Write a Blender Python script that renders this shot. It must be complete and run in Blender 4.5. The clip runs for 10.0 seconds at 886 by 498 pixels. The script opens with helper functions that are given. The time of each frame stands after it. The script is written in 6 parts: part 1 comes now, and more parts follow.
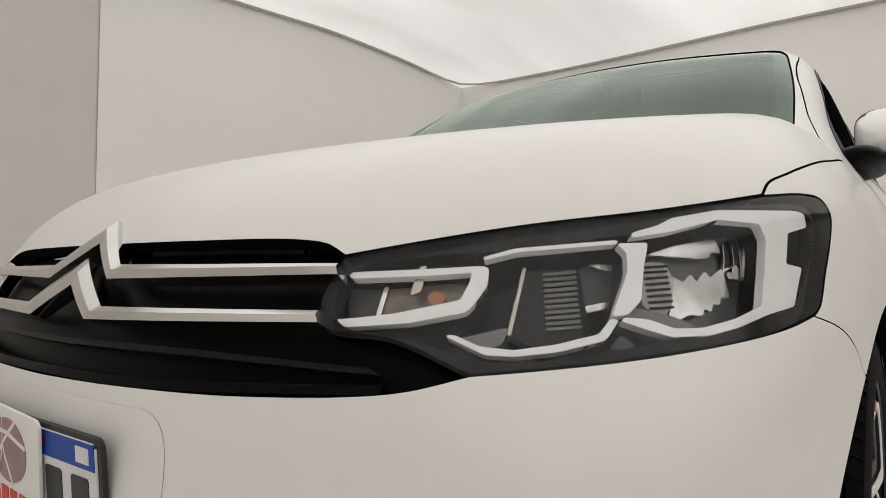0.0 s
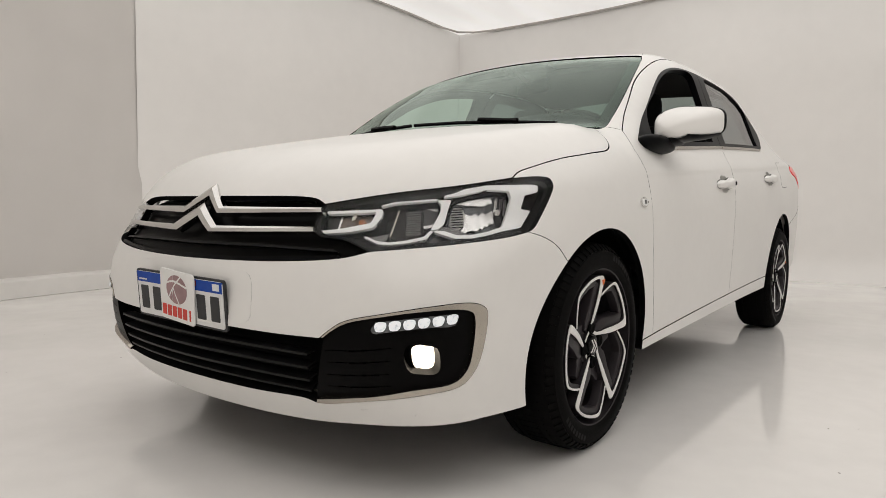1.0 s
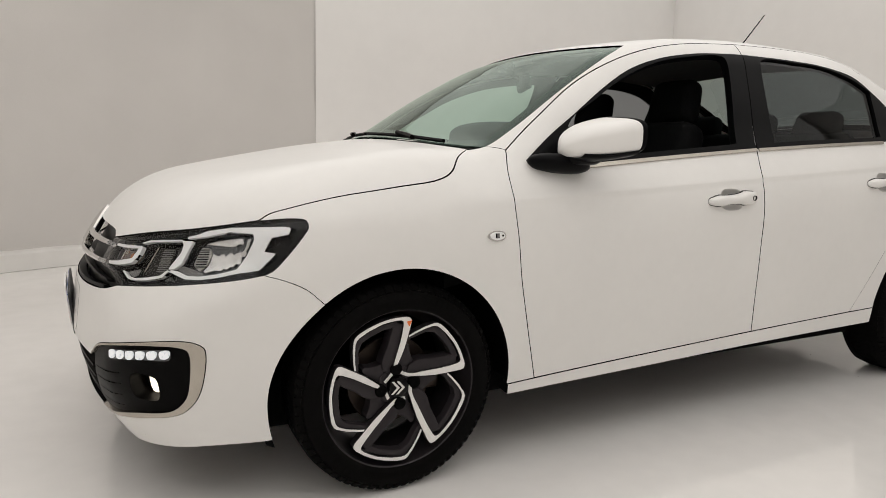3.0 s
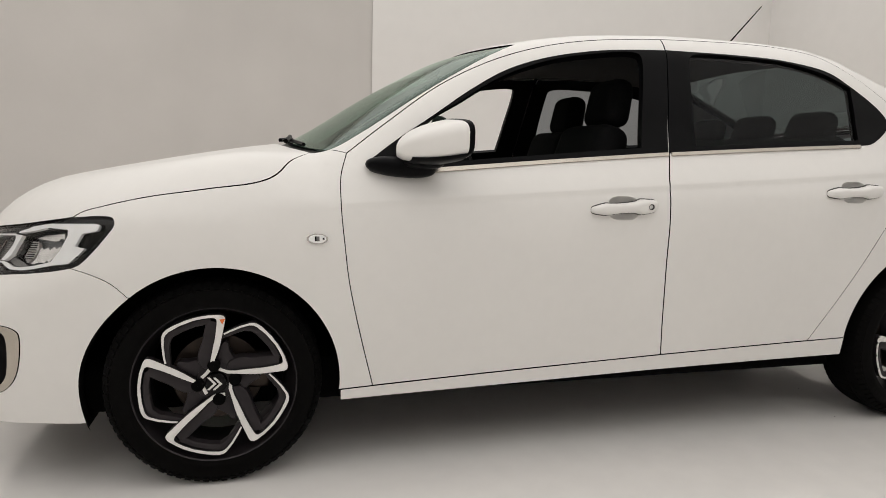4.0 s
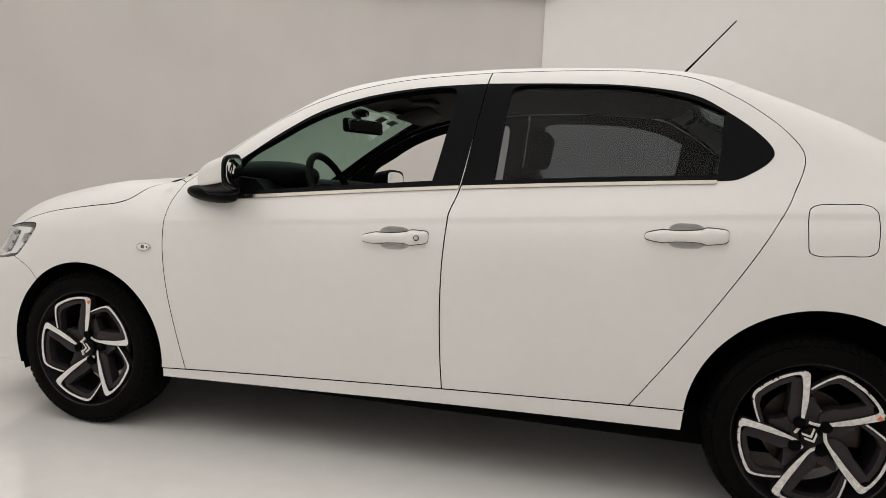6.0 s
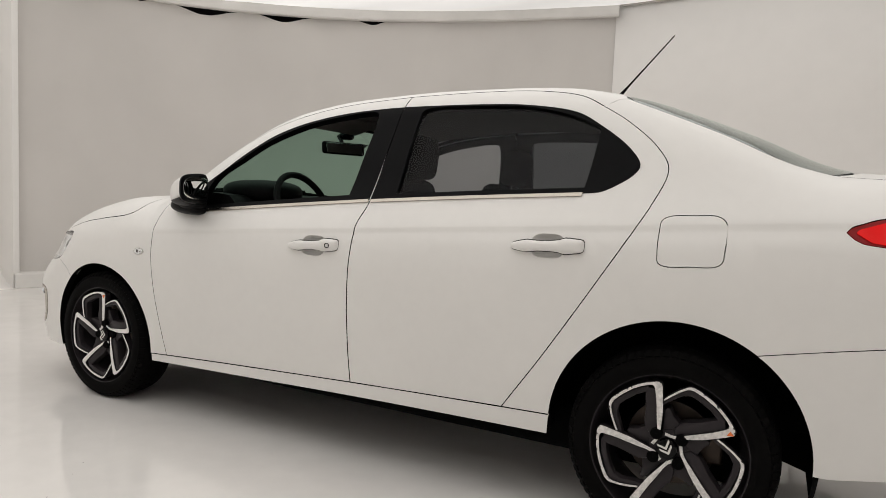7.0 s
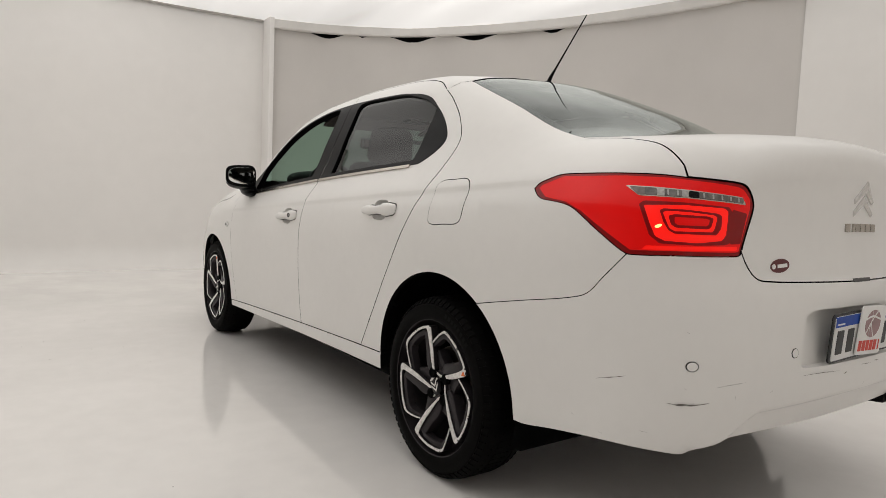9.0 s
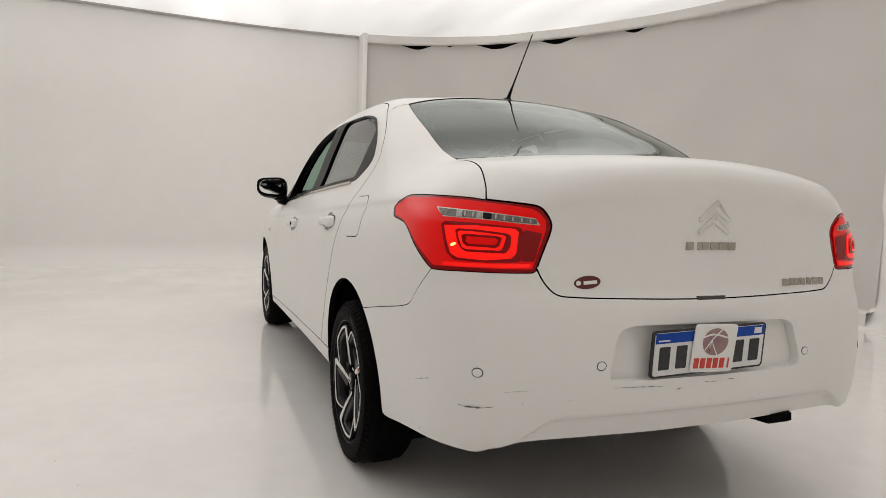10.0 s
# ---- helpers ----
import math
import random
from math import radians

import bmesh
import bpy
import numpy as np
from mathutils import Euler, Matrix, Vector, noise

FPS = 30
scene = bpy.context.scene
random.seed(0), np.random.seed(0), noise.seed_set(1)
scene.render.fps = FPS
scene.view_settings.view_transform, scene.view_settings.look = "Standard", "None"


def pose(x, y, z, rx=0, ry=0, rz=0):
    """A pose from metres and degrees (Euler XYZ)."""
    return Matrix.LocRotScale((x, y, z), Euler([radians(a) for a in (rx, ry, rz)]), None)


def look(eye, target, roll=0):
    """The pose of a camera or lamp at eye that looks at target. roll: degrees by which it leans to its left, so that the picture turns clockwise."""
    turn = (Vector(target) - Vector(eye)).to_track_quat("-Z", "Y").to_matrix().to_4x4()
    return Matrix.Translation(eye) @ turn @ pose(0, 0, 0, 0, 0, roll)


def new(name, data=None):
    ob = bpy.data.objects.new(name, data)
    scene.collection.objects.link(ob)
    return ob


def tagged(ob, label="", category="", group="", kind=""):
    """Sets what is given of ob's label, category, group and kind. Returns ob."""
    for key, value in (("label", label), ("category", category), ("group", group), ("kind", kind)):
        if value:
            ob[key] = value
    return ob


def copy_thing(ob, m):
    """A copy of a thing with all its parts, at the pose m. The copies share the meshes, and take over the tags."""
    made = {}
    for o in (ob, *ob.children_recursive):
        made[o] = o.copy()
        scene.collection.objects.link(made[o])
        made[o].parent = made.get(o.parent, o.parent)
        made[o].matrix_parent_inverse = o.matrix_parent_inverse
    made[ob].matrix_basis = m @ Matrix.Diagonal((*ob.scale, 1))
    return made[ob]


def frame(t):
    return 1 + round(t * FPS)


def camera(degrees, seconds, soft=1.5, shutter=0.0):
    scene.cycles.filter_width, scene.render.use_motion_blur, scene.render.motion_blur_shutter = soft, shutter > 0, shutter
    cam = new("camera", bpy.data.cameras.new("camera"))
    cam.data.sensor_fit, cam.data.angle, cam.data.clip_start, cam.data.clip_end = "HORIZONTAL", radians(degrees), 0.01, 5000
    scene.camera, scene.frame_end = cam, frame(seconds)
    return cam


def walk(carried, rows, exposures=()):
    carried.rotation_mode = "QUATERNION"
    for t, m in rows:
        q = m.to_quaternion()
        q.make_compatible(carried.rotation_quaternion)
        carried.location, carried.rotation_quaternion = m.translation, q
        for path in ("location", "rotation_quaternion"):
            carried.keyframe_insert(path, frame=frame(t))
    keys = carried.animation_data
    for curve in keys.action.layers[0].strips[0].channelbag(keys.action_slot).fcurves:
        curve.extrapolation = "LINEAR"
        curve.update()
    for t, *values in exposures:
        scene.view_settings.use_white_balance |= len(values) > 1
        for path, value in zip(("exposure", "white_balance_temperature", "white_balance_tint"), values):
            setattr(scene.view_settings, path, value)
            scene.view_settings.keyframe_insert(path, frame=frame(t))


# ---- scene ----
cam = camera(68.7, 10.0, 0.85)
PATH = [
    (0, (2.514, 0.919, 0.703), (0.913, -0.276, 0.781), 0.2),
    (0.1, (2.562, 1.005, 0.69), (0.99, -0.235, 0.742), 0.3),
    (0.2, (2.63, 1.08, 0.672), (1.065, -0.168, 0.683), 0.4),
    (0.3, (2.697, 1.147, 0.662), (1.132, -0.1, 0.69), 0.5),
    (0.5, (2.829, 1.281, 0.6505), (1.265, 0.0345, 0.6885), 0.6),
    (1, (3.128, 1.651, 0.7155), (1.55, 0.43, 0.5905), 0.7),
    (1.5, (3.056, 1.936, 0.913), (1.52, 0.6825, 0.65), 0.8),
    (2, (2.787, 2.096, 0.976), (1.392, 0.6915, 0.6955), 1),
    (2.2, (2.655, 2.17, 0.987), (1.361, 0.673, 0.699), 1.2),
    (3.3, (1.784, 2.577, 0.977), (0.985, 0.766, 0.694), 1.4),
    (3.5, (1.609, 2.636, 0.97), (0.868, 0.798, 0.697), 1.3),
    (4, (1.165, 2.783, 0.99), (0.653, 0.87, 0.711), 1.6),
    (4.5, (0.74, 2.865, 1.012), (0.436, 0.908, 0.731), 2.0),
    (5, (0.27, 2.955, 1.018), (0.251, 0.972, 0.756), 2.0),
    (5.5, (-0.206, 2.966, 1.035), (0.065, 0.999, 0.796), 2.3),
    (6, (-0.678, 2.978, 1.032), (-0.193, 1.048, 0.833), 2.5),
    (6.2, (-0.879, 2.974, 1.046), (-0.306, 1.067, 0.859), 2.5),
    (7.3, (-1.833, 2.798, 1.034), (-0.768, 1.111, 0.893), 2.4),
    (7.5, (-2.0, 2.742, 1.031), (-0.83, 1.126, 0.894), 2.4),
    (8, (-2.352, 2.555, 1.007), (-0.994, 1.094, 0.866), 2.3),
    (8.5, (-2.756, 2.35, 0.979), (-1.226, 1.07, 0.828), 2.2),
    (9, (-3.128, 2.08, 0.952), (-1.491, 0.942, 0.801), 2.3),
    (9.5, (-3.442, 1.757, 0.966), (-1.712, 0.768, 0.801), 2.0),
    (10, (-3.733, 1.431, 1.045), (-1.883, 0.691, 0.873), 2.1),
]
walk(cam, [(t, look(eye, target, roll)) for t, eye, target, roll in PATH], [(0, -0.14), (0.2, 0.05), (0.5, 0.07), (1, 0.0), (1.5, 0.15), (2.2, 0.05), (3.5, 0.0), (6, -0.01), (8, -0.11), (9.5, -0.13), (10, -0.09)])
from mathutils.geometry import delaunay_2d_cdt

# ---- light ----
world = bpy.data.worlds.new("studio")
world.use_nodes = True
world.node_tree.nodes["Background"].inputs[0].default_value = (0.9, 0.93, 1.0, 1)
world.node_tree.nodes["Background"].inputs[1].default_value = 0.02
scene.world = world
CEILING_GLOW = 1.02
LIT_EDGE = 5.0
TALL = 3.17


# ---- materials ----
def material(name, colour, rough=0.5, metal=0.0, coat=0.0, grain=0.0, grain_size=40.0, stain=0.0, stain_size=2.0, bump=0.0, bump_size=200.0, rough_var=0.0, coat_rough=0.04, glow=None, specular=0.5):
    m = bpy.data.materials.new(name)
    m.use_nodes = True
    nodes, links = m.node_tree.nodes, m.node_tree.links
    shader = nodes["Principled BSDF"]
    s = shader.inputs
    s["Base Color"].default_value = (*colour, 1)
    s["Roughness"].default_value, s["Metallic"].default_value = rough, metal
    s["Coat Weight"].default_value, s["Coat Roughness"].default_value = coat, coat_rough
    s["Specular IOR Level"].default_value = specular
    if glow:
        s["Emission Color"].default_value, s["Emission Strength"].default_value = (*glow[0], 1), glow[1]
    place = nodes.new("ShaderNodeTexCoord")
    out = None
    for amount, size in ((grain, grain_size), (stain, stain_size)):
        if amount:
            n = nodes.new("ShaderNodeTexNoise")
            n.inputs["Scale"].default_value, n.inputs["Detail"].default_value = size, 5
            links.new(place.outputs["Object"], n.inputs["Vector"])
            ramp = nodes.new("ShaderNodeMapRange")
            ramp.inputs["From Min"].default_value, ramp.inputs["From Max"].default_value = 0.3, 0.7
            ramp.inputs["To Min"].default_value, ramp.inputs["To Max"].default_value = 1 - amount, 1 + amount * 0.4
            links.new(n.outputs["Fac"], ramp.inputs["Value"])
            mix = nodes.new("ShaderNodeVectorMath")
            mix.operation = "SCALE"
            if out is None:
                mix.inputs[0].default_value = colour
            else:
                links.new(out, mix.inputs[0])
            links.new(ramp.outputs["Result"], mix.inputs["Scale"])
            out = mix.outputs[0]
    if out is not None:
        links.new(out, s["Base Color"])
    if rough_var:
        n = nodes.new("ShaderNodeTexNoise")
        n.inputs["Scale"].default_value, n.inputs["Detail"].default_value = stain_size * 1.7, 6
        links.new(place.outputs["Object"], n.inputs["Vector"])
        ramp = nodes.new("ShaderNodeMapRange")
        ramp.inputs["From Min"].default_value, ramp.inputs["From Max"].default_value = 0.3, 0.7
        ramp.inputs["To Min"].default_value, ramp.inputs["To Max"].default_value = max(rough - rough_var, 0.02), rough + rough_var
        links.new(n.outputs["Fac"], ramp.inputs["Value"])
        links.new(ramp.outputs["Result"], s["Roughness"])
    if bump:
        n = nodes.new("ShaderNodeTexNoise")
        n.inputs["Scale"].default_value, n.inputs["Detail"].default_value = bump_size, 4
        links.new(place.outputs["Object"], n.inputs["Vector"])
        b = nodes.new("ShaderNodeBump")
        b.inputs["Strength"].default_value, b.inputs["Distance"].default_value = bump, 0.002
        links.new(n.outputs["Fac"], b.inputs["Height"])
        links.new(b.outputs["Normal"], s["Normal"])
    return m


def glass(name, tint, mirror_part=0.04, sheen=(1, 1, 1), rough=0.01):
    """A thin clear sheet: it tints what is behind it and mirrors more at a glancing angle."""
    m = bpy.data.materials.new(name)
    m.use_nodes = True
    nodes, links = m.node_tree.nodes, m.node_tree.links
    nodes.remove(nodes["Principled BSDF"])
    clear, shine, mix, angle = (nodes.new("ShaderNode" + k) for k in ("BsdfTransparent", "BsdfGlossy", "MixShader", "LayerWeight"))
    clear.inputs[0].default_value = (*tint, 1)
    shine.inputs["Color"].default_value = (*sheen, 1)
    shine.inputs["Roughness"].default_value = rough
    angle.inputs["Blend"].default_value = 0.5
    steep, share = nodes.new("ShaderNodeMath"), nodes.new("ShaderNodeMath")
    steep.operation, share.operation = "POWER", "MULTIPLY_ADD"
    steep.inputs[1].default_value = 5.0
    share.inputs[1].default_value, share.inputs[2].default_value = 1 - mirror_part, mirror_part
    links.new(angle.outputs["Facing"], steep.inputs[0])
    links.new(steep.outputs[0], share.inputs[0])
    links.new(share.outputs[0], mix.inputs[0])
    links.new(clear.outputs[0], mix.inputs[1])
    links.new(shine.outputs[0], mix.inputs[2])
    links.new(mix.outputs[0], nodes["Material Output"].inputs[0])
    return m


PAINT = material("white_paint", (0.82, 0.805, 0.78), 0.42, coat=0.28, coat_rough=0.07, grain=0.012, grain_size=25, stain=0.025, stain_size=2.2, specular=0.35)
BLACK = material("black_plastic", (0.0025, 0.0022, 0.0022), 0.38, grain=0.3, grain_size=60, bump=0.1, bump_size=500, specular=0.06)
SATIN = material("satin_black_trim", (0.0025, 0.0025, 0.003), 0.36, grain=0.2, grain_size=30, specular=0.07)
PIANO = material("gloss_black_plastic", (0.002, 0.002, 0.0024), 0.12, grain=0.2, grain_size=20, specular=0.16)
# near black, with the shade of gaps and cavities put into the colour
VOID = material("shadowed_cavity", (0.003, 0.003, 0.003), 0.9, grain=0.3, grain_size=15, specular=0.05)
CHROME = material("chrome", (0.72, 0.71, 0.69), 0.13, metal=1.0, grain=0.05, grain_size=15)
SATIN_CHROME = material("satin_chrome", (0.46, 0.425, 0.375), 0.24, metal=1.0, grain=0.08, grain_size=12)
TYRE = material("tyre_rubber", (0.0034, 0.0031, 0.003), 0.66, grain=0.35, grain_size=50, bump=0.3, bump_size=300, specular=0.05)
RIM_GREY = material("dark_grey_alloy", (0.030, 0.0255, 0.028), 0.42, metal=0.2, grain=0.15, grain_size=40, specular=0.25)
RIM_BRIGHT = material("machined_alloy", (0.86, 0.845, 0.82), 0.36, metal=0.15, grain=0.05, grain_size=60)
RIM_WORN = material("scuffed_machined_alloy", (0.84, 0.82, 0.79), 0.40, metal=0.15, grain=0.3, grain_size=75)
IRON = material("brake_iron", (0.05, 0.036, 0.028), 0.45, metal=0.6, grain=0.3, grain_size=30)
CLOTH = material("dark_seat_cloth", (0.006, 0.006, 0.0065), 0.9, grain=0.4, grain_size=150, bump=0.3, bump_size=400, specular=0.15)
TRIM = material("dark_cabin_plastic", (0.007, 0.007, 0.0075), 0.65, grain=0.3, grain_size=80, bump=0.2, bump_size=300, specular=0.2)
LINER = material("headliner_cloth", (0.13, 0.115, 0.105), 0.95, grain=0.15, grain_size=120, bump=0.2, bump_size=400)
SCREEN = glass("windscreen_glass", (0.35, 0.51, 0.43), 0.07, (0.80, 0.92, 0.85))
BACKLIGHT = glass("rear_glass", (0.34, 0.40, 0.385), 0.075, (0.92, 0.97, 0.95))
TINTED = glass("tinted_glass", (0.30, 0.315, 0.33), 0.012)
LENS = glass("clear_lens", (0.95, 0.955, 0.96), 0.022)
MIRROR = material("mirror_glass", (0.85, 0.86, 0.86), 0.02, metal=1.0)
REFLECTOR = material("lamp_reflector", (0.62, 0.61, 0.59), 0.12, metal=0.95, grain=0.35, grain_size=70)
LIGHT_BAR = material("white_light_guide", (0.90, 0.90, 0.89), 0.2, grain=0.03, grain_size=20, coat=0.5)
SMOKE = material("smoked_lamp_housing", (0.004, 0.004, 0.0045), 0.2, grain=0.2, grain_size=25, specular=0.15)
BROWN_DARK = material("dark_brown_lens", (0.012, 0.010, 0.009), 0.3, grain=0.4, grain_size=80, specular=0.2)
SHELF = material("grey_lamp_shelf", (0.16, 0.155, 0.15), 0.35, grain=0.1, grain_size=60)
# paler metal that stands for bright reflections in the lamp bowl
BRIGHT_FACET = material("bright_reflection_metal", (0.86, 0.85, 0.83), 0.18, metal=0.7, grain=0.25, grain_size=55)
LENS_PALE = material("pale_ribbed_lens", (0.46, 0.44, 0.42), 0.3, grain=0.4, grain_size=120, coat=0.4)
LENS_DULL = material("dull_clear_lens", (0.16, 0.13, 0.12), 0.25, grain=0.3, grain_size=90, coat=0.4)
# emission that stands for the bulb's reflection
BULB_GLINT = material("bulb_reflection_glow", (0.9, 0.7, 0.3), 0.3, glow=((1.0, 0.62, 0.18), 1.4))
BROWN = material("amber_tinted_glass", (0.17, 0.125, 0.10), 0.2, grain=0.35, grain_size=60, coat=0.5)
SLAT = material("grey_slat_plastic", (0.035, 0.032, 0.031), 0.35, grain=0.2, grain_size=60)
LOUVRE = material("dark_louvre_plastic", (0.010, 0.0095, 0.0095), 0.4, grain=0.25, grain_size=60, specular=0.12)
STICKER = material("grey_window_sticker", (0.10, 0.13, 0.12), 0.6, grain=0.2, grain_size=90)
AMBER = material("amber_bulb", (0.42, 0.14, 0.04), 0.25, grain=0.2, grain_size=90, coat=0.5)
RED = material("red_lamp_plastic", (0.62, 0.0, 0.0), 0.2, coat=0.25, grain=0.05, grain_size=20, glow=((1.0, 0.0, 0.0), 0.22), specular=0.15)
RED_BRIGHT = material("lit_red_lamp", (0.85, 0.004, 0.002), 0.2, coat=0.25, glow=((1.0, 0.012, 0.006), 0.6), specular=0.15)
RED_DARK = material("dark_red_lamp", (0.20, 0.0, 0.001), 0.14, coat=0.25, grain=0.1, grain_size=20, specular=0.15, glow=((1.0, 0.0, 0.0), 0.03))
RED_CLEAR = material("ribbed_clear_lamp", (0.16, 0.145, 0.135), 0.25, grain=0.6, grain_size=45, coat=0.4)
LED = material("lit_diode", (0.9, 0.9, 0.9), 0.3, grain=0.5, grain_size=140, glow=((0.88, 0.95, 1.0), 0.3))
FOG_GLOW = material("lit_fog_lamp", (0.95, 0.9, 0.8), 0.3, glow=((1.0, 0.87, 0.68), 2.4))
DIODE_BED = material("diode_reflector", (0.14, 0.145, 0.15), 0.22, metal=0.5, grain=0.5, grain_size=120)
FOG_WELL = material("brown_fog_lamp_reflector", (0.004, 0.0022, 0.0015), 0.4, grain=0.4, grain_size=60, specular=0.06)
PLATE_WHITE = material("plate_white", (0.74, 0.74, 0.73), 0.4, grain=0.06, grain_size=40)
PLATE_BLUE = material("plate_blue", (0.006, 0.06, 0.36), 0.4, grain=0.15, grain_size=60, specular=0.2)
PLATE_INK = material("plate_ink", (0.02, 0.02, 0.022), 0.5, grain=0.4, grain_size=60)
CARD = material("white_card", (0.82, 0.81, 0.79), 0.5, grain=0.03, grain_size=30)
CARD_RED = material("card_red", (0.62, 0.05, 0.03), 0.5, grain=0.08, grain_size=50)
CARD_BALL = material("card_ball", (0.33, 0.20, 0.205), 0.45, grain=0.25, grain_size=18)
BADGE_RED = material("oval_badge_red", (0.10, 0.008, 0.01), 0.3, grain=0.1, grain_size=50)
ORANGE = material("orange_mark", (0.85, 0.20, 0.04), 0.45, grain=0.1, grain_size=80)
SCRATCH = material("scuffed_through_paint", (0.16, 0.14, 0.12), 0.8, grain=0.5, grain_size=90)
FLOOR = material("glossy_white_floor_paint", (0.885, 0.862, 0.836), 0.15, grain=0.03, grain_size=9, stain=0.07, stain_size=0.9, rough_var=0.08, bump=0.16, bump_size=6.0, coat=0.45, coat_rough=0.035)
WALL = material("white_wall_paint", (0.86, 0.84, 0.815), 0.85, grain=0.015, grain_size=6, stain=0.03, stain_size=0.7, bump=0.1, bump_size=60)
CURTAIN = material("grey_backdrop_cloth", (0.65, 0.623, 0.596), 0.9, grain=0.02, grain_size=120, stain=0.05, stain_size=1.2, bump=0.2, bump_size=250)
BAND = material("white_vinyl_band", (0.78, 0.76, 0.73), 0.6, grain=0.03, grain_size=8, stain=0.06, stain_size=2.5)
# darker grey for unseen walls, so that less light bounces back
DIM = material("unseen_wall_grey", (0.66, 0.645, 0.625), 0.9, grain=0.06, grain_size=4, stain=0.12, stain_size=0.7)
BEAD = material("grey_bead", (0.48, 0.455, 0.43), 0.6, grain=0.1, grain_size=20)
SEAM = material("grey_seam", (0.09, 0.085, 0.08), 0.8, grain=0.2, grain_size=60)
DIRT = material("floor_dirt", (0.22, 0.20, 0.18), 0.9, grain=0.4, grain_size=120)


def glowing(name, colour, strength, vary):
    """The lit stretch ceiling: cloth with lamps above it, uneven over a metre or so."""
    m = bpy.data.materials.new(name)
    m.use_nodes = True
    nodes, links = m.node_tree.nodes, m.node_tree.links
    s = nodes["Principled BSDF"].inputs
    s["Base Color"].default_value, s["Roughness"].default_value = (0.4, 0.395, 0.385, 1), 0.9
    s["Emission Color"].default_value = (*colour, 1)
    place, n, ramp = nodes.new("ShaderNodeTexCoord"), nodes.new("ShaderNodeTexNoise"), nodes.new("ShaderNodeMapRange")
    n.inputs["Scale"].default_value, n.inputs["Detail"].default_value = 0.55, 2
    stretch = nodes.new("ShaderNodeVectorMath")
    stretch.operation = "MULTIPLY"
    stretch.inputs[1].default_value = (0.35, 1.9, 1.0)
    links.new(place.outputs["Object"], stretch.inputs[0])
    links.new(stretch.outputs[0], n.inputs["Vector"])
    ramp.inputs["From Min"].default_value, ramp.inputs["From Max"].default_value = 0.3, 0.7
    ramp.inputs["To Min"].default_value, ramp.inputs["To Max"].default_value = strength * (1 - vary), strength * (1 + vary)
    links.new(n.outputs["Fac"], ramp.inputs["Value"])
    away, long_, fall, both_ = (nodes.new("ShaderNode" + k) for k in ("VectorMath", "VectorMath", "MapRange", "Math"))
    away.operation, long_.operation, both_.operation = "SUBTRACT", "LENGTH", "MULTIPLY"
    away.inputs[1].default_value = (0.9, 1.3, TALL)
    fall.inputs["From Min"].default_value, fall.inputs["From Max"].default_value = 1.5, 5.2
    fall.inputs["To Min"].default_value, fall.inputs["To Max"].default_value = 1.06, 0.62
    links.new(place.outputs["Object"], away.inputs[0])
    links.new(away.outputs[0], long_.inputs[0])
    links.new(long_.outputs["Value"], fall.inputs["Value"])
    links.new(ramp.outputs["Result"], both_.inputs[0])
    links.new(fall.outputs["Result"], both_.inputs[1])
    links.new(both_.outputs[0], s["Emission Strength"])
    return m


GLOW = glowing("lit_ceiling_cloth", (1.0, 0.968, 0.935), CEILING_GLOW, 0.25)


# ---- building helpers ----
def mesh_object(name, verts, faces, mat, parent=None, label="", smooth_=True, normals=None, gap_shade=None):
    me = bpy.data.meshes.new(name)
    me.from_pydata([tuple(v) for v in verts], [], [tuple(f) for f in faces])
    me.materials.append(mat)
    # turned-in edges get a dark colour in place of the gaps' shade
    if gap_shade is not None:
        me.materials.append(VOID)
        first, every = gap_shade
        me.polygons.foreach_set("material_index", [1 if i >= first and (i - first) % every == every - 1 else 0 for i in range(len(me.polygons))])
    if smooth_:
        me.shade_smooth()
    if normals is not None and len(me.vertices) == len(normals):
        me.normals_split_custom_set_from_vertices([tuple(n) for n in normals])
    ob = new(name, me)
    if parent is not None:
        ob.parent = parent
    if label:
        tagged(ob, label)
    return ob


def part(name, bm, mat, parent, label="", angle=40):
    """Links a bmesh as one mesh object under a thing or a part."""
    me = bpy.data.meshes.new(name)
    bm.normal_update()
    for f in bm.faces:
        f.smooth = True
    for e in bm.edges:
        if len(e.link_faces) == 2 and e.calc_face_angle(0) > radians(angle):
            e.smooth = False
    bm.to_mesh(me)
    bm.free()
    me.materials.append(mat)
    ob = new(name, me)
    if parent is not None:
        ob.parent = parent
    if label:
        tagged(ob, label)
    return ob


def block(size, at=(0, 0, 0), bevel=0.01, segments=3, turn=None, taper=None):
    """A box with rounded edges; taper narrows its top in x and y."""
    bm = bmesh.new()
    bmesh.ops.create_cube(bm, size=1)
    for v in bm.verts:
        k = taper if taper and v.co.z > 0 else (1, 1)
        v.co = Vector((v.co.x * size[0] * k[0], v.co.y * size[1] * k[1], v.co.z * size[2]))
    if bevel:
        bmesh.ops.bevel(bm, geom=bm.edges[:], offset=bevel, segments=segments, affect="EDGES", profile=0.5)
    m = Matrix.Translation(at) @ (turn or Matrix())
    bmesh.ops.transform(bm, matrix=m, verts=bm.verts)
    return bm


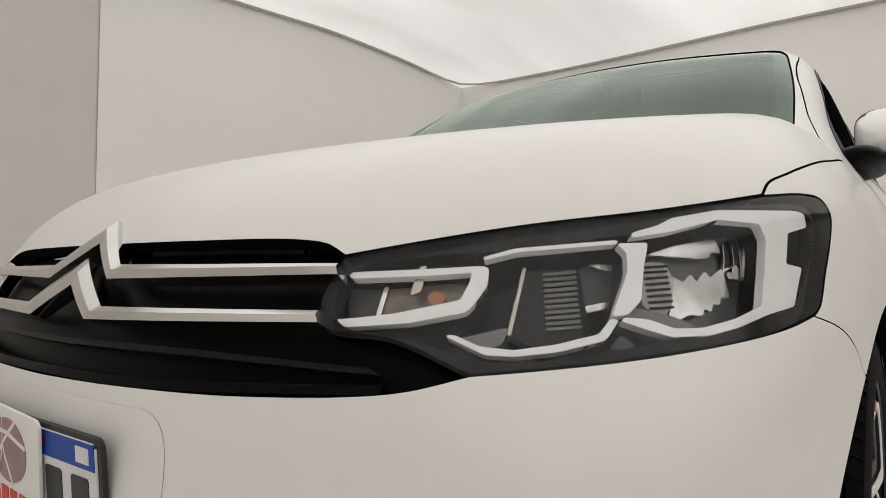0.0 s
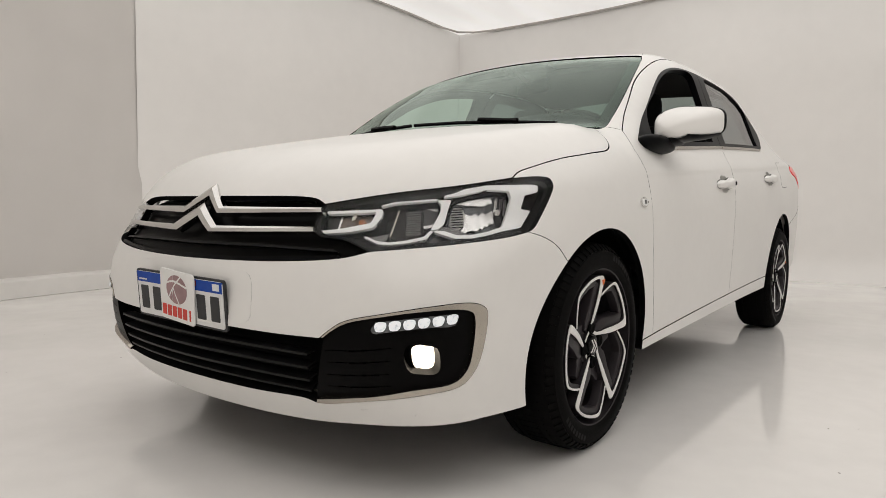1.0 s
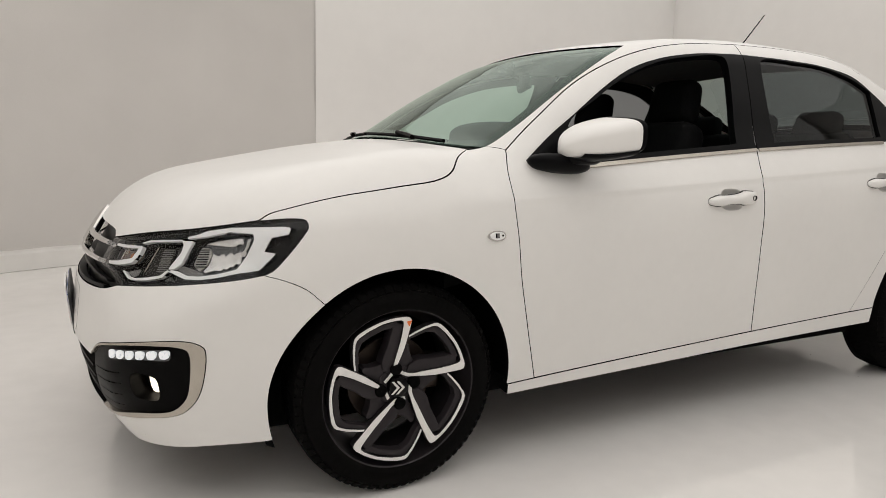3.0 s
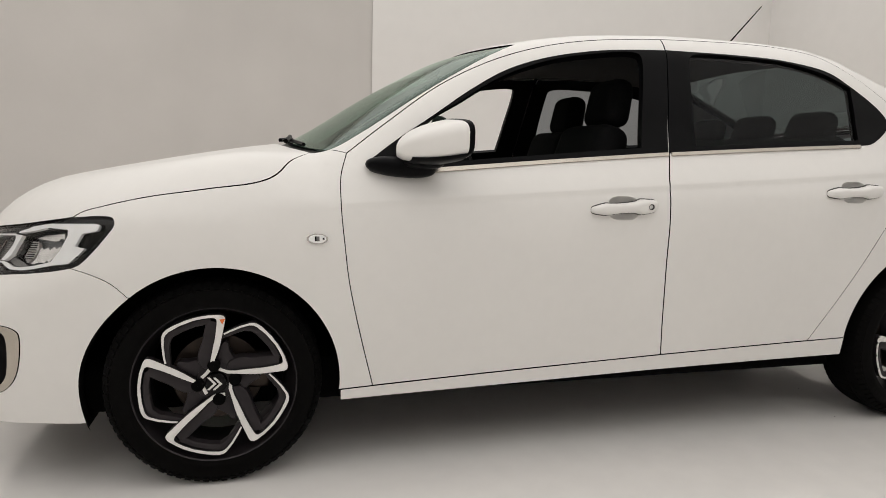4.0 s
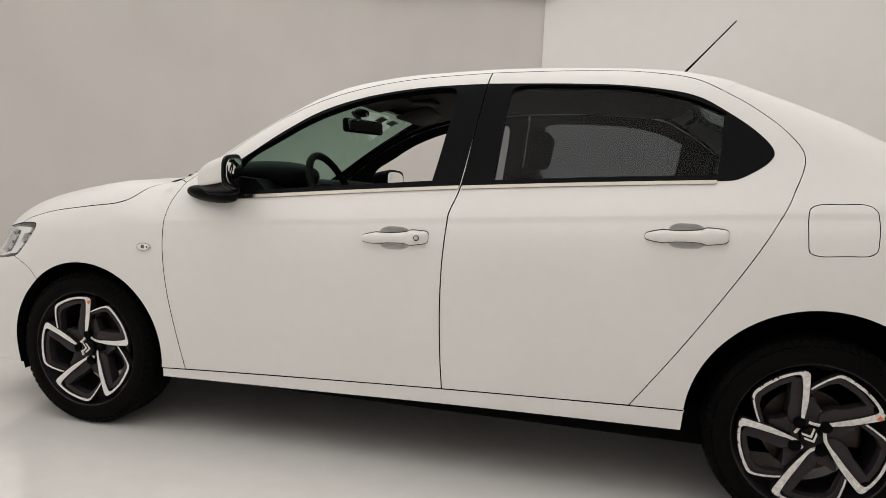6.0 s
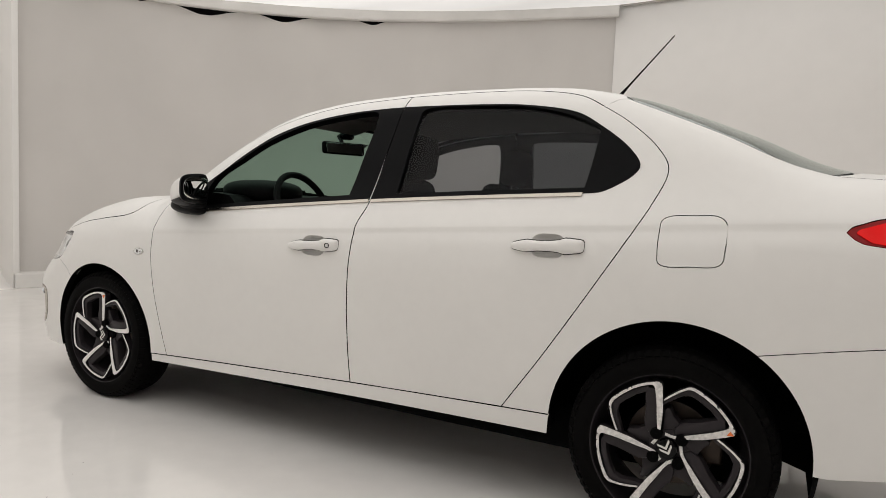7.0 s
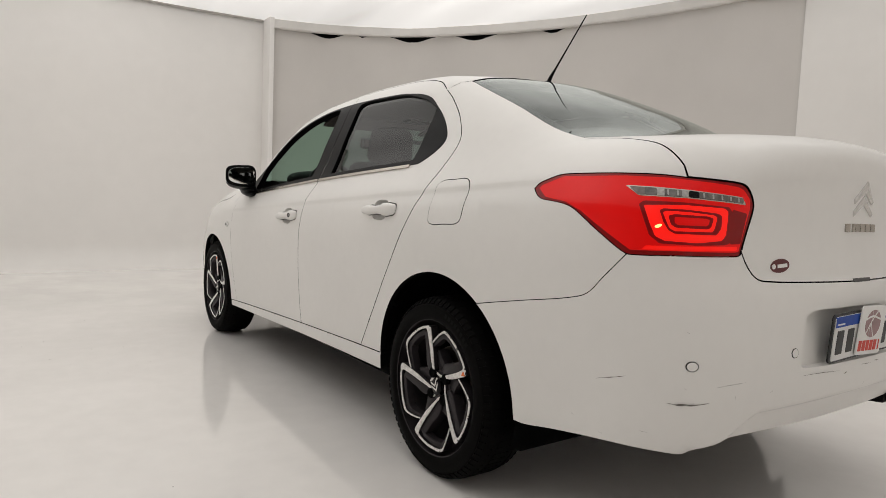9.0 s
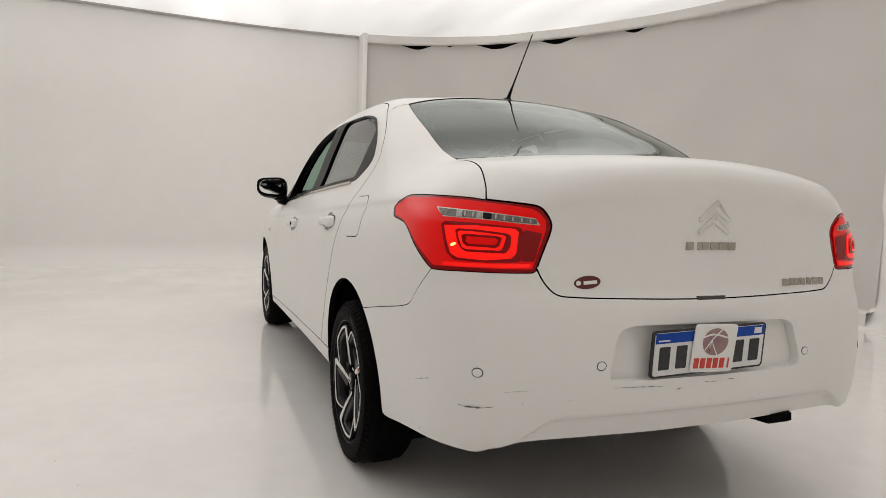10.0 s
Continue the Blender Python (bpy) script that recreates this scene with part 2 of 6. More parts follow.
def lathe(profile, count=64, axis="y"):
    """Turns the profile of (radius, place along the axis) round the axis."""
    bm = bmesh.new()
    rings = []
    for i in range(count):
        a = 2 * math.pi * i / count
        rings.append([bm.verts.new((r * math.cos(a), h, r * math.sin(a))) for r, h in profile])
    for i in range(count):
        a, b = rings[i], rings[(i + 1) % count]
        for j in range(len(profile) - 1):
            bm.faces.new((a[j], a[j + 1], b[j + 1], b[j]))
    bmesh.ops.recalc_face_normals(bm, faces=bm.faces)
    return bm


def rod(points, radius, sides=8, radii=None):
    """A round bar along the points."""
    bm = bmesh.new()
    pts = [Vector(p) for p in points]
    rings = []
    for i, p in enumerate(pts):
        d = (pts[min(i + 1, len(pts) - 1)] - pts[max(i - 1, 0)]).normalized()
        up = Vector((0, 0, 1)) if abs(d.z) < 0.9 else Vector((1, 0, 0))
        a = d.cross(up).normalized()
        b = d.cross(a)
        r = radii[i] if radii else radius
        rings.append([bm.verts.new(p + r * (math.cos(t) * a + math.sin(t) * b)) for t in [2 * math.pi * k / sides for k in range(sides)]])
    for r, s in zip(rings, rings[1:]):
        for k in range(sides):
            bm.faces.new((r[k], r[(k + 1) % sides], s[(k + 1) % sides], s[k]))
    bm.faces.new(rings[0][::-1])
    bm.faces.new(rings[-1])
    bmesh.ops.recalc_face_normals(bm, faces=bm.faces)
    return bm


def slab(outline, low, high, bevel=0.0):
    """A plate: the outline in (x, y), from low to high in z, with a small bevel on its top edge."""
    bm = bmesh.new()
    c = Vector((sum(p[0] for p in outline) / len(outline), sum(p[1] for p in outline) / len(outline)))
    bottom = [bm.verts.new((x, y, low)) for x, y in outline]
    top = [bm.verts.new((x, y, high)) for x, y in outline]
    bm.faces.new(top)
    bm.faces.new(bottom[::-1])
    n = len(outline)
    for i in range(n):
        bm.faces.new((bottom[i], bottom[(i + 1) % n], top[(i + 1) % n], top[i]))
    bmesh.ops.recalc_face_normals(bm, faces=bm.faces)
    if bevel:
        edges = [e for e in bm.edges if all(abs(v.co.z - high) < 1e-6 for v in e.verts)]
        bmesh.ops.bevel(bm, geom=edges, offset=bevel, segments=2, affect="EDGES", profile=0.5)
    return bm


def through_points(pts, spacing, closed=False):
    """A smooth line through the points, evenly stepped."""
    p = np.array(pts, float)
    if len(p) < 3 and not closed:
        n = max(2, int(np.linalg.norm(p[1] - p[0]) / spacing) + 1)
        return p[0] + (p[1] - p[0]) * np.linspace(0, 1, n)[:, None]
    q = np.vstack([p[-1], p, p[0], p[1]]) if closed else np.vstack([2 * p[0] - p[1], p, 2 * p[-1] - p[-2]])
    out = []
    for i in range(1, len(q) - 2):
        a, b, c, d = q[i - 1 : i + 3]
        n = max(2, int(np.linalg.norm(c - b) / spacing) + 1)
        t1, t2, t3 = np.linalg.norm(b - a) ** 0.5 + 1e-9, np.linalg.norm(c - b) ** 0.5 + 1e-9, np.linalg.norm(d - c) ** 0.5 + 1e-9
        m1 = t2 * ((b - a) / t1 - (c - a) / (t1 + t2) + (c - b) / t2)
        m2 = t2 * ((c - b) / t2 - (d - b) / (t2 + t3) + (d - c) / t3)
        for t in np.linspace(0, 1, n, endpoint=False):
            out.append((2 * t**3 - 3 * t**2 + 1) * b + (t**3 - 2 * t**2 + t) * m1 + (3 * t**2 - 2 * t**3) * c + (t**3 - t**2) * m2)
    if not closed:
        out.append(p[-1])
    return np.array(out)


# Charts: flat coordinates on the skin. L from the left (x, z); T from above (x, y); F and R round the nose and tail (degrees, z);
# D from behind and above, W from ahead and above, S from the left and above.
H = 0.5**0.5
BEND = 0.95


def rays(chart, uv):
    u, v = np.asarray(uv, float).T
    o = np.zeros_like(u)
    if chart == "L":
        return np.c_[u, o + 1.4, v], np.c_[o, o - 1, o], 1.4
    if chart == "T":
        return np.c_[u, v, o + 1.8], np.c_[o, o, o - 1], 1.7
    if chart in "FR":
        a = u / BEND
        s, c = (1, 1.1) if chart == "F" else (-1, -1.3)
        return np.c_[c + s * 1.6 * np.cos(a), 1.6 * np.sin(a), v], np.c_[-s * np.cos(a), -np.sin(a), o], 1.5
    if chart == "D":
        return np.c_[v * H - 2.8 * H + o, u, v * H + 2.8 * H + o], np.c_[o + H, o, o - H], 2.6
    if chart == "W":
        return np.c_[-v * H + 2.6 * H + o, u, v * H + 2.6 * H + o], np.c_[o - H, o, o - H], 2.4
    if chart == "S":
        return np.c_[u, -v * H + 2.2 * H + o, v * H + 2.2 * H + o], np.c_[o, o - H, o - H], 2.2


def flat(chart, p):
    x, y, z = np.asarray(p, float).T
    if chart == "L":
        return np.c_[x, z]
    if chart == "T":
        return np.c_[x, y]
    if chart == "F":
        return np.c_[np.arctan2(y, x - 1.1) * BEND, z]
    if chart == "R":
        return np.c_[np.arctan2(y, -(x + 1.3)) * BEND, z]
    if chart == "D":
        return np.c_[y, (x + z) * H]
    if chart == "W":
        return np.c_[y, (z - x) * H]
    return np.c_[x, (z - y) * H]


def on_skin(chart, uv):
    return meet(*rays(chart, uv))


def skin_normal(p):
    e = 0.004
    x, y, z = p.T
    g = np.c_[body(x + e, y, z) - body(x - e, y, z), body(x, y + e, z) - body(x, y - e, z), body(x, y, z + e) - body(x, y, z - e)]
    return g / np.linalg.norm(g, axis=1)[:, None]


def edge(chart, *pts, closed=False, spacing=0.014):
    """A smooth line on the skin. In F and R the points are degrees and centimetres of height."""
    p = np.array(pts, float)
    if chart in "FR":
        p = np.c_[np.radians(p[:, 0]) * BEND, p[:, 1] / 100]
    return on_skin(chart, through_points(p, spacing, closed))


def polygon(chart, pts, soft=0.12, spacing=0.008):
    """A closed line on the skin with straight sides and slightly cut corners."""
    p = np.array(pts, float)
    if chart in "FR":
        p = np.c_[np.radians(p[:, 0]) * BEND, p[:, 1] / 100]
    out = []
    for i in range(len(p)):
        q, r, s = p[i - 1], p[i], p[(i + 1) % len(p)]
        cut = [min(0.003, np.linalg.norm(r - q) * 0.3), min(0.003, np.linalg.norm(s - r) * 0.3)]
        a = r + (q - r) / (np.linalg.norm(q - r) + 1e-9) * cut[0]
        b = r + (s - r) / (np.linalg.norm(s - r) + 1e-9) * cut[1]
        out += [a, 0.25 * a + 0.5 * r + 0.25 * b, b]
        t = p[(i + 2) % len(p)]
        end = s + (r - s) / (np.linalg.norm(r - s) + 1e-9) * min(0.003, np.linalg.norm(s - r) * 0.3)
        n = int(np.linalg.norm(end - b) / spacing)
        out += [b + (end - b) * k / (n + 1) for k in range(1, n + 1)]
    return on_skin(chart, np.array(out))


def both(e):
    """A half line from the middle outwards, made whole across the middle."""
    m = e * np.array([1, -1, 1])
    return np.vstack([m[::-1], e])


def mirror(e):
    return e * np.array([1, -1, 1])


def arc(cx, cz, r, a, b):
    t = np.radians(np.linspace(a, b, max(6, int(abs(b - a) / 3))))
    return on_skin("L", np.c_[cx + r * np.cos(t), cz + r * np.sin(t)])


def ring(edges):
    """Joins edges end to end, turning each the way that fits."""
    edges = [np.asarray(e) for e in edges]
    if len(edges) == 1:
        return edges[0]
    a, b = edges[0], edges[1]
    if min(np.linalg.norm(a[0] - b[0]), np.linalg.norm(a[0] - b[-1])) < min(np.linalg.norm(a[-1] - b[0]), np.linalg.norm(a[-1] - b[-1])):
        a = a[::-1]
    out = [a]
    for e in edges[1:]:
        if np.linalg.norm(e[0] - out[-1][-1]) > np.linalg.norm(e[-1] - out[-1][-1]):
            e = e[::-1]
        out.append(e)
    p = np.vstack(out)
    keep = [0]
    for i in range(1, len(p)):
        if np.linalg.norm(p[i] - p[keep[-1]]) > 0.003:
            keep.append(i)
    if np.linalg.norm(p[keep[-1]] - p[0]) < 0.003:
        keep.pop()
    return p[keep]


def inset(uv, gap):
    """Shrinks a closed flat outline by gap."""
    area = np.sum(uv[:, 0] * np.roll(uv[:, 1], -1) - np.roll(uv[:, 0], -1) * uv[:, 1])
    d1, d2 = uv - np.roll(uv, 1, 0), np.roll(uv, -1, 0) - uv
    n1, n2 = (np.c_[-d[:, 1], d[:, 0]] / (np.linalg.norm(d, axis=1)[:, None] + 1e-12) for d in (d1, d2))
    n = n1 + n2
    n /= np.maximum(np.linalg.norm(n, axis=1)[:, None], 0.3) ** 2 / 2
    n = np.clip(n, -2.5, 2.5)
    return uv + n * gap * (1 if area > 0 else -1)


def inside(pts, loop):
    x, y = pts.T
    hit = np.zeros(len(pts), bool)
    x1, y1 = loop.T
    x2, y2 = np.roll(loop, -1, 0).T
    for a, b, c, d in zip(x1, y1, x2, y2):
        if b != d:
            hit ^= ((b > y) != (d > y)) & (x < (c - a) * (y - b) / (d - b) + a)
    return hit


def patch(chart, outer, holes=(), gap=0.0030, grid=0.045, lift=0.0, depth=0.022, hole_gap=0.0, extra=None, bare=()):
    """A trimmed piece of the skin with turned-in edges: vertices, faces and normals."""
    from_loops = [inset(flat(chart, outer), gap)] + [inset(flat(chart, h), -hole_gap) for h in holes]
    pts = np.vstack(from_loops)
    edges, at = [], 0
    for loop in from_loops:
        n = len(loop)
        edges += [(at + i, at + (i + 1) % n) for i in range(n)]
        at += n
    lo, hi = from_loops[0].min(0), from_loops[0].max(0)
    gx, gy = np.meshgrid(np.arange(lo[0], hi[0], grid), np.arange(lo[1], hi[1], grid * 0.87))
    gx = gx + (np.arange(gx.shape[0]) % 2)[:, None] * grid / 2
    g = np.c_[gx.ravel(), gy.ravel()]
    ok = inside(g, from_loops[0])
    for h in from_loops[1:]:
        ok &= ~inside(g, h)
    g = g[ok]
    if len(g):
        near = np.min([np.linalg.norm(g - p, axis=1) for p in pts], axis=0)
        g = g[near > grid * 0.42]
    if extra is not None:
        x = flat(chart, extra)
        ok = inside(x, from_loops[0])
        for h in from_loops[1:]:
            ok &= ~inside(x, h)
        x = x[ok]
        if len(x):
            x = x[np.min([np.linalg.norm(x - p, axis=1) for p in pts], axis=0) > 0.005]
        if len(x):
            g = g[np.min([np.linalg.norm(g - p, axis=1) for p in x], axis=0) > 0.024]
            g = np.vstack([g, x])
    every = np.vstack([pts, g]) if len(g) else pts
    v2, _, tri, _, _, _ = delaunay_2d_cdt([Vector(p) for p in every], edges, [], 0, 1e-7)
    v2 = np.array([tuple(v) for v in v2])
    tri = np.array([t for t in tri if len(t) == 3])
    c = v2[tri].mean(1)
    keep = inside(c, from_loops[0])
    for h in from_loops[1:]:
        keep &= ~inside(c, h)
    tri = tri[keep]
    p = on_skin(chart, v2)
    good = ~np.isnan(p).any(1)
    tri = tri[good[tri].all(1)]
    p = np.nan_to_num(p)
    n = skin_normal(p)
    p = p + n * lift
    a, b, d = p[tri[:, 0]], p[tri[:, 1]], p[tri[:, 2]]
    flip = np.einsum("ij,ij->i", np.cross(b - a, d - a), n[tri].mean(1)) < 0
    tri[flip] = tri[flip][:, ::-1]
    used = np.unique(tri)
    remap = np.full(len(p), -1)
    remap[used] = np.arange(len(used))
    p, n, tri = p[used], n[used], remap[tri]
    v2 = v2[used]
    faces = [tuple(t) for t in tri]
    if depth:
        seen = {}
        for t in faces:
            for i, j in ((t[0], t[1]), (t[1], t[2]), (t[2], t[0])):
                seen[(i, j)] = seen.get((j, i), 0) + 1
        rim = [(i, j) for (i, j) in seen if (j, i) not in seen]
        for k in bare:
            near = np.min([np.linalg.norm(v2 - q, axis=1) for q in from_loops[1 + k]], axis=0) < 1e-5
            rim = [(i, j) for i, j in rim if not (near[i] and near[j])]
        ids = sorted({i for e in rim for i in e})
        base = len(p)
        slot = {i: k for k, i in enumerate(ids)}
        side_n = np.zeros((len(ids), 3))
        for i, j in rim:
            out = np.cross(p[j] - p[i], n[i])
            for k in (i, j):
                side_n[slot[k]] += out / (np.linalg.norm(out) + 1e-12)
        side_n /= np.linalg.norm(side_n, axis=1)[:, None] + 1e-12
        m = len(ids)
        lip = p[ids] - n[ids] * 0.0006 + side_n * 0.0005
        low = p[ids] - n[ids] * depth
        p = np.vstack([p, lip, lip, low])
        n = np.vstack([n, (n[ids] + side_n) * 0.7071, side_n, side_n])
        for i, j in rim:
            a, b = slot[i], slot[j]
            faces.append((i, base + a, base + b, j))
            faces.append((base + m + a, base + 2 * m + a, base + 2 * m + b, base + m + b))
    return p, faces, n


def panel(name, chart, edges, mat, parent, label="", holes=(), twin=False, **how):
    """A skin panel; twin adds its mirror image on the other side."""
    p, faces, n = patch(chart, ring(edges), [ring(h) for h in holes], **how)
    quads = next((i for i, f in enumerate(faces) if len(f) == 4), len(faces))
    # painted panels carry the shade of their gaps as dark flanges
    gap_shade = (quads, 2) if mat is PAINT and quads < len(faces) else None
    made = [mesh_object(name, p, faces, mat, parent, label, normals=n, gap_shade=gap_shade)]
    if twin:
        k = np.array([1, -1, 1])
        made.append(mesh_object(name, p * k, [f[::-1] for f in faces], mat, twin if twin is not True else parent, label, normals=n * k, gap_shade=gap_shade))
    return made


# ---- the car body as one smooth surface: x ahead, y to its left, z up ----
def smooth(v, table):
    """A smooth curve through the rows (place, value)."""
    xs, ys = np.array(table, float).T
    m = np.gradient(ys, xs)
    d = np.diff(ys) / np.diff(xs)
    m[1:-1] = np.where(d[:-1] * d[1:] > 0, 2 * d[:-1] * d[1:] / (d[:-1] + d[1:] + 1e-12), 0.5 * m[1:-1])
    v = np.asarray(v, float)
    i = np.clip(np.searchsorted(xs, v) - 1, 0, len(xs) - 2)
    h = xs[i + 1] - xs[i]
    t = (v - xs[i]) / h
    u = np.clip(t, 0, 1)
    a, b = ys[i], ys[i + 1]
    out = (2 * u**3 - 3 * u**2 + 1) * a + (u**3 - 2 * u**2 + u) * h * m[i] + (3 * u**2 - 2 * u**3) * b + (u**3 - u**2) * h * m[i + 1]
    return out + np.where(t < 0, t * h * m[i], 0) + np.where(t > 1, (t - 1) * h * m[i + 1], 0)


def step(v, a, b):
    u = np.clip((np.asarray(v, float) - a) / (b - a), 0, 1)
    return u * u * (3 - 2 * u)


def joined(a, b, k):
    h = np.maximum(k - np.abs(a - b), 0) / k
    return np.maximum(a, b) + h * h * k / 4


TOP = [(-2.5, 0.906), (-2.36, 1.068), (-2.27, 1.145), (-2.15, 1.179), (-2, 1.188), (-1.86, 1.192), (-1.75, 1.216), (-1.5, 1.325), (-1.3, 1.403),
    (-1.1, 1.469), (-0.95, 1.491), (-0.7, 1.5), (-0.4, 1.5), (0, 1.479), (0.3, 1.439), (0.5, 1.384), (0.65, 1.309), (0.8, 1.223), (1, 1.094),
    (1.07, 1.053), (1.14, 1.029), (1.25, 1.012), (1.4, 0.987), (1.6, 0.949), (1.8, 0.907), (1.92, 0.878), (2.02, 0.844), (2.1, 0.792),
    (2.3, 0.589)]
WIDE = [(-2.4, 0.7), (-2.2, 0.797), (-2, 0.822), (-1.7, 0.838), (-1.4, 0.849), (-1, 0.856), (0, 0.859), (1, 0.858), (1.3, 0.860), (1.5, 0.850),
    (1.7, 0.822), (1.9, 0.777), (2.2, 0.620)]
FLANK = [(0.15, -0.043), (0.24, -0.02), (0.3, -0.015), (0.45, -0.004), (0.62, 0.004), (0.76, 0.005), (0.86, -0.008), (0.93, -0.037),
    (1, -0.073), (1.1, -0.116), (1.2, -0.149), (1.3, -0.186), (1.4, -0.226), (1.5, -0.279), (1.6, -0.347)]
NOSE = [(0.1, 2.04), (0.2, 2.11), (0.28, 2.155), (0.38, 2.175), (0.5, 2.165), (0.58, 2.15), (0.66, 2.125), (0.74, 2.09), (0.82, 2.05), (0.95, 1.95)]
TAIL = [(0.2, 2.184), (0.3, 2.24), (0.4, 2.297), (0.5, 2.311), (0.58, 2.309), (0.66, 2.301), (0.74, 2.291), (0.8, 2.271), (0.9, 2.263),
    (1, 2.263), (1.06, 2.271), (1.12, 2.269), (1.3, 2.209)]


CREASE = 0.912


def body(x, y, z):
    """Negative inside the car, zero on its skin."""
    x, z = np.asarray(x, float), np.asarray(z, float)
    y = np.abs(np.asarray(y, float))
    bonnet_, roof_, back_ = step(x, 1.0, 1.3), step(-x, -0.6, -0.1), step(-x, 0.8, 1.1)
    bend = 0.21 * step(x, 0.0, 0.5) - 0.31 * step(-x, 0.5, 1.0)
    crown = 0.075 - 0.069 * bonnet_ + 0.02 * roof_ + 0.007 * back_
    top = (z - smooth(x + bend * y * y, TOP) + crown * y * y) * 0.85
    zr = z + 0.05 * x * (1 - 0.8 * step(z, 1.05, 1.3))
    flare = 0.010 * np.exp(-(((x - 1.32) ** 2 + (z - 0.40) ** 2) / 0.16)) + 0.010 * np.exp(-(((x + 1.33) ** 2 + (z - 0.42) ** 2) / 0.18))
    crease = 0.0065 * np.exp(-((z + 0.065 * x - CREASE) / np.where(z + 0.065 * x > CREASE, 0.055, 0.016)) ** 2) * step(-x, -1.5, -0.7)
    side = y - smooth(x, WIDE) - smooth(zr, FLANK) - flare - crease
    front = (x - smooth(z, NOSE) + 0.256 * y**2 + 0.32 * step(z, 0.50, 0.72) * y**6) * 0.9
    rear = (-x - smooth(z, TAIL) + 0.085 * y**2 + 0.10 * y**6) * 0.95
    rear = rear + 0.026 * (1 - step(z + 0.080 * step(y, 0.49, 0.66), 0.434, 0.457)) * step(0.72 - y, 0.0, 0.07)
    ends = joined(front, rear, 0.02)
    low = joined(side, ends, 0.20 - 0.03 * step(-x, 1.3, 1.8) * (1 - step(z, 0.62, 0.85)) + step(x, 1.0, 1.5) * (0.08 * step(z, 0.50, 0.72) - 0.10 * (1 - step(z, 0.50, 0.72))))
    return joined(low, top, np.where(x > 1.0, 0.10, 0.09) + 0.05 * step(-x, 1.5, 1.9) - 0.105 * step(-x, 1.95, 2.15) * step(0.72 - y, 0.0, 0.25) + 0.04 * step(x, 1.2, 1.6))


def meet(eye, way, far, steps=70):
    """Where rays from eye along way first meet the skin."""
    eye, way = np.broadcast_arrays(np.asarray(eye, float), np.asarray(way, float))
    ts = np.linspace(0, far, steps)
    lo = np.zeros(len(eye))
    hi = np.full(len(eye), np.nan)
    for a, b in zip(ts[:-1], ts[1:]):
        p = eye + way * b
        hit = np.isnan(hi) & (body(p[:, 0], p[:, 1], p[:, 2]) < 0)
        lo[hit], hi[hit] = a, b
    for _ in range(22):
        mid = (lo + hi) / 2
        p = eye + way * mid[:, None]
        inside = body(p[:, 0], p[:, 1], p[:, 2]) < 0
        hi = np.where(inside, mid, hi)
        lo = np.where(inside, lo, mid)
    return eye + way * hi[:, None]

# ---- the room ----
def sheet_mesh(name, rows, mat, label, category, kind="structure", smooth_=True):
    """A surface from rows of points."""
    verts = [p for r in rows for p in r]
    k = len(rows[0])
    faces = [(i * k + j, i * k + j + 1, (i + 1) * k + j + 1, (i + 1) * k + j) for i in range(len(rows) - 1) for j in range(k - 1)]
    return tagged(mesh_object(name, verts, faces, mat, smooth_=smooth_), label, category, kind=kind)


EAST, WEST, SOUTH, NORTH = 5.30, -4.80, -4.22, 5.2
floor = part("floor", block((16, 16, 0.1), (0, 0, -0.05), 0), FLOOR, None)
tagged(floor, "glossy light grey painted studio floor with soft reflections", "floor", kind="structure")


def coved_wall(name, a, b, turn_in, label, mat=None):
    """A white wall from a to b whose foot sweeps into the floor in a small cove."""
    a, b, n = Vector((*a, 0)), Vector((*b, 0)), Vector((*turn_in, 0))
    rows = []
    prof = [(0.30 * (1 - math.sin(t)), 0.30 * (1 - math.cos(t))) for t in [radians(k * 10) for k in range(0, 10)]]
    prof = [(0.34, -0.004), (0.30, -0.001)] + [(d, z - 0.001) for d, z in prof[1:]] + [(0.0, 1.2), (0.0, 2.1), (0.0, TALL + 0.34), (-0.12, TALL + 0.34), (-0.12, -0.1)]
    for d, z in prof:
        rows.append([tuple(a + (b - a) * (k / 24) + n * d + Vector((0, 0, z))) for k in range(25)])
    return sheet_mesh(name, rows, mat or WALL, label, "wall")


wall_east = coved_wall("wall_east", (EAST, -0.86), (EAST, NORTH), (-1, 0), "white studio wall curving softly into the floor")
wall_south = coved_wall("wall_south", (WEST, SOUTH), (0.12, SOUTH), (0, 1), "white studio wall curving softly into the floor")
wall_west = coved_wall("wall_west", (WEST, 1.35), (WEST, SOUTH), (1, 0), "plain white studio wall behind the car's tail")
# unseen stretch, darkened to take light off the car's tail
wall_west_unseen = coved_wall("wall_west_grey", (WEST, NORTH), (WEST, 1.35), (1, 0), "unseen stretch of west wall, made darker grey to dim the car's tail", DIM)
wall_return = part("wall_return", block((0.30, 0.06, TALL), (EAST - 0.10, -0.84, TALL / 2), 0.004), WALL, None)
tagged(wall_return, "narrow white return at the end of the backdrop", "wall", kind="structure")
# added out of view, its grey holds back light and reflections
wall_north = coved_wall("wall_north", (EAST, NORTH), (WEST, NORTH), (0, -1), "unseen north wall, made darker grey to hold back light", DIM)

# the hung cloth round the corner, from the south wall to the east wall
CORNER = through_points([(0.08, -4.18), (1.2, -3.98), (2.2, -3.68), (3.0, -3.32), (3.8, -2.80), (4.45, -2.20), (4.9, -1.50), (5.13, -0.84)], 0.06)


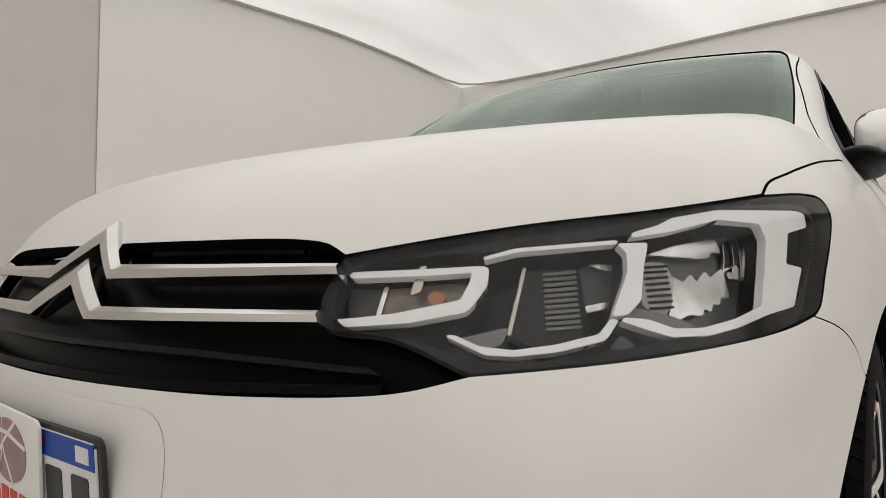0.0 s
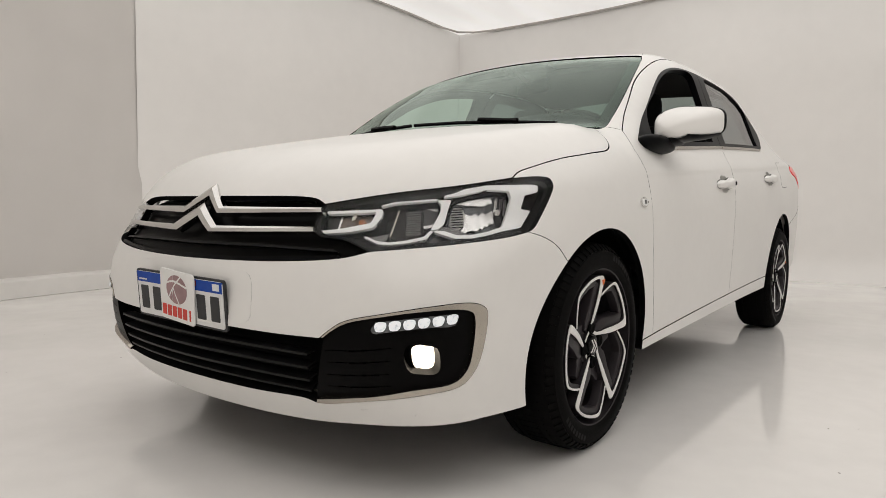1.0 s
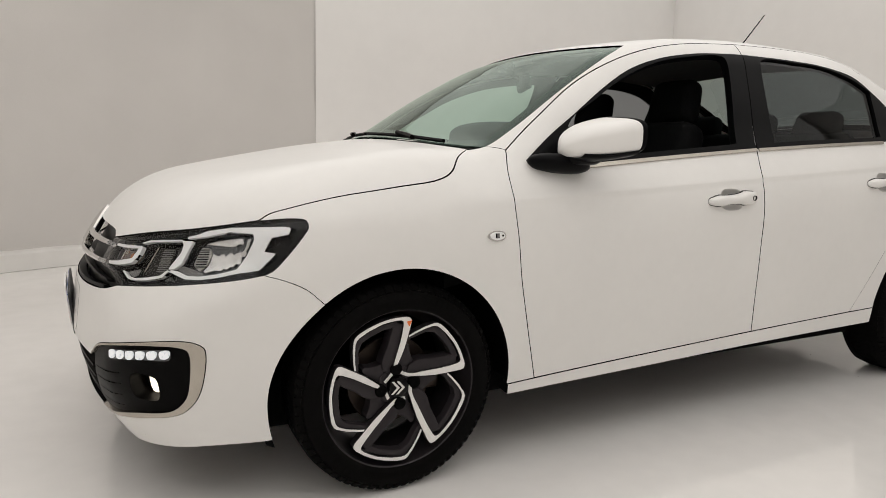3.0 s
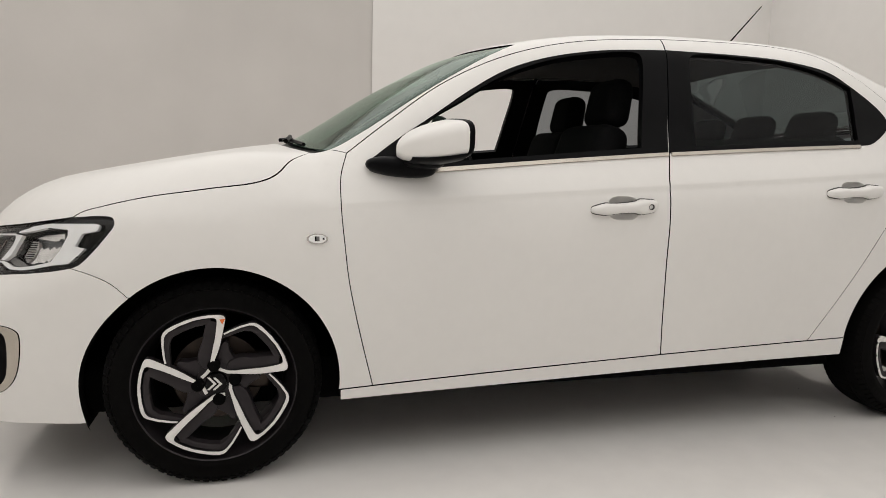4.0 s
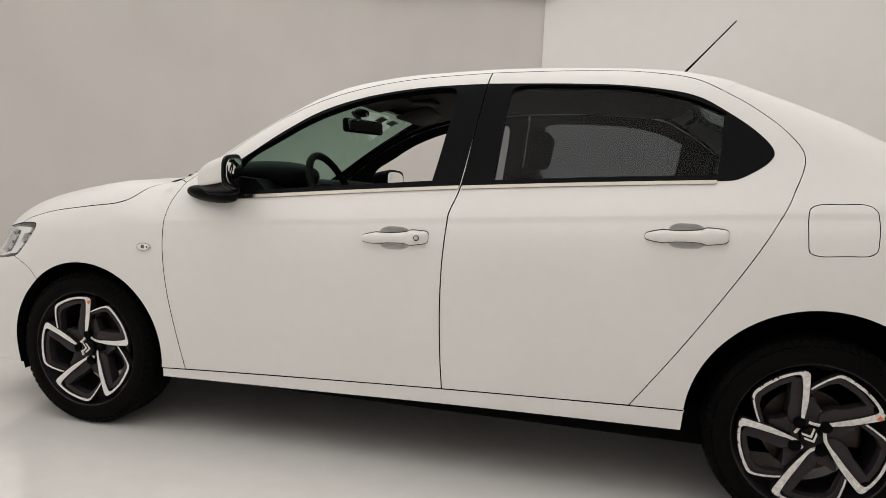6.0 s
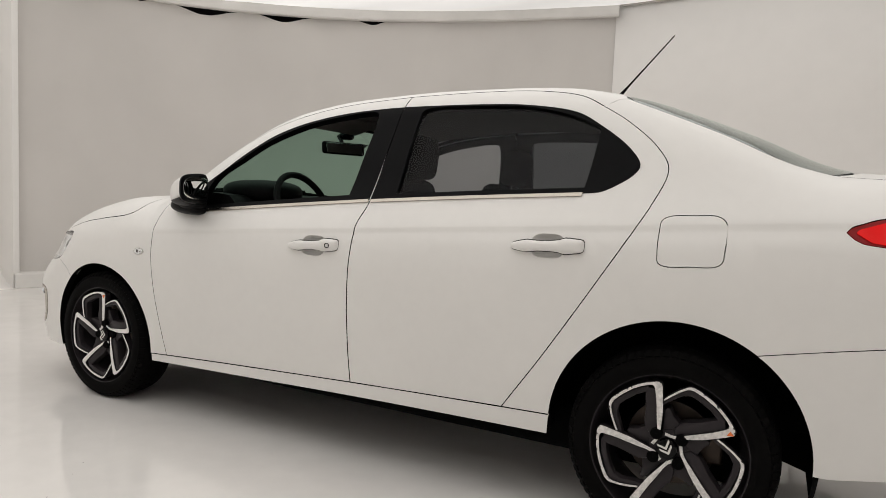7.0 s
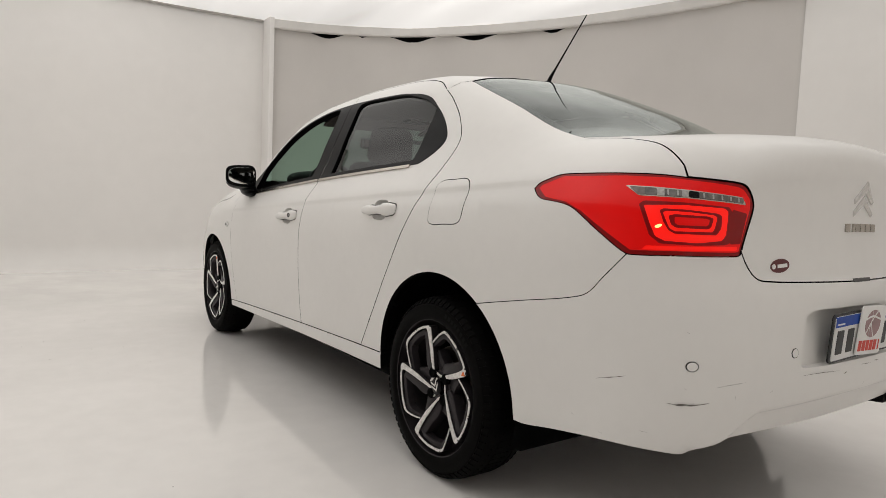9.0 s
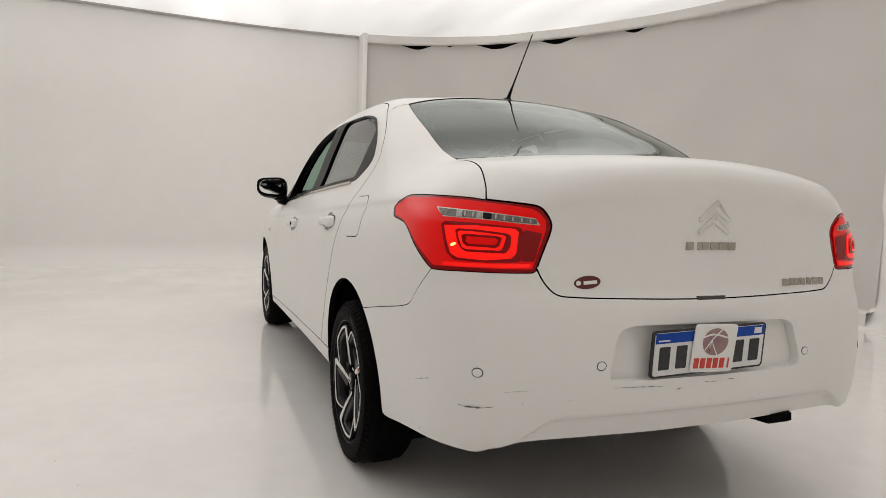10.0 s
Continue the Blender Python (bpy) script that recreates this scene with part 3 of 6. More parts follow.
def cloth_rows():
    rows = []
    s = np.r_[0, np.cumsum(np.linalg.norm(np.diff(CORNER, axis=0), axis=1))]
    t = np.gradient(CORNER, axis=0)
    t /= np.linalg.norm(t, axis=1)[:, None]
    out = np.c_[t[:, 1], -t[:, 0]]
    sag = np.zeros(len(s))
    for at, wide, deep in ((2.75, 0.13, 0.055), (3.75, 0.22, 0.085), (4.6, 0.22, 0.085), (5.7, 0.18, 0.065), (5.25, 0.06, 0.04)):
        sag += deep * np.exp(-(((s - at) / wide) ** 2))
    for k in range(22):
        f = k / 21
        z = 0.14 + f * (TALL - 0.105 - 0.14) - sag * f**3
        fold = 0.020 * np.sin(s * 4.3 + 0.6 + 0.5 * f) * (0.3 + 0.7 * f) + 0.009 * np.sin(s * 7.7 - 1.1 * f + 2.0) + 0.006 * np.sin(s * 13 + f * 2) + 0.03 * np.sin(f * math.pi) + 0.03 * f**6
        p = CORNER + out * fold[:, None]
        rows.append([(x, y, zz) for (x, y), zz in zip(p, z)])
    return rows


backdrop = sheet_mesh("backdrop", cloth_rows(), CURTAIN, "grey hung cloth backdrop, sagging along its top edge", "backdrop")


def swept(name, line, profile, mat, label, category, kind="structure"):
    """Sweeps a profile of (inwards, up) along a line on the floor."""
    line = np.asarray(line, float)
    t = np.gradient(line, axis=0)
    t /= np.linalg.norm(t, axis=1)[:, None]
    n = np.c_[-t[:, 1], t[:, 0]]
    rows = [[(x + a * d, y + b * d, z) for (x, y), (a, b) in zip(line, n)] for d, z in profile]
    return sheet_mesh(name, rows, mat, label, category, kind, smooth_=False)


swept("top_band", CORNER, [(-0.03, TALL - 0.12), (0.05, TALL - 0.125), (0.06, TALL - 0.11), (0.06, TALL - 0.02), (0.03, TALL - 0.01), (-0.05, TALL)], BAND, "white vinyl band along the top of the cloth backdrop", "trim")
swept("plinth", CORNER, [(0.14, 0.002), (0.13, 0.13), (0.12, 0.14), (-0.05, 0.15)], BAND, "low white plinth along the foot of the backdrop", "plinth")
swept("back_wall", CORNER, [(-0.35, -0.1), (-0.35, TALL + 0.2)], VOID, "dark wall behind the cloth backdrop", "wall")
frame_rod = part("hanging_rail", rod([(*(p + np.array([0.10, -0.16])), TALL - 0.16) for p in CORNER[20:-4:6]], 0.012, 6), CHROME, None)
tagged(frame_rod, "thin metal rail behind the sagging top of the backdrop", "rail", kind="structure")


RISE = [(-5.6, 0.0), (-0.3, 0.0), (0.0, 0.0), (1.2, 0.09), (2.5, 0.17), (3.6, 0.175), (4.8, 0.13), (5.1, 0.12)]


def ceiling_at(x, y):
    return TALL + float(smooth(-x, RISE)) + 0.03 * math.sin(x * 2.1 + 0.4 * y) * math.sin(y * 0.9 + 0.8)


def ceiling_mesh():
    xs, ys = np.linspace(WEST - 0.15, EAST + 0.15, 60), np.linspace(SOUTH - 0.1, LIT_EDGE, 60)
    rows = [[(x, y, ceiling_at(x, y)) for x in xs] for y in ys]
    return sheet_mesh("ceiling", rows, GLOW, "lit white stretch cloth ceiling, softly uneven", "ceiling")


ceiling_mesh()
bead = [(0.10, SOUTH + 0.02)] + [(x, SOUTH + 0.02) for x in np.arange(-0.4, WEST + 0.6, -0.4)] + [(WEST + 0.45, SOUTH + 0.03), (WEST + 0.18, SOUTH + 0.10), (WEST + 0.06, SOUTH + 0.30)] + [(WEST + 0.02, y) for y in np.arange(SOUTH + 0.6, 4.4, 0.4)]
tagged(part("ceiling_bead", rod([(x, y, ceiling_at(x, y) - 0.008) for x, y in bead], 0.016, 6), BEAD, None), "thin grey bead where the cloth ceiling meets the walls", "trim", kind="structure")
tagged(part("ceiling_bead", rod([(EAST - 0.02, y, ceiling_at(EAST, y) - 0.008) for y in np.arange(-0.8, 4.4, 0.4)], 0.016, 6), BEAD, None), "thin grey bead where the cloth ceiling meets the walls", "trim", kind="structure")
# unseen strip, closes the room beyond the lit cloth
unseen_strip = part("ceiling_unseen", block((EAST - WEST + 0.4, NORTH - LIT_EDGE + 0.3, 0.06), ((EAST + WEST) / 2, (NORTH + LIT_EDGE + 0.3) / 2, TALL + 0.03), 0), DIM, None)
tagged(unseen_strip, "unseen ceiling strip at the north edge, added in darker grey", "ceiling", kind="structure")

# ---- the car ----
car = new("car")
tagged(car, "white four-door sedan with chrome trim, parked in a white studio", "car")

# lines shared by neighbouring panels
NOSE_LIP = edge("F", (0.0, 74.2), (10.1, 74.2), (21.1, 74.0), (23.6, 73.4), (24.9, 72.2))
LAMP_TOP = edge("F", (24.9, 72.2), (34.9, 75.1), (42.8, 76.9), (52.0, 79.5))
LAMP_OUT = edge("F", (52.0, 79.5), (56.7, 80.2), (59.0, 79.8), (59.5, 78.0), (58.7, 75.4), (56.6, 70.4), (54.8, 66.8), (53.7, 65.9))
LAMP_LOW = edge("F", (53.7, 65.9), (50.6, 64.8), (42.6, 63.1), (32.3, 61.3))
LAMP_IN = edge("F", (32.3, 61.3), (28.3, 64.2), (24.4, 65.1), (24.0, 68.1), (24.9, 72.2))
GRILLE_LOW = edge("F", (0.0, 57.4), (9.8, 57.6), (20.3, 58.2), (28.7, 59.6), (32.3, 61.3))
WING_SEAM = edge("F", (53.7, 65.9), (56.7, 64.4), (59.6, 61.9), (62.1, 57.9))
BONNET_SIDE = edge("T", (1.703, 0.771), (1.675, 0.772), (1.618, 0.784), (1.505, 0.801), (1.345, 0.811), (1.20, 0.805), (1.145, 0.785), (1.10, 0.735), (1.05, 0.690))
SCREEN_LOW = edge("W", (0, -0.05), (0.35, -0.042), (0.55, -0.025), (0.65, -0.005), (0.700, 0.012))
BONNET_BACK = edge("W", (0, -0.085), (0.35, -0.078), (0.55, -0.062), (0.690, -0.035))
SCREEN_SIDE = edge("W", (0.700, 0.012), (0.668, 0.30), (0.635, 0.50), (0.605, 0.65), (0.572, 0.745))
SCREEN_TOP = edge("W", (0, 0.690), (0.3, 0.702), (0.5, 0.730), (0.572, 0.745))
DOOR_FRONT = edge("L", (0.938, 0.996), (0.960, 0.926), (0.963, 0.836), (0.953, 0.719), (0.939, 0.607), (0.907, 0.456), (0.863, 0.278))
DITCH_A = edge("L", (0.938, 0.996), (0.811, 1.094), (0.626, 1.227), (0.434, 1.323), (0.240, 1.385), (0.041, 1.422), (-0.235, 1.447))
DITCH_B = edge("L", (-0.235, 1.447), (-0.567, 1.457), (-0.768, 1.452), (-0.940, 1.424), (-1.03, 1.378))
DITCH_C = edge("L", (-1.03, 1.378), (-1.107, 1.331), (-1.218, 1.238), (-1.262, 1.165), (-1.225, 1.046), (-1.166, 0.933), (-1.067, 0.768), (-0.921, 0.541), (-0.785, 0.345))
B_LINE = edge("L", (-0.235, 1.447), (-0.205, 1.22), (-0.176, 1.016), (-0.153, 0.937), (-0.149, 0.88), (-0.142, 0.675), (-0.149, 0.443), (-0.158, 0.324))
SILL_TOP_A = edge("L", (0.863, 0.278), (0.40, 0.300), (-0.158, 0.324))
SILL_TOP_B = edge("L", (-0.158, 0.324), (-0.785, 0.345))
SILL_TOP_C = edge("L", (-0.785, 0.345), (-0.952, 0.350))
SILL_TOP_D = edge("L", (0.968, 0.273), (0.863, 0.278))
FX, FZ, FR_ = 1.320, 0.308, 0.354
RX, RZ, RR = -1.332, 0.325, 0.381
WING_ARCH = arc(FX, FZ, FR_, 186, 50.0)
NOSE_ARCH = on_skin("L", [(FX + (FR_ + 0.0225 * float(step(50 - d, 0, 50))) * math.cos(radians(d)), FZ + (FR_ + 0.0225 * float(step(50 - d, 0, 50))) * math.sin(radians(d))) for d in np.linspace(50, -15.6, 24)])
TAIL_ARCH = arc(RX, RZ, RR, 125.5, 182)
QUARTER_ARCH = arc(RX, RZ, RR, 125.5, 2)
LIGHT_TOP_A = edge("R", (61.2, 99.6), (60.4, 101.0), (58.8, 102.2), (56.9, 103.4), (55.7, 103.8), (52.9, 104.0), (46.3, 104.0), (41.2, 103.7), (38.6, 103.2))
LIGHT_TOP_B = edge("R", (38.6, 103.2), (35.6, 102.8), (32.2, 102.2), (31.2, 101.8), (30.5, 101.0), (29.6, 98.9), (29.2, 97.0), (29.3, 95.2), (30.2, 90.0), (31.1, 84.6))
LIGHT_LOW = edge("R", (31.1, 84.6), (31.5, 84.2), (33.0, 84.1), (40.1, 84.0), (45.2, 83.7), (45.8, 83.8))
LIGHT_SIDE = edge("R", (45.8, 83.8), (46.5, 84.5), (49.6, 89.0), (52.8, 93.7), (53.9, 94.9), (55.4, 95.7), (57.8, 96.3), (59.3, 96.7), (60.4, 97.8), (61.2, 99.6))
TAIL_SEAM = edge("R", (45.8, 83.8), (48.5, 77.5), (50.6, 72.7), (53.0, 70.9), (63.2, 67.0), (73.6, 63.5))
LID_SIDE = edge("T", (-1.738, 0.592), (-1.86, 0.610), (-1.97, 0.633), (-2.05, 0.652), (-2.135, 0.674))
GLASS_LOW = edge("D", (0, -0.432), (0.2, -0.430), (0.42, -0.415), (0.55, -0.393), (0.590, -0.372))
LID_TOP = edge("D", (0, -0.448), (0.2, -0.446), (0.42, -0.431), (0.55, -0.410), (0.592, -0.392))
GLASS_SIDE = edge("D", (0.590, -0.372), (0.588, -0.15), (0.577, 0.05), (0.553, 0.235))
GLASS_TOP = edge("D", (0, 0.345), (0.2, 0.335), (0.4, 0.292), (0.553, 0.235))
LID_LOW = edge("D", (0.561, -0.979), (0.543, -1.006), (0.505, -1.038), (0.448, -1.049), (0.2, -1.067), (0, -1.073))
LID_LAMP = LIGHT_TOP_B


def end_to(a, b, n=8):
    """A short line on the skin between two ends."""
    q = np.linspace(0, 1, n)[:, None]
    p = a + (b - a) * q
    return p


# finer rows of points along the shoulder line of the flanks
SHOULDER = on_skin("L", [(x, CREASE + d - 0.065 * x) for d in (-0.045, -0.028, -0.016, -0.007, 0.0, 0.010, 0.028, 0.055) for x in np.arange(-1.95, 0.95, 0.013)])
SHOULDER = SHOULDER[~np.isnan(SHOULDER).any(1)]

# bonnet, wings, doors, sills
bonnet = panel("bonnet", "W", [both(NOSE_LIP), LAMP_TOP, BONNET_SIDE, both(BONNET_BACK), mirror(BONNET_SIDE), mirror(LAMP_TOP)], PAINT, car, "white bonnet with soft raised ridges", grid=0.05, gap=0.0022)
panel("front_wing", "S", [DOOR_FRONT, SILL_TOP_D, WING_ARCH, WING_SEAM, LAMP_OUT, BONNET_SIDE, end_to(BONNET_SIDE[-1], SCREEN_SIDE[0]), end_to(SCREEN_SIDE[0], DOOR_FRONT[0], 14)], PAINT, car, "white front wing", twin=True, gap=0.0013)
panel("cowl", "W", [both(SCREEN_LOW), end_to(SCREEN_LOW[-1], BONNET_BACK[-1]), both(BONNET_BACK)], SATIN, car, "black plastic cowl under the windscreen", lift=-0.012, gap=-0.006)
WIN_F = edge("L", (0.885, 0.965), (0.780, 1.043), (0.671, 1.116), (0.524, 1.217), (0.393, 1.290), (0.239, 1.342), (0.043, 1.379), (-0.124, 1.394), (-0.2245, 1.399))
WIN_F_BACK = edge("L", (-0.2245, 1.399), (-0.2005, 1.22), (-0.172, 1.026))
WIN_F_LOW = edge("L", (-0.172, 1.026), (0.235, 0.993), (0.70, 0.949), (0.77, 0.934), (0.83, 0.933), (0.872, 0.945), (0.885, 0.965))
WIN_R = edge("L", (-0.2335, 1.400), (-0.549, 1.401), (-0.746, 1.393), (-0.939, 1.360), (-1.030, 1.310), (-1.120, 1.245), (-1.168, 1.192), (-1.174, 1.168), (-1.155, 1.140), (-1.090, 1.097), (-1.055, 1.083), (-1.017, 1.079))
WIN_R_LOW = edge("L", (-1.017, 1.079), (-0.58, 1.053), (-0.181, 1.026))
WIN_R_FRONT = edge("L", (-0.181, 1.026), (-0.2095, 1.22), (-0.2335, 1.400))
GLASS_F = edge("L", (0.735, 0.966), (0.690, 1.090), (0.560, 1.179), (0.432, 1.256), (0.238, 1.331), (0.043, 1.369), (-0.078, 1.382), (-0.116, 1.375), (-0.122, 1.343), (-0.097, 1.18), (-0.073, 1.042))
GLASS_F_LOW = edge("L", (-0.073, 1.042), (0.34, 1.004), (0.735, 0.966))
GLASS_R = edge("L", (-0.289, 1.053), (-0.312, 1.33), (-0.323, 1.378), (-0.356, 1.391), (-0.548, 1.394), (-0.745, 1.386), (-0.918, 1.350), (-1.030, 1.302))
GLASS_R_BACK = edge("L", (-1.030, 1.302), (-1.020, 1.20), (-1.006, 1.098))
GLASS_R_LOW = edge("L", (-1.006, 1.098), (-0.64, 1.077), (-0.289, 1.053))
FLAP = edge("L", (-1.260, 0.980), (-1.264, 1.006), (-1.288, 1.020), (-1.355, 1.025), (-1.420, 1.026), (-1.445, 1.011), (-1.452, 0.983), (-1.450, 0.918), (-1.446, 0.890), (-1.428, 0.876), (-1.355, 0.870), (-1.292, 0.866), (-1.265, 0.876), (-1.260, 0.905), closed=True)



def dish_line(cx, cz, slope=0.0):
    a = np.linspace(0, 2 * np.pi, 32, endpoint=False)
    c, d = np.sign(np.cos(a)) * np.abs(np.cos(a)) ** 0.6, np.sign(np.sin(a)) * np.abs(np.sin(a)) ** 0.75
    return on_skin("L", np.c_[cx + 0.058 * c, cz + 0.0395 * d])


DISH_F, DISH_R = dish_line(0.030, 0.840), dish_line(-0.920, 0.904)
front_doors = panel("front_door", "L", [DITCH_A, B_LINE, SILL_TOP_A, DOOR_FRONT], PAINT, car, "white front door with its window wound down", holes=[[WIN_F, WIN_F_BACK, WIN_F_LOW], [DISH_F]], twin=True, gap=0.0026, extra=SHOULDER, bare=(1,))
rear_doors = panel("rear_door", "L", [DITCH_B, DITCH_C, SILL_TOP_B, B_LINE], PAINT, car, "white rear door with dark tinted window", holes=[[WIN_R, WIN_R_LOW, WIN_R_FRONT], [DISH_R]], twin=True, gap=0.0026, extra=SHOULDER, bare=(1,))


def door_parts(chart, name, edges, mat, doors, label="", holes=(), **how):
    made = panel(name, chart, edges, mat, doors[0], label, holes=holes, twin=doors[1], **how)
    return made


SUR_F_BACK = edge("L", (-0.2285, 1.399), (-0.2035, 1.22), (-0.1745, 1.026))
SUR_R_FRONT = edge("L", (-0.1785, 1.026), (-0.2065, 1.22), (-0.2305, 1.400))
SUR_F_TOP, SUR_F_LOW = np.vstack([WIN_F[:-1], SUR_F_BACK[:1]]), np.vstack([SUR_F_BACK[-1:], WIN_F_LOW[1:]])
SUR_R_TOP, SUR_R_LOW = np.vstack([SUR_R_FRONT[-1:], WIN_R[1:]]), np.vstack([WIN_R_LOW[:-1], SUR_R_FRONT[:1]])
door_parts("L", "window_surround", [SUR_F_TOP, SUR_F_BACK, SUR_F_LOW], SATIN, front_doors, "satin black window surround", holes=[[GLASS_F, GLASS_F_LOW]], lift=0.0015, gap=0.001, depth=0.026, grid=0.03)
door_parts("L", "window_surround", [SUR_R_TOP, SUR_R_LOW, SUR_R_FRONT], SATIN, rear_doors, "satin black window surround", holes=[[GLASS_R, GLASS_R_BACK, GLASS_R_LOW]], lift=0.0015, gap=0.001, depth=0.03, grid=0.03)
door_parts("L", "window_glass", [GLASS_R, GLASS_R_BACK, GLASS_R_LOW], TINTED, rear_doors, "dark tinted window glass", lift=-0.008, gap=-0.004, depth=0)
strip_f = [edge("L", (0.733, 0.9495), (0.24, 0.9935), (-0.172, 1.0275)), edge("L", (0.733, 0.9365), (0.24, 0.982), (-0.172, 1.0165))]
strip_r = [edge("L", (-0.184, 1.0275), (-0.58, 1.0545), (-1.004, 1.0797)), edge("L", (-0.184, 1.0165), (-0.58, 1.0435), (-1.002, 1.0687))]
door_parts("L", "chrome_strip", strip_f, SATIN_CHROME, front_doors, "thin satin chrome strip under the window", lift=0.006, gap=0, depth=0.008, grid=0.02)
door_parts("L", "chrome_strip", strip_r, SATIN_CHROME, rear_doors, "thin satin chrome strip under the window", lift=0.006, gap=0, depth=0.008, grid=0.02)
door_parts("L", "door_trim", [DITCH_A, B_LINE, SILL_TOP_A, DOOR_FRONT], TRIM, front_doors, "dark inner door trim", holes=[[GLASS_F, GLASS_F_LOW]], lift=-0.028, gap=0.005, depth=0)
door_parts("L", "door_trim", [DITCH_B, DITCH_C, SILL_TOP_B, B_LINE], TRIM, rear_doors, "dark inner door trim", holes=[[GLASS_R, GLASS_R_BACK, GLASS_R_LOW]], lift=-0.03, gap=0.005, depth=0)
panel("sill", "L", [edge("L", (0.964, 0.273), (0.863, 0.278), (0.40, 0.300), (-0.158, 0.324), (-0.785, 0.345), (-0.954, 0.350)), edge("L", (-0.954, 0.350), (-0.950, 0.281)), edge("L", (-0.950, 0.281), (-0.180, 0.268), (0.40, 0.251), (0.964, 0.236)), edge("L", (0.964, 0.236), (0.964, 0.273))], PAINT, car, "white sill below the doors", twin=True, depth=0.05)

# roof with the windscreen posts, rear quarters
ROOF_END = end_to(DITCH_B[-1], GLASS_TOP[-1], 10)
roof = panel("roof", "T", [both(SCREEN_TOP), SCREEN_SIDE, end_to(SCREEN_SIDE[0], DITCH_A[0], 14), DITCH_A, DITCH_B, ROOF_END, both(GLASS_TOP), mirror(ROOF_END), mirror(DITCH_B), mirror(DITCH_A), mirror(end_to(SCREEN_SIDE[0], DITCH_A[0], 14)), mirror(SCREEN_SIDE)], PAINT, car, "white roof with windscreen posts", gap=0.0012, grid=0.04)
panel("rear_quarter", "S", [DITCH_C, SILL_TOP_C, QUARTER_ARCH, TAIL_SEAM, LIGHT_SIDE, LIGHT_TOP_A, LID_SIDE, end_to(LID_SIDE[0], GLASS_SIDE[0], 5), GLASS_SIDE, end_to(GLASS_SIDE[-1], GLASS_SIDE[-1] + np.array([0.02, 0, 0.004]), 3), end_to(GLASS_SIDE[-1] + np.array([0.02, 0, 0.004]), DITCH_C[0] + np.array([0.015, 0, 0]), 10)], PAINT, car, "white rear quarter panel", holes=[[FLAP]], twin=True, extra=SHOULDER, gap=0.0012, lift=-0.0008)
panel("fuel_flap", "L", [FLAP], PAINT, car, "rounded square white fuel flap", extra=SHOULDER, gap=0.0036)
panel("windscreen", "W", [both(SCREEN_LOW), SCREEN_SIDE, both(SCREEN_TOP), mirror(SCREEN_SIDE)], SCREEN, car, "green-tinted windscreen", gap=0.002, lift=-0.004, depth=0)
rim_in = [edge("W", (0, -0.01), (0.35, -0.002), (0.55, 0.017), (0.655, 0.055)), edge("W", (0.655, 0.055), (0.628, 0.30), (0.596, 0.50), (0.566, 0.64), (0.535, 0.705)), edge("W", (0, 0.655), (0.3, 0.667), (0.48, 0.690), (0.535, 0.705))]
panel("glass_border", "W", [both(SCREEN_LOW), SCREEN_SIDE, both(SCREEN_TOP), mirror(SCREEN_SIDE)], SMOKE, car, "black printed border of the windscreen", holes=[[both(rim_in[0]), rim_in[1], both(rim_in[2]), mirror(rim_in[1])]], gap=0.001, lift=-0.007, depth=0)
panel("rear_window", "D", [both(GLASS_LOW), GLASS_SIDE, both(GLASS_TOP), mirror(GLASS_SIDE)], BACKLIGHT, car, "grey-green tinted rear window", gap=0.002, lift=-0.003, depth=0)
rim_in = [edge("D", (0, -0.40), (0.2, -0.398), (0.42, -0.383), (0.548, -0.345)), edge("D", (0.548, -0.345), (0.546, -0.15), (0.537, 0.05), (0.515, 0.20)), edge("D", (0, 0.315), (0.2, 0.305), (0.4, 0.262), (0.515, 0.20))]
panel("glass_border", "D", [both(GLASS_LOW), GLASS_SIDE, both(GLASS_TOP), mirror(GLASS_SIDE)], SMOKE, car, "black printed border of the rear window", holes=[[both(rim_in[0]), rim_in[1], both(rim_in[2]), mirror(rim_in[1])]], gap=0.001, lift=-0.006, depth=0)

# boot lid and tail bumper
boot = panel("boot_lid", "D", [both(LID_TOP), LID_SIDE, LID_LAMP, both(LID_LOW[::-1]), mirror(LID_LAMP), mirror(LID_SIDE)], PAINT, car, "white boot lid", grid=0.04, gap=0.003)[0]
RECESS = [edge("R", (0, 69.8), (9.6, 69.8), (16.2, 69.5), (17.9, 68.2), (18.7, 63.6), (19.5, 57.3), (19.2, 55.4), (17.4, 54.9), (0, 54.6))]
TAIL_BOTTOM = edge("R", (0, 37.6), (8.3, 37.5), (22.0, 37.9), (31.5, 37.7), (34.9, 36.6), (37.2, 35.15), (37.7, 35.1), (41.0, 35.6), (46.3, 35.5), (54.0, 33.3), (61.2, 30.9), (63.4, 31.0))
BUMPER_TOP = np.vstack([LID_LOW[::-1], LIGHT_LOW])
FOLD = on_skin("R", [(u, z - 0.080 * float(step(abs(u), 0.43, 0.58))) for z in (0.413, 0.426, 0.4345, 0.4455, 0.4565, 0.466, 0.483) for u in np.arange(-0.60, 0.601, 0.014)])
tail_bumper = panel("rear_bumper", "R", [both(BUMPER_TOP), TAIL_SEAM, TAIL_ARCH, end_to(TAIL_ARCH[-1], TAIL_BOTTOM[-1], 4), both(TAIL_BOTTOM), mirror(end_to(TAIL_ARCH[-1], TAIL_BOTTOM[-1], 4)), mirror(TAIL_ARCH), mirror(TAIL_SEAM)], PAINT, car, "white rear bumper with light scuffs", holes=[[both(RECESS[0])]], gap=0.0016, depth=0.03, extra=FOLD, bare=(0,))[0]
wall_ = ring([both(RECESS[0])])
deep = wall_ - skin_normal(wall_) * 0.030
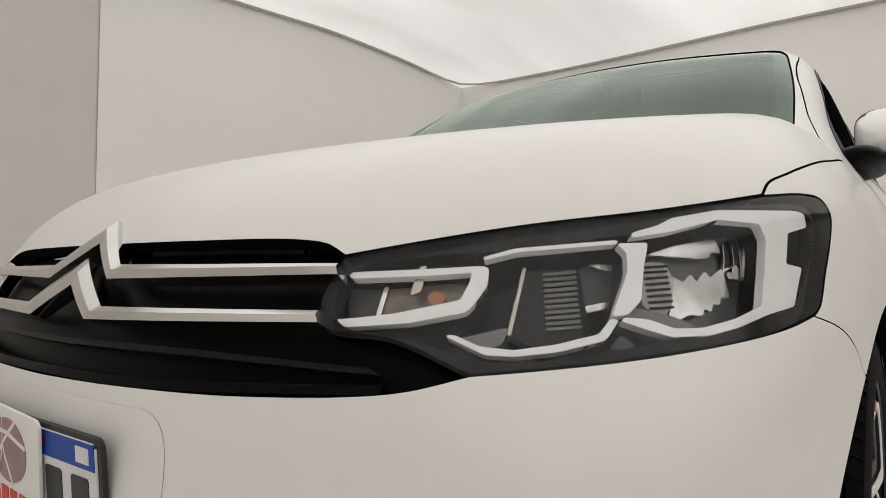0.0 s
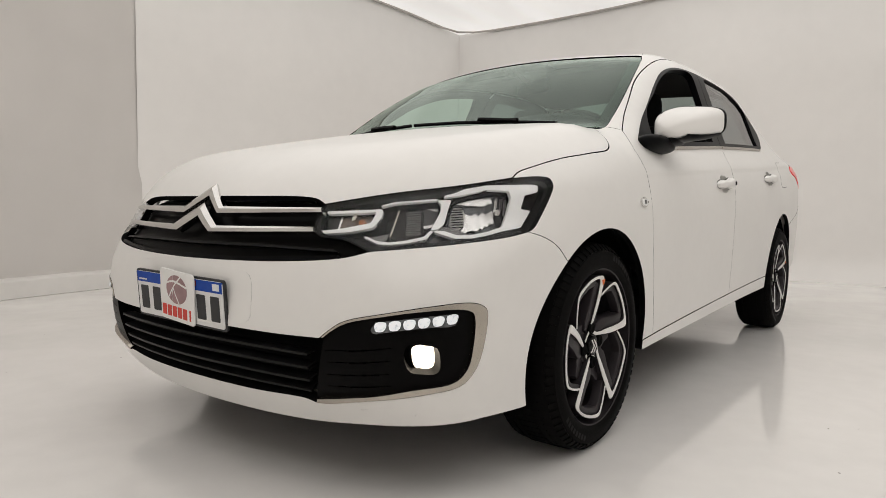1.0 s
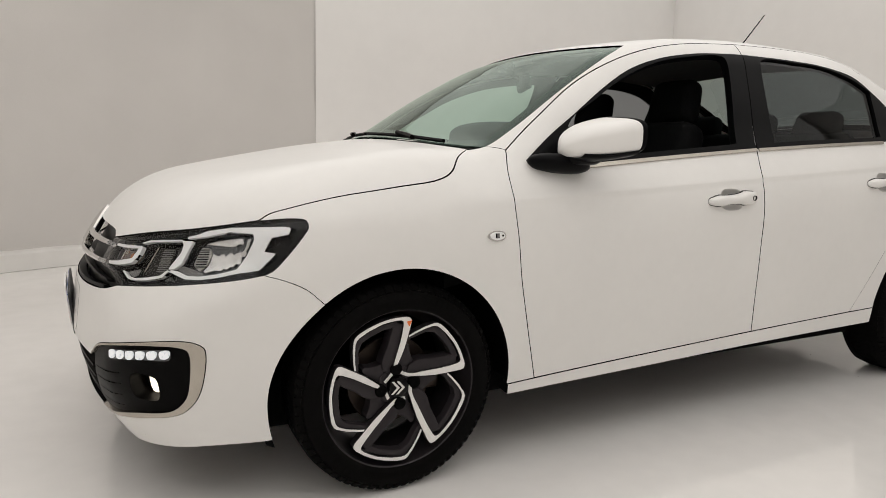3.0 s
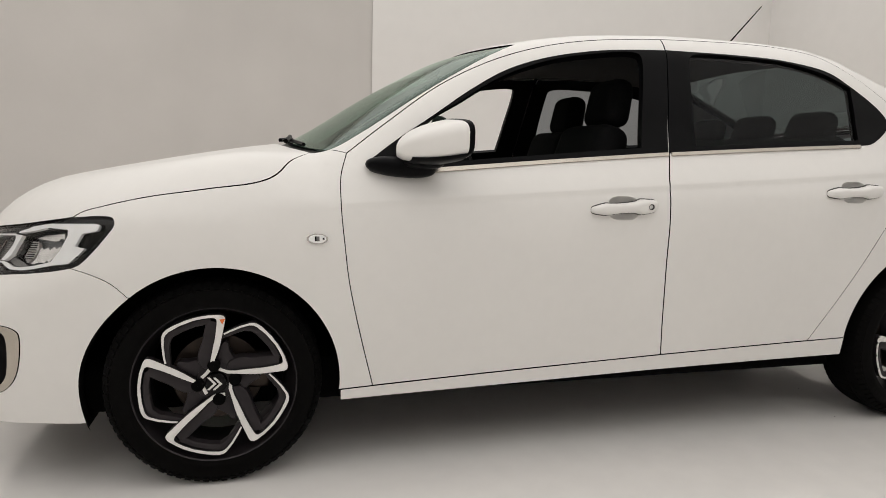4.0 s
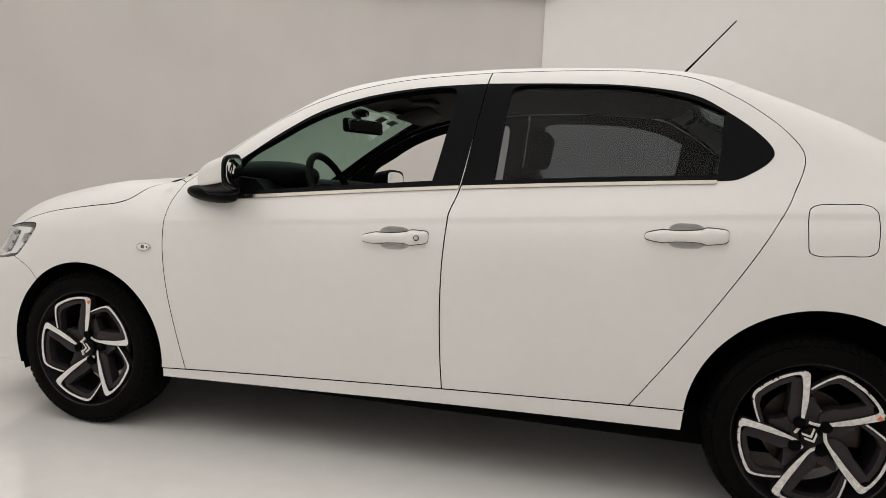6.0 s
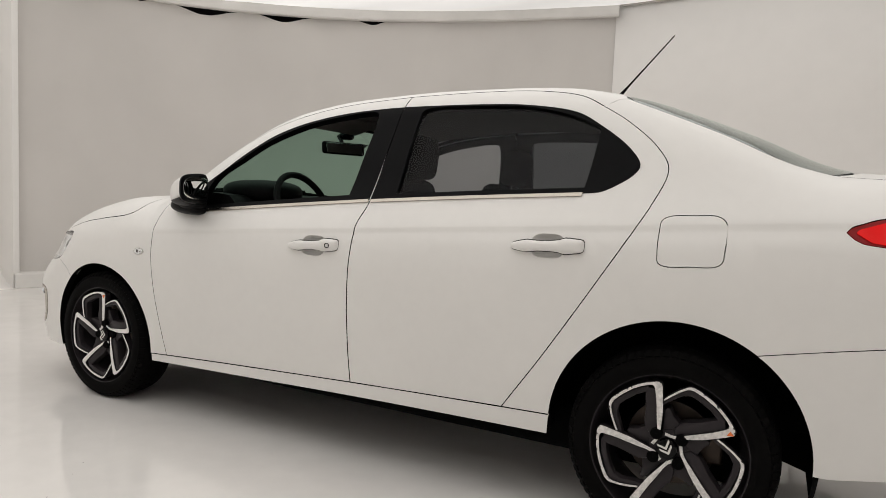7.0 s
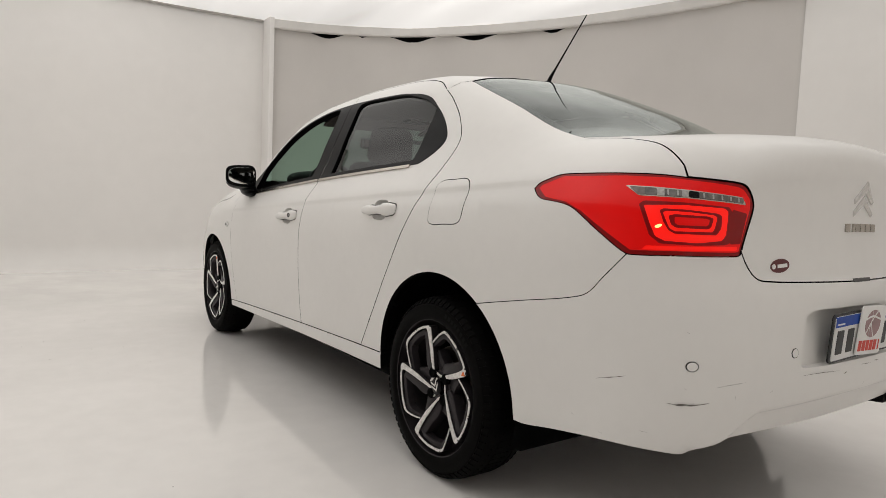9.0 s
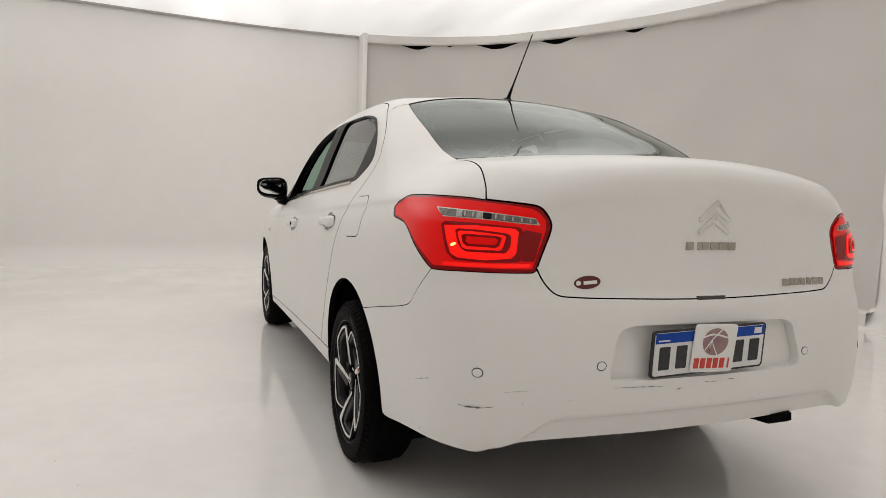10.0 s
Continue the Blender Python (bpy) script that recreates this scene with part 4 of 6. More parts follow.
mesh_object("recess_wall", np.vstack([wall_, deep]), [(i, (i + 1) % len(wall_), len(wall_) + (i + 1) % len(wall_), len(wall_) + i) for i in range(len(wall_))], PAINT, tail_bumper, "white sides of the plate recess")
panel("plate_recess", "R", [both(RECESS[0])], PAINT, tail_bumper, "recess for the number plate", lift=-0.028, gap=-0.003, depth=0)


def spot(name, chart, u, v, r, mat, parent, label="", lift=0.001, squash=1.0, depth=0.003, count=20):
    """A small round piece lying on the skin."""
    a = np.linspace(0, 2 * np.pi, count, endpoint=False)
    if chart in "FR":
        u, v = math.radians(u) * BEND, v / 100
    p = on_skin(chart, np.c_[u + r * np.cos(a), v + r * squash * np.sin(a)])
    return panel(name, chart, [p], mat, parent, label, lift=lift, gap=0, depth=depth, grid=max(r, 0.004))[0]


for deg, z in ((37.8, 58.0), (20.9, 59.3), (-20.9, 59.3), (-37.8, 58.0)):
    spot("parking_sensor", "R", deg, z, 0.0125, VOID, tail_bumper, "dark ring of the parking sensor", 0.0004, depth=0.002)
    spot("sensor_face", "R", deg, z, 0.0105, PAINT, tail_bumper, "", 0.0014, depth=0.002)


def stroke(name, chart, pts, wide, mat, parent, label="", lift=0.0012, depth=0.0):
    """A thin mark along a line on the skin, tapering at its ends."""
    p = np.array(pts, float)
    if chart in "FR":
        p = np.c_[np.radians(p[:, 0]) * BEND, p[:, 1] / 100]
    p = through_points(p, 0.01)
    t = np.gradient(p, axis=0)
    t /= np.linalg.norm(t, axis=1)[:, None] + 1e-9
    n = np.c_[-t[:, 1], t[:, 0]]
    w = wide * np.sin(np.linspace(0.15, np.pi - 0.15, len(p))) * (0.6 + 0.4 * np.sin(np.arange(len(p)) * 2.3))
    loop = np.vstack([p + n * w[:, None] / 2, (p - n * w[:, None] / 2)[::-1]])
    q = on_skin(chart, loop)
    k = skin_normal(q)
    q = q + k * lift
    m = len(p)
    faces = [(i, i + 1, 2 * m - 2 - i, 2 * m - 1 - i) for i in range(m - 1)]
    return mesh_object(name, q, faces, mat, parent, label, normals=k)


for pts, w in ((((40.4, 48.8), (39.2, 48.5), (37.1, 48.7), (35.4, 49.3)), 0.0045), (((39.6, 48.5), (37.3, 49.1)), 0.003), (((48.6, 51.3), (46.6, 52.7), (44.9, 53.9)), 0.0025), (((39.2, 52.5), (38.3, 52.6)), 0.0018), (((34.6, 53.1), (32.7, 53.5), (30.4, 53.7)), 0.0015), (((18.9, 53.1), (14.4, 52.9), (9.0, 52.5)), 0.0022), (((7.5, 51.3), (6.3, 51.8)), 0.003), (((0.4, 46.2), (0.1, 47.9)), 0.003), (((-10.5, 46.6), (-11.0, 47.8)), 0.003), (((2.0, 52.9), (-1.8, 52.7)), 0.0022), (((-3.0, 53.2), (-4.6, 53.0)), 0.003), (((32.0, 50.6), (31.8, 49.6)), 0.003), (((47.9, 37.2), (47.4, 37.2)), 0.004), (((38.6, 66.2), (38.3, 65.9)), 0.0025), (((52.0, 40.0), (51.5, 39.5)), 0.004), (((43.0, 40.6), (42.2, 40.5)), 0.0025), (((26.0, 50.2), (25.2, 50.6)), 0.002)):
    stroke("scratch", "R", pts, w, SCRATCH, tail_bumper, "thin dark scuff in the paint")

# tail lamps
LIGHT = [LIGHT_TOP_A, LIGHT_TOP_B, LIGHT_LOW, LIGHT_SIDE]
lamps = panel("tail_lamp", "R", LIGHT, RED_DARK, car, "red tail lamp with clear reversing strip, lit", twin=True, gap=0.002, lift=-0.002, depth=0.03)


def lamp_part(name, pts, mat, label="", lift=0.002, **how):
    return panel(name, "R", [polygon("R", pts)], mat, lamps[0], label, twin=lamps[1], lift=lift, depth=0.004, gap=0, grid=0.03, **how)


lamp_part("red_field", [(60.0, 99.6), (59.4, 100.5), (55.5, 102.9), (46.2, 103.1), (41.2, 102.8), (35.6, 101.9), (32.0, 101.1), (31.2, 100.4), (30.1, 98.3), (30.0, 95.9), (31.6, 85.4), (32.0, 85.2), (40.1, 85.2), (45.4, 84.9), (52.0, 93.8), (54.6, 96.1), (58.4, 97.2)], RED, "bright red lens")
lamp_part("ring_frame", [(44.6, 96.1), (44.0, 96.9), (39.4, 96.8), (33.5, 96.1), (32.9, 94.7), (33.2, 87.4), (33.8, 87.0), (37.7, 86.7), (42.1, 86.9), (43.3, 88.8)], RED_DARK, "dark red frame round the light ring", lift=0.0035)
lamp_part("lamp_end", [(32.9, 95.6), (30.5, 94.7), (31.4, 87.3), (33.1, 87.2)], RED_DARK, "dark red inner end", lift=0.003)
lamp_part("low_band", [(43.6, 86.1), (31.9, 86.5), (32.0, 85.7), (44.0, 85.3)], RED_BRIGHT, "", lift=0.003)
lamp_part("reversing_strip", [(46.2, 100.6), (43.1, 100.4), (38.8, 99.9), (31.5, 98.7), (30.8, 96.9), (38.7, 97.9), (44.6, 98.2)], SATIN_CHROME, "pale rim of the reversing lamp", lift=0.003)
for a0, a1, mat in ((45.7, 43.9, LENS_DULL), (43.9, 42.5, RED_CLEAR), (42.5, 41.6, LENS_PALE), (41.6, 39.5, RED_CLEAR), (39.5, 38.8, LENS_PALE), (38.6, 37.4, SMOKE), (37.4, 33.6, RED_CLEAR), (33.6, 31.4, LENS_DULL)):
    hi = lambda a: float(np.interp(a, (31.4, 38.8, 45.9), (98.4, 99.65, 100.3)))
    lo = lambda a: float(np.interp(a, (31.2, 38.8, 44.6), (97.2, 98.15, 98.45)))
    lamp_part("reversing_lens", [(a0, hi(a0)), (a1, hi(a1)), (a1, lo(a1)), (a0 - (0.9 if a0 > 45 else 0), lo(a0 - (0.9 if a0 > 45 else 0)))], mat, "ribbed clear reversing lens", lift=0.005)
for k in range(9):
    a = 42.4 - 1.15 * k - (0.9 if k > 3 else 0)
    lamp_part("lens_rib", [(a, hi(a) - 0.15), (a - 0.16, hi(a - 0.16) - 0.15), (a - 0.16, lo(a - 0.16) + 0.15), (a, lo(a) + 0.15)], LENS_PALE, "", lift=0.0064)
lamp_part("lit_ring", [(44.0, 95.8), (39.2, 96.1), (34.2, 95.7), (33.7, 95.0), (33.9, 89.3), (34.5, 88.0), (37.7, 87.3), (41.6, 87.6), (42.6, 88.6), (43.3, 91.7)], RED_BRIGHT, "glowing red light ring", lift=0.005)
lamp_part("ring_core", [(42.2, 94.7), (41.8, 95.1), (38.9, 95.0), (35.1, 94.4), (34.6, 93.8), (34.7, 90.9), (35.3, 89.3), (40.4, 89.3), (41.1, 90.0), (41.7, 91.8)], RED_DARK, "dark red field inside the light ring", lift=0.0065)
lamp_part("inner_ring", [(41.8, 94.1), (41.5, 94.5), (38.9, 94.4), (35.7, 93.9), (35.3, 93.5), (35.6, 91.1), (35.9, 90.0), (40.4, 89.9), (41.0, 90.5), (41.4, 92.1)], RED_BRIGHT, "inner glowing ring", lift=0.008)
lamp_part("ring_core", [(41.2, 93.4), (40.5, 93.8), (36.5, 93.6), (35.8, 93.2), (36.1, 91.2), (36.5, 90.6), (40.3, 90.7), (40.9, 91.4)], RED_DARK, "dark red field inside the light ring", lift=0.009)
lamp_part("core_lens", [(40.5, 93.1), (36.7, 93.0), (36.3, 92.7), (36.5, 91.6), (36.8, 91.3), (40.1, 91.3), (40.5, 91.8)], RED, "", lift=0.010)
# the bulb's reflection, put in as a small glowing piece
lamp_part("bulb_glint", [(42.75, 90.8), (42.35, 91.3), (41.95, 91.4), (41.95, 91.0), (42.45, 90.4)], BULB_GLINT, "glowing piece for the bulb's reflection in the lens", lift=0.0075)

# front bumper, grille and intake
INTAKE_TOP = edge("F", (0.0, 40.9), (11.0, 40.9), (20.7, 40.7), (26.2, 40.8))
BEZEL_OUT = edge("F", (26.2, 40.8), (27.4, 42.7), (28.8, 44.6), (30.3, 45.8), (35.4, 47.9), (39.6, 49.2), (43.7, 49.8), (45.7, 49.2), (46.8, 47.8), (47.0, 46.0), (46.8, 41.5), (46.1, 35.7), (45.3, 32.7), (44.0, 30.2), (42.6, 29.2), (39.7, 28.4), (33.0, 26.4), (26.6, 23.8), (24.8, 23.7))
INTAKE_LOW = edge("F", (24.8, 23.7), (23.4, 24.5), (14.6, 24.4), (2.4, 24.6), (0.0, 24.6))
NOSE_BOTTOM = edge("F", (0.0, 17.2), (5.8, 17.2), (23.0, 17.6), (35.8, 19.8), (42.8, 20.4), (46.5, 20.6), (50.6, 20.5), (54.3, 20.5))
nose = panel("front_bumper", "F", [both(GRILLE_LOW), LAMP_LOW, WING_SEAM, NOSE_ARCH, end_to(NOSE_ARCH[-1], NOSE_BOTTOM[-1], 4), both(NOSE_BOTTOM), mirror(end_to(NOSE_ARCH[-1], NOSE_BOTTOM[-1], 4)), mirror(NOSE_ARCH), mirror(WING_SEAM), mirror(LAMP_LOW)], PAINT, car, "white front bumper with small chips along its lower edge", holes=[[both(INTAKE_TOP), BEZEL_OUT, both(INTAKE_LOW[::-1]), mirror(BEZEL_OUT)]], depth=0.03, gap=0.0012)[0]
GRILLE = [both(NOSE_LIP), LAMP_IN, both(GRILLE_LOW), mirror(LAMP_IN)]
grille = panel("grille", "F", GRILLE, BLACK, car, "black front grille with two chrome bars", lift=-0.035, gap=-0.004, depth=0)[0]
intake = panel("lower_intake", "F", [both(INTAKE_TOP), BEZEL_OUT, both(INTAKE_LOW[::-1]), mirror(BEZEL_OUT)], VOID, car, "black lower air intake with slats", lift=-0.06, gap=-0.004, depth=0)[0]


def bar(name, half, mat, parent, label="", lift=0.0, depth=0.02, chart="F", both_sides=True, **how):
    """A strip along the nose: its upper and lower lines from the middle outwards."""
    up, low = edge(chart, *half[0], spacing=0.01), edge(chart, *half[1], spacing=0.01)
    edges = [both(up), end_to(up[-1], low[-1], 3), both(low), end_to(mirror(up)[-1], mirror(low)[-1], 3)]
    return panel(name, chart, edges, mat, parent, label, lift=lift, depth=depth, gap=0, grid=0.03)


for z in (36.6, 33.0, 29.6, 26.6):
    bar("slat", [[(0, z + 0.3), (12, z + 0.2), (24, z - 0.4)], [(0, z - 0.35), (12, z - 0.45), (24, z - 0.95)]], LOUVRE, intake, "", lift=-0.012, depth=0.035)
bar("lower_bar", [[(0, 62.3), (15, 62.4), (27, 61.8)], [(0, 61.7), (15, 61.8), (27.5, 61.3)]], LOUVRE, grille, "", lift=-0.012)
bar("frame_bar", [[(0, 58.6), (12, 58.7), (28, 60.2)], [(0, 57.6), (12, 57.7), (28, 59.4)]], SATIN, grille, "", lift=-0.004)


def ridge_strip(name, chart, outer, inner, mat, parent, label="", low=0.004, high=0.016, foot=-0.014, steps=10):
    """A strip with a raised ridge along its middle, between two broken lines on the skin."""
    rows = []
    for k in range(len(outer) - 1):
        for j in range(steps if k < len(outer) - 2 else steps + 1):
            q = j / steps
            o, i = ((1 - q) * np.array(e[k]) + q * np.array(e[k + 1]) for e in (outer, inner))
            rows.append((o, o, 0.52 * o + 0.48 * i, i, i))
    uv = np.array(rows, float).reshape(-1, 2)
    if chart in "FR":
        uv = np.c_[np.radians(uv[:, 0]) * BEND, uv[:, 1] / 100]
    p = on_skin(chart, uv)
    p = p + skin_normal(p) * np.tile([foot, low, high, low, foot], len(rows))[:, None]
    faces = [(i * 5 + j, i * 5 + j + 1, i * 5 + j + 6, i * 5 + j + 5) for i in range(len(rows) - 1) for j in range(4)]
    ends = [(0, 1, 2, 3, 4), tuple(len(p) - 1 - k for k in range(5))]
    bm = bmesh.new()
    vs = [bm.verts.new(v) for v in p]
    for f_ in faces + ends:
        bm.faces.new([vs[k] for k in f_])
    bmesh.ops.recalc_face_normals(bm, faces=bm.faces)
    return part(name, bm, mat, parent, label, 18)


for name, tip, notch, foot_hi, foot_lo, end_hi, end_lo in (("upper_chrome_bar", 77.4, 74.0, (5.4, 71.0), (4.7, 69.2), (24.9, 71.0), (25.0, 69.9)), ("lower_chrome_bar", 71.9, 68.4, (5.9, 65.9), (4.4, 64.3), (24.3, 66.4), (24.4, 65.3))):
    flip = lambda q: (-q[0], q[1])
    mid_hi, mid_lo = (14.0, foot_hi[1] * 0.5 + end_hi[1] * 0.5 - 0.05), (14.0, foot_lo[1] * 0.5 + end_lo[1] * 0.5 - 0.05)
    outer = [flip(end_hi), flip(mid_hi), flip(foot_hi), (0, tip), foot_hi, mid_hi, end_hi]
    inner = [flip(end_lo), flip(mid_lo), flip(foot_lo), (0, notch), foot_lo, mid_lo, end_lo]
    ridge_strip(name, "F", outer, inner, CHROME, grille, "polished chrome bar rising to a chevron in its middle", 0.008, 0.0125)

BEZEL_IN = edge("F", (26.8, 40.7), (28.3, 42.9), (30.0, 44.6), (35.4, 46.9), (39.6, 47.9), (43.5, 47.9), (44.7, 47.1), (45.0, 45.4), (44.8, 38.8), (44.3, 34.4), (43.3, 31.9), (42.2, 30.8), (37.5, 29.7), (33.1, 27.9), (25.1, 25.1))
for s in (1, -1):
    f = (lambda e: e) if s > 0 else mirror
    well = edge("F", *[(s * a, b) for a, b in ((36.7, 38.7), (37.1, 40.0), (37.9, 40.3), (39.1, 40.0), (40.6, 39.2), (41.0, 37.0), (40.9, 33.5), (40.2, 32.8), (38.8, 33.0), (37.5, 33.4), (36.8, 35.5))], closed=True)
    fog = panel("fog_lamp_surround", "F", [f(BEZEL_IN), end_to(f(BEZEL_IN)[-1], f(BEZEL_IN)[0], 12)], BLACK, car, "black fog lamp surround with a row of lit diodes", holes=[[well]], lift=-0.010, gap=-0.003, depth=0.04)[0]
    panel("bezel", "F", [f(BEZEL_OUT), end_to(f(BEZEL_OUT)[-1], f(BEZEL_IN)[-1], 3), f(BEZEL_IN), end_to(f(BEZEL_IN)[0], f(BEZEL_OUT)[0], 3)], SATIN_CHROME, fog, "satin chrome bezel", lift=0.002, gap=0.0026, depth=0.02, grid=0.02)
    bed = edge("F", *[(s * a, b) for a, b in ((32.8, 43.6), (33.2, 44.7), (34.0, 45.4), (37.0, 46.2), (40.1, 46.8), (42.3, 47.0), (42.8, 46.7), (42.9, 45.7), (42.7, 44.5), (39.6, 44.2), (36.6, 43.7), (33.8, 42.9), (33.1, 42.8))], closed=True)
    panel("diode_bed", "F", [bed], DIODE_BED, fog, "grey reflector strip behind the diodes", lift=-0.004, gap=0, depth=0.01)
    for k in range(6):
        a, b = 34.0 + k * 1.66, 44.35 + k * 0.32
        q = edge("F", *[(s * (a + u), b + v) for u, v in ((-0.55, -1.0), (-0.70, -0.3), (-0.66, 0.7), (-0.30, 1.05), (0.35, 1.15), (0.62, 0.8), (0.55, -0.2), (0.25, -0.95))], closed=True, spacing=0.006)
        panel("diode", "F", [q], LED, fog, "lit white diode", lift=0.0, gap=0, depth=0.004)
    rim_ = ring([well])
    rim_n = skin_normal(rim_)
    m_ = len(rim_)
    tube = [rim_ - rim_n * d + (rim_.mean(0) - rim_) * g for d, g in ((0.012, 0.0), (0.03, 0.0), (0.068, -0.06))]
    mesh_object("fog_well", np.vstack(tube), [(i * m_ + j, i * m_ + (j + 1) % m_, (i + 1) * m_ + (j + 1) % m_, (i + 1) * m_ + j) for i in range(2) for j in range(m_)], FOG_WELL, fog, "dark brown well round the fog lamp")
    eye_ = edge("F", *[(s * a, b) for a, b in ((37.9, 38.4), (39.2, 38.9), (41.0, 38.2), (41.7, 36.4), (41.5, 31.6), (39.3, 31.8), (38.2, 33.2), (37.8, 35.7))], closed=True, spacing=0.008)
    panel("fog_back", "F", [well], VOID, fog, "", lift=-0.066, gap=-0.01, depth=0)
    panel("fog_lamp", "F", [eye_], FOG_GLOW, fog, "warm lit fog lamp", lift=-0.058, gap=0, depth=0)
    for z in (37.4, 34.4, 31.2, 28.2):
        q = [(26.8, z + 0.35), (30.8, z + 0.9), (35.2, z + 2.0)]
        stroke("groove", "F", [(s * a, b) for a, b in q], 0.004, VOID, fog, "", lift=-0.009)
for pts in (((38.1, 23.6), (37.9, 22.8)), ((32.2, 24.0), (31.3, 23.7)), ((38.5, 47.7), (38.7, 48.3))):
    stroke("scratch", "F", pts, 0.004, SCRATCH, nose, "small dark stone chip")

# head lamps
for s in (1, -1):
    f = (lambda e: e) if s > 0 else mirror
    outline = [f(LAMP_TOP), f(LAMP_OUT), f(LAMP_LOW), f(LAMP_IN)]
    lamp = panel("head_lamp", "F", outline, SMOKE, car, "clear head lamp with chrome reflectors and dark housing", lift=-0.06, gap=0.0, depth=0)[0]
    panel("lamp_wall", "F", outline, PIANO, lamp, "", holes=[[edge("F", *[(s * a, b) for a, b in ((25.0, 70.9), (34.7, 73.5), (43.2, 75.5), (52.7, 78.0), (56.9, 78.6), (58.0, 77.2), (55.7, 71.1), (53.2, 67.5), (50.1, 66.5), (42.5, 64.6), (33.1, 62.8), (29.6, 64.5), (24.9, 66.1))], closed=True)]], lift=-0.012, gap=0.001, depth=0.02)

    def bit(name, pts, mat, label="", lift=-0.02, depth=0.012):
        e = polygon("F", [(s * u, v) for u, v in pts])
        return panel(name, "F", [e], mat, lamp, label, lift=lift, gap=0, depth=depth, grid=0.02)

    bit("indicator_rim", [(25.0, 71.2), (29.6, 71.5), (32.9, 71.8), (33.2, 71.5), (33.1, 69.9), (32.4, 68.1), (32.0, 67.4), (29.0, 66.3), (24.4, 65.5), (24.6, 66.3), (25.7, 66.5), (28.1, 67.1), (31.7, 68.5), (32.2, 70.3), (32.3, 71.2), (29.9, 70.9), (25.2, 70.6)], LIGHT_BAR, "white light guide round the indicator", lift=-0.014)
    bit("indicator", [(24.6, 70.8), (32.3, 71.4), (32.0, 68.4), (24.9, 66.6)], DIODE_BED, "indicator reflector", lift=-0.045, depth=0)
    bit("indicator_end", [(24.7, 70.4), (27.0, 70.4), (26.7, 67.3), (25.0, 66.9)], SLAT, "", lift=-0.034)
    bit("indicator_glass", [(27.1, 70.4), (31.3, 71.0), (31.8, 70.6), (31.6, 68.7), (30.4, 67.8), (26.8, 67.3)], BROWN, "grey-brown indicator glass", lift=-0.034)
    bit("indicator_edge", [(27.0, 70.5), (27.25, 70.5), (26.95, 67.3), (26.7, 67.3)], CHROME, "", lift=-0.030, depth=0.003)
    bit("indicator_bulb", [(30.0, 70.0), (30.5, 69.9), (30.8, 69.3), (30.5, 68.7), (30.0, 68.6), (29.7, 69.3)], AMBER, "amber bulb", lift=-0.028)
    bit("bulb_shade", [(29.2, 72.1), (29.6, 72.2), (29.4, 69.6), (28.8, 69.2)], SATIN_CHROME, "", lift=-0.020, depth=0.004)
    bit("main_beam_bowl", [(33.4, 73.0), (36.0, 73.6), (40.6, 73.9), (41.1, 72.3), (40.3, 68.9), (39.6, 66.7), (38.6, 65.4), (36.4, 64.5), (34.3, 64.0), (32.9, 64.4), (31.6, 65.3), (33.5, 66.0)], PIANO, "dark main beam bowl", lift=-0.055, depth=0)
    bit("main_beam_lens", [(35.3, 72.4), (38.5, 72.5), (38.9, 68.4), (38.5, 66.3), (36.4, 64.7), (34.3, 66.1)], BROWN_DARK, "ribbed brown main beam lens", lift=-0.040)
    for k in range(11):
        v = 66.6 + k * 0.52
        bit("lens_rib", [(36.4, v), (38.4, v + 0.2), (38.4, v + 0.42), (36.4, v + 0.2)], SHELF, "", lift=-0.037, depth=0.003)
    bit("lens_edge", [(35.2, 72.5), (35.38, 72.5), (34.38, 66.0), (34.2, 66.1)], SATIN_CHROME, "thin bright edge of the main beam lens", lift=-0.034, depth=0.003)
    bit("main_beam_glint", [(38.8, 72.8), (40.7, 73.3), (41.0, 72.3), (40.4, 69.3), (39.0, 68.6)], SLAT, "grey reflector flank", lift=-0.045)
    # glints on the reflector, drawn as bright metal bars
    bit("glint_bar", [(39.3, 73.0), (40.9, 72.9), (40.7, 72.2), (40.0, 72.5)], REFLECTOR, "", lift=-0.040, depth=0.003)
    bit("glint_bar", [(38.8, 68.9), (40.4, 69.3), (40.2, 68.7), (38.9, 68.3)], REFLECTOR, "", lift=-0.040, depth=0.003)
    bit("lamp_shelf", [(31.6, 65.2), (34.2, 66.3), (33.9, 64.9), (33.0, 64.3)], SHELF, "grey shelf under the main beam", lift=-0.022, depth=0.004)
    bit("main_beam_rim", [(40.6, 74.0), (42.5, 74.1), (42.0, 71.6), (41.5, 68.4), (40.6, 67.1), (39.7, 66.9), (40.3, 68.9), (41.0, 71.1), (41.1, 73.0)], LIGHT_BAR, "white light guide beside the main beam", lift=-0.012)
    bit("lower_light_guide", [(31.0, 65.1), (31.4, 65.2), (32.7, 64.2), (34.4, 63.9), (36.5, 64.4), (38.8, 65.3), (39.6, 66.7), (40.0, 66.5), (39.1, 64.8), (36.5, 63.8), (34.4, 63.4), (33.0, 63.5)], LIGHT_BAR, "white light guide under the main beam", lift=-0.012)
    bit("upper_light_guide", [(32.9, 72.6), (34.7, 73.5), (40.6, 74.35), (40.6, 74.0), (34.8, 73.15), (33.0, 72.35)], LIGHT_BAR, "", lift=-0.012)
    bit("dipped_beam_bowl", [(43.3, 74.3), (48.4, 76.6), (52.3, 76.7), (52.5, 74.3), (51.7, 70.9), (50.4, 67.4), (47.2, 66.1), (44.9, 66.1), (43.1, 67.4), (42.2, 68.9)], DIODE_BED, "dark dipped beam bowl", lift=-0.055, depth=0)
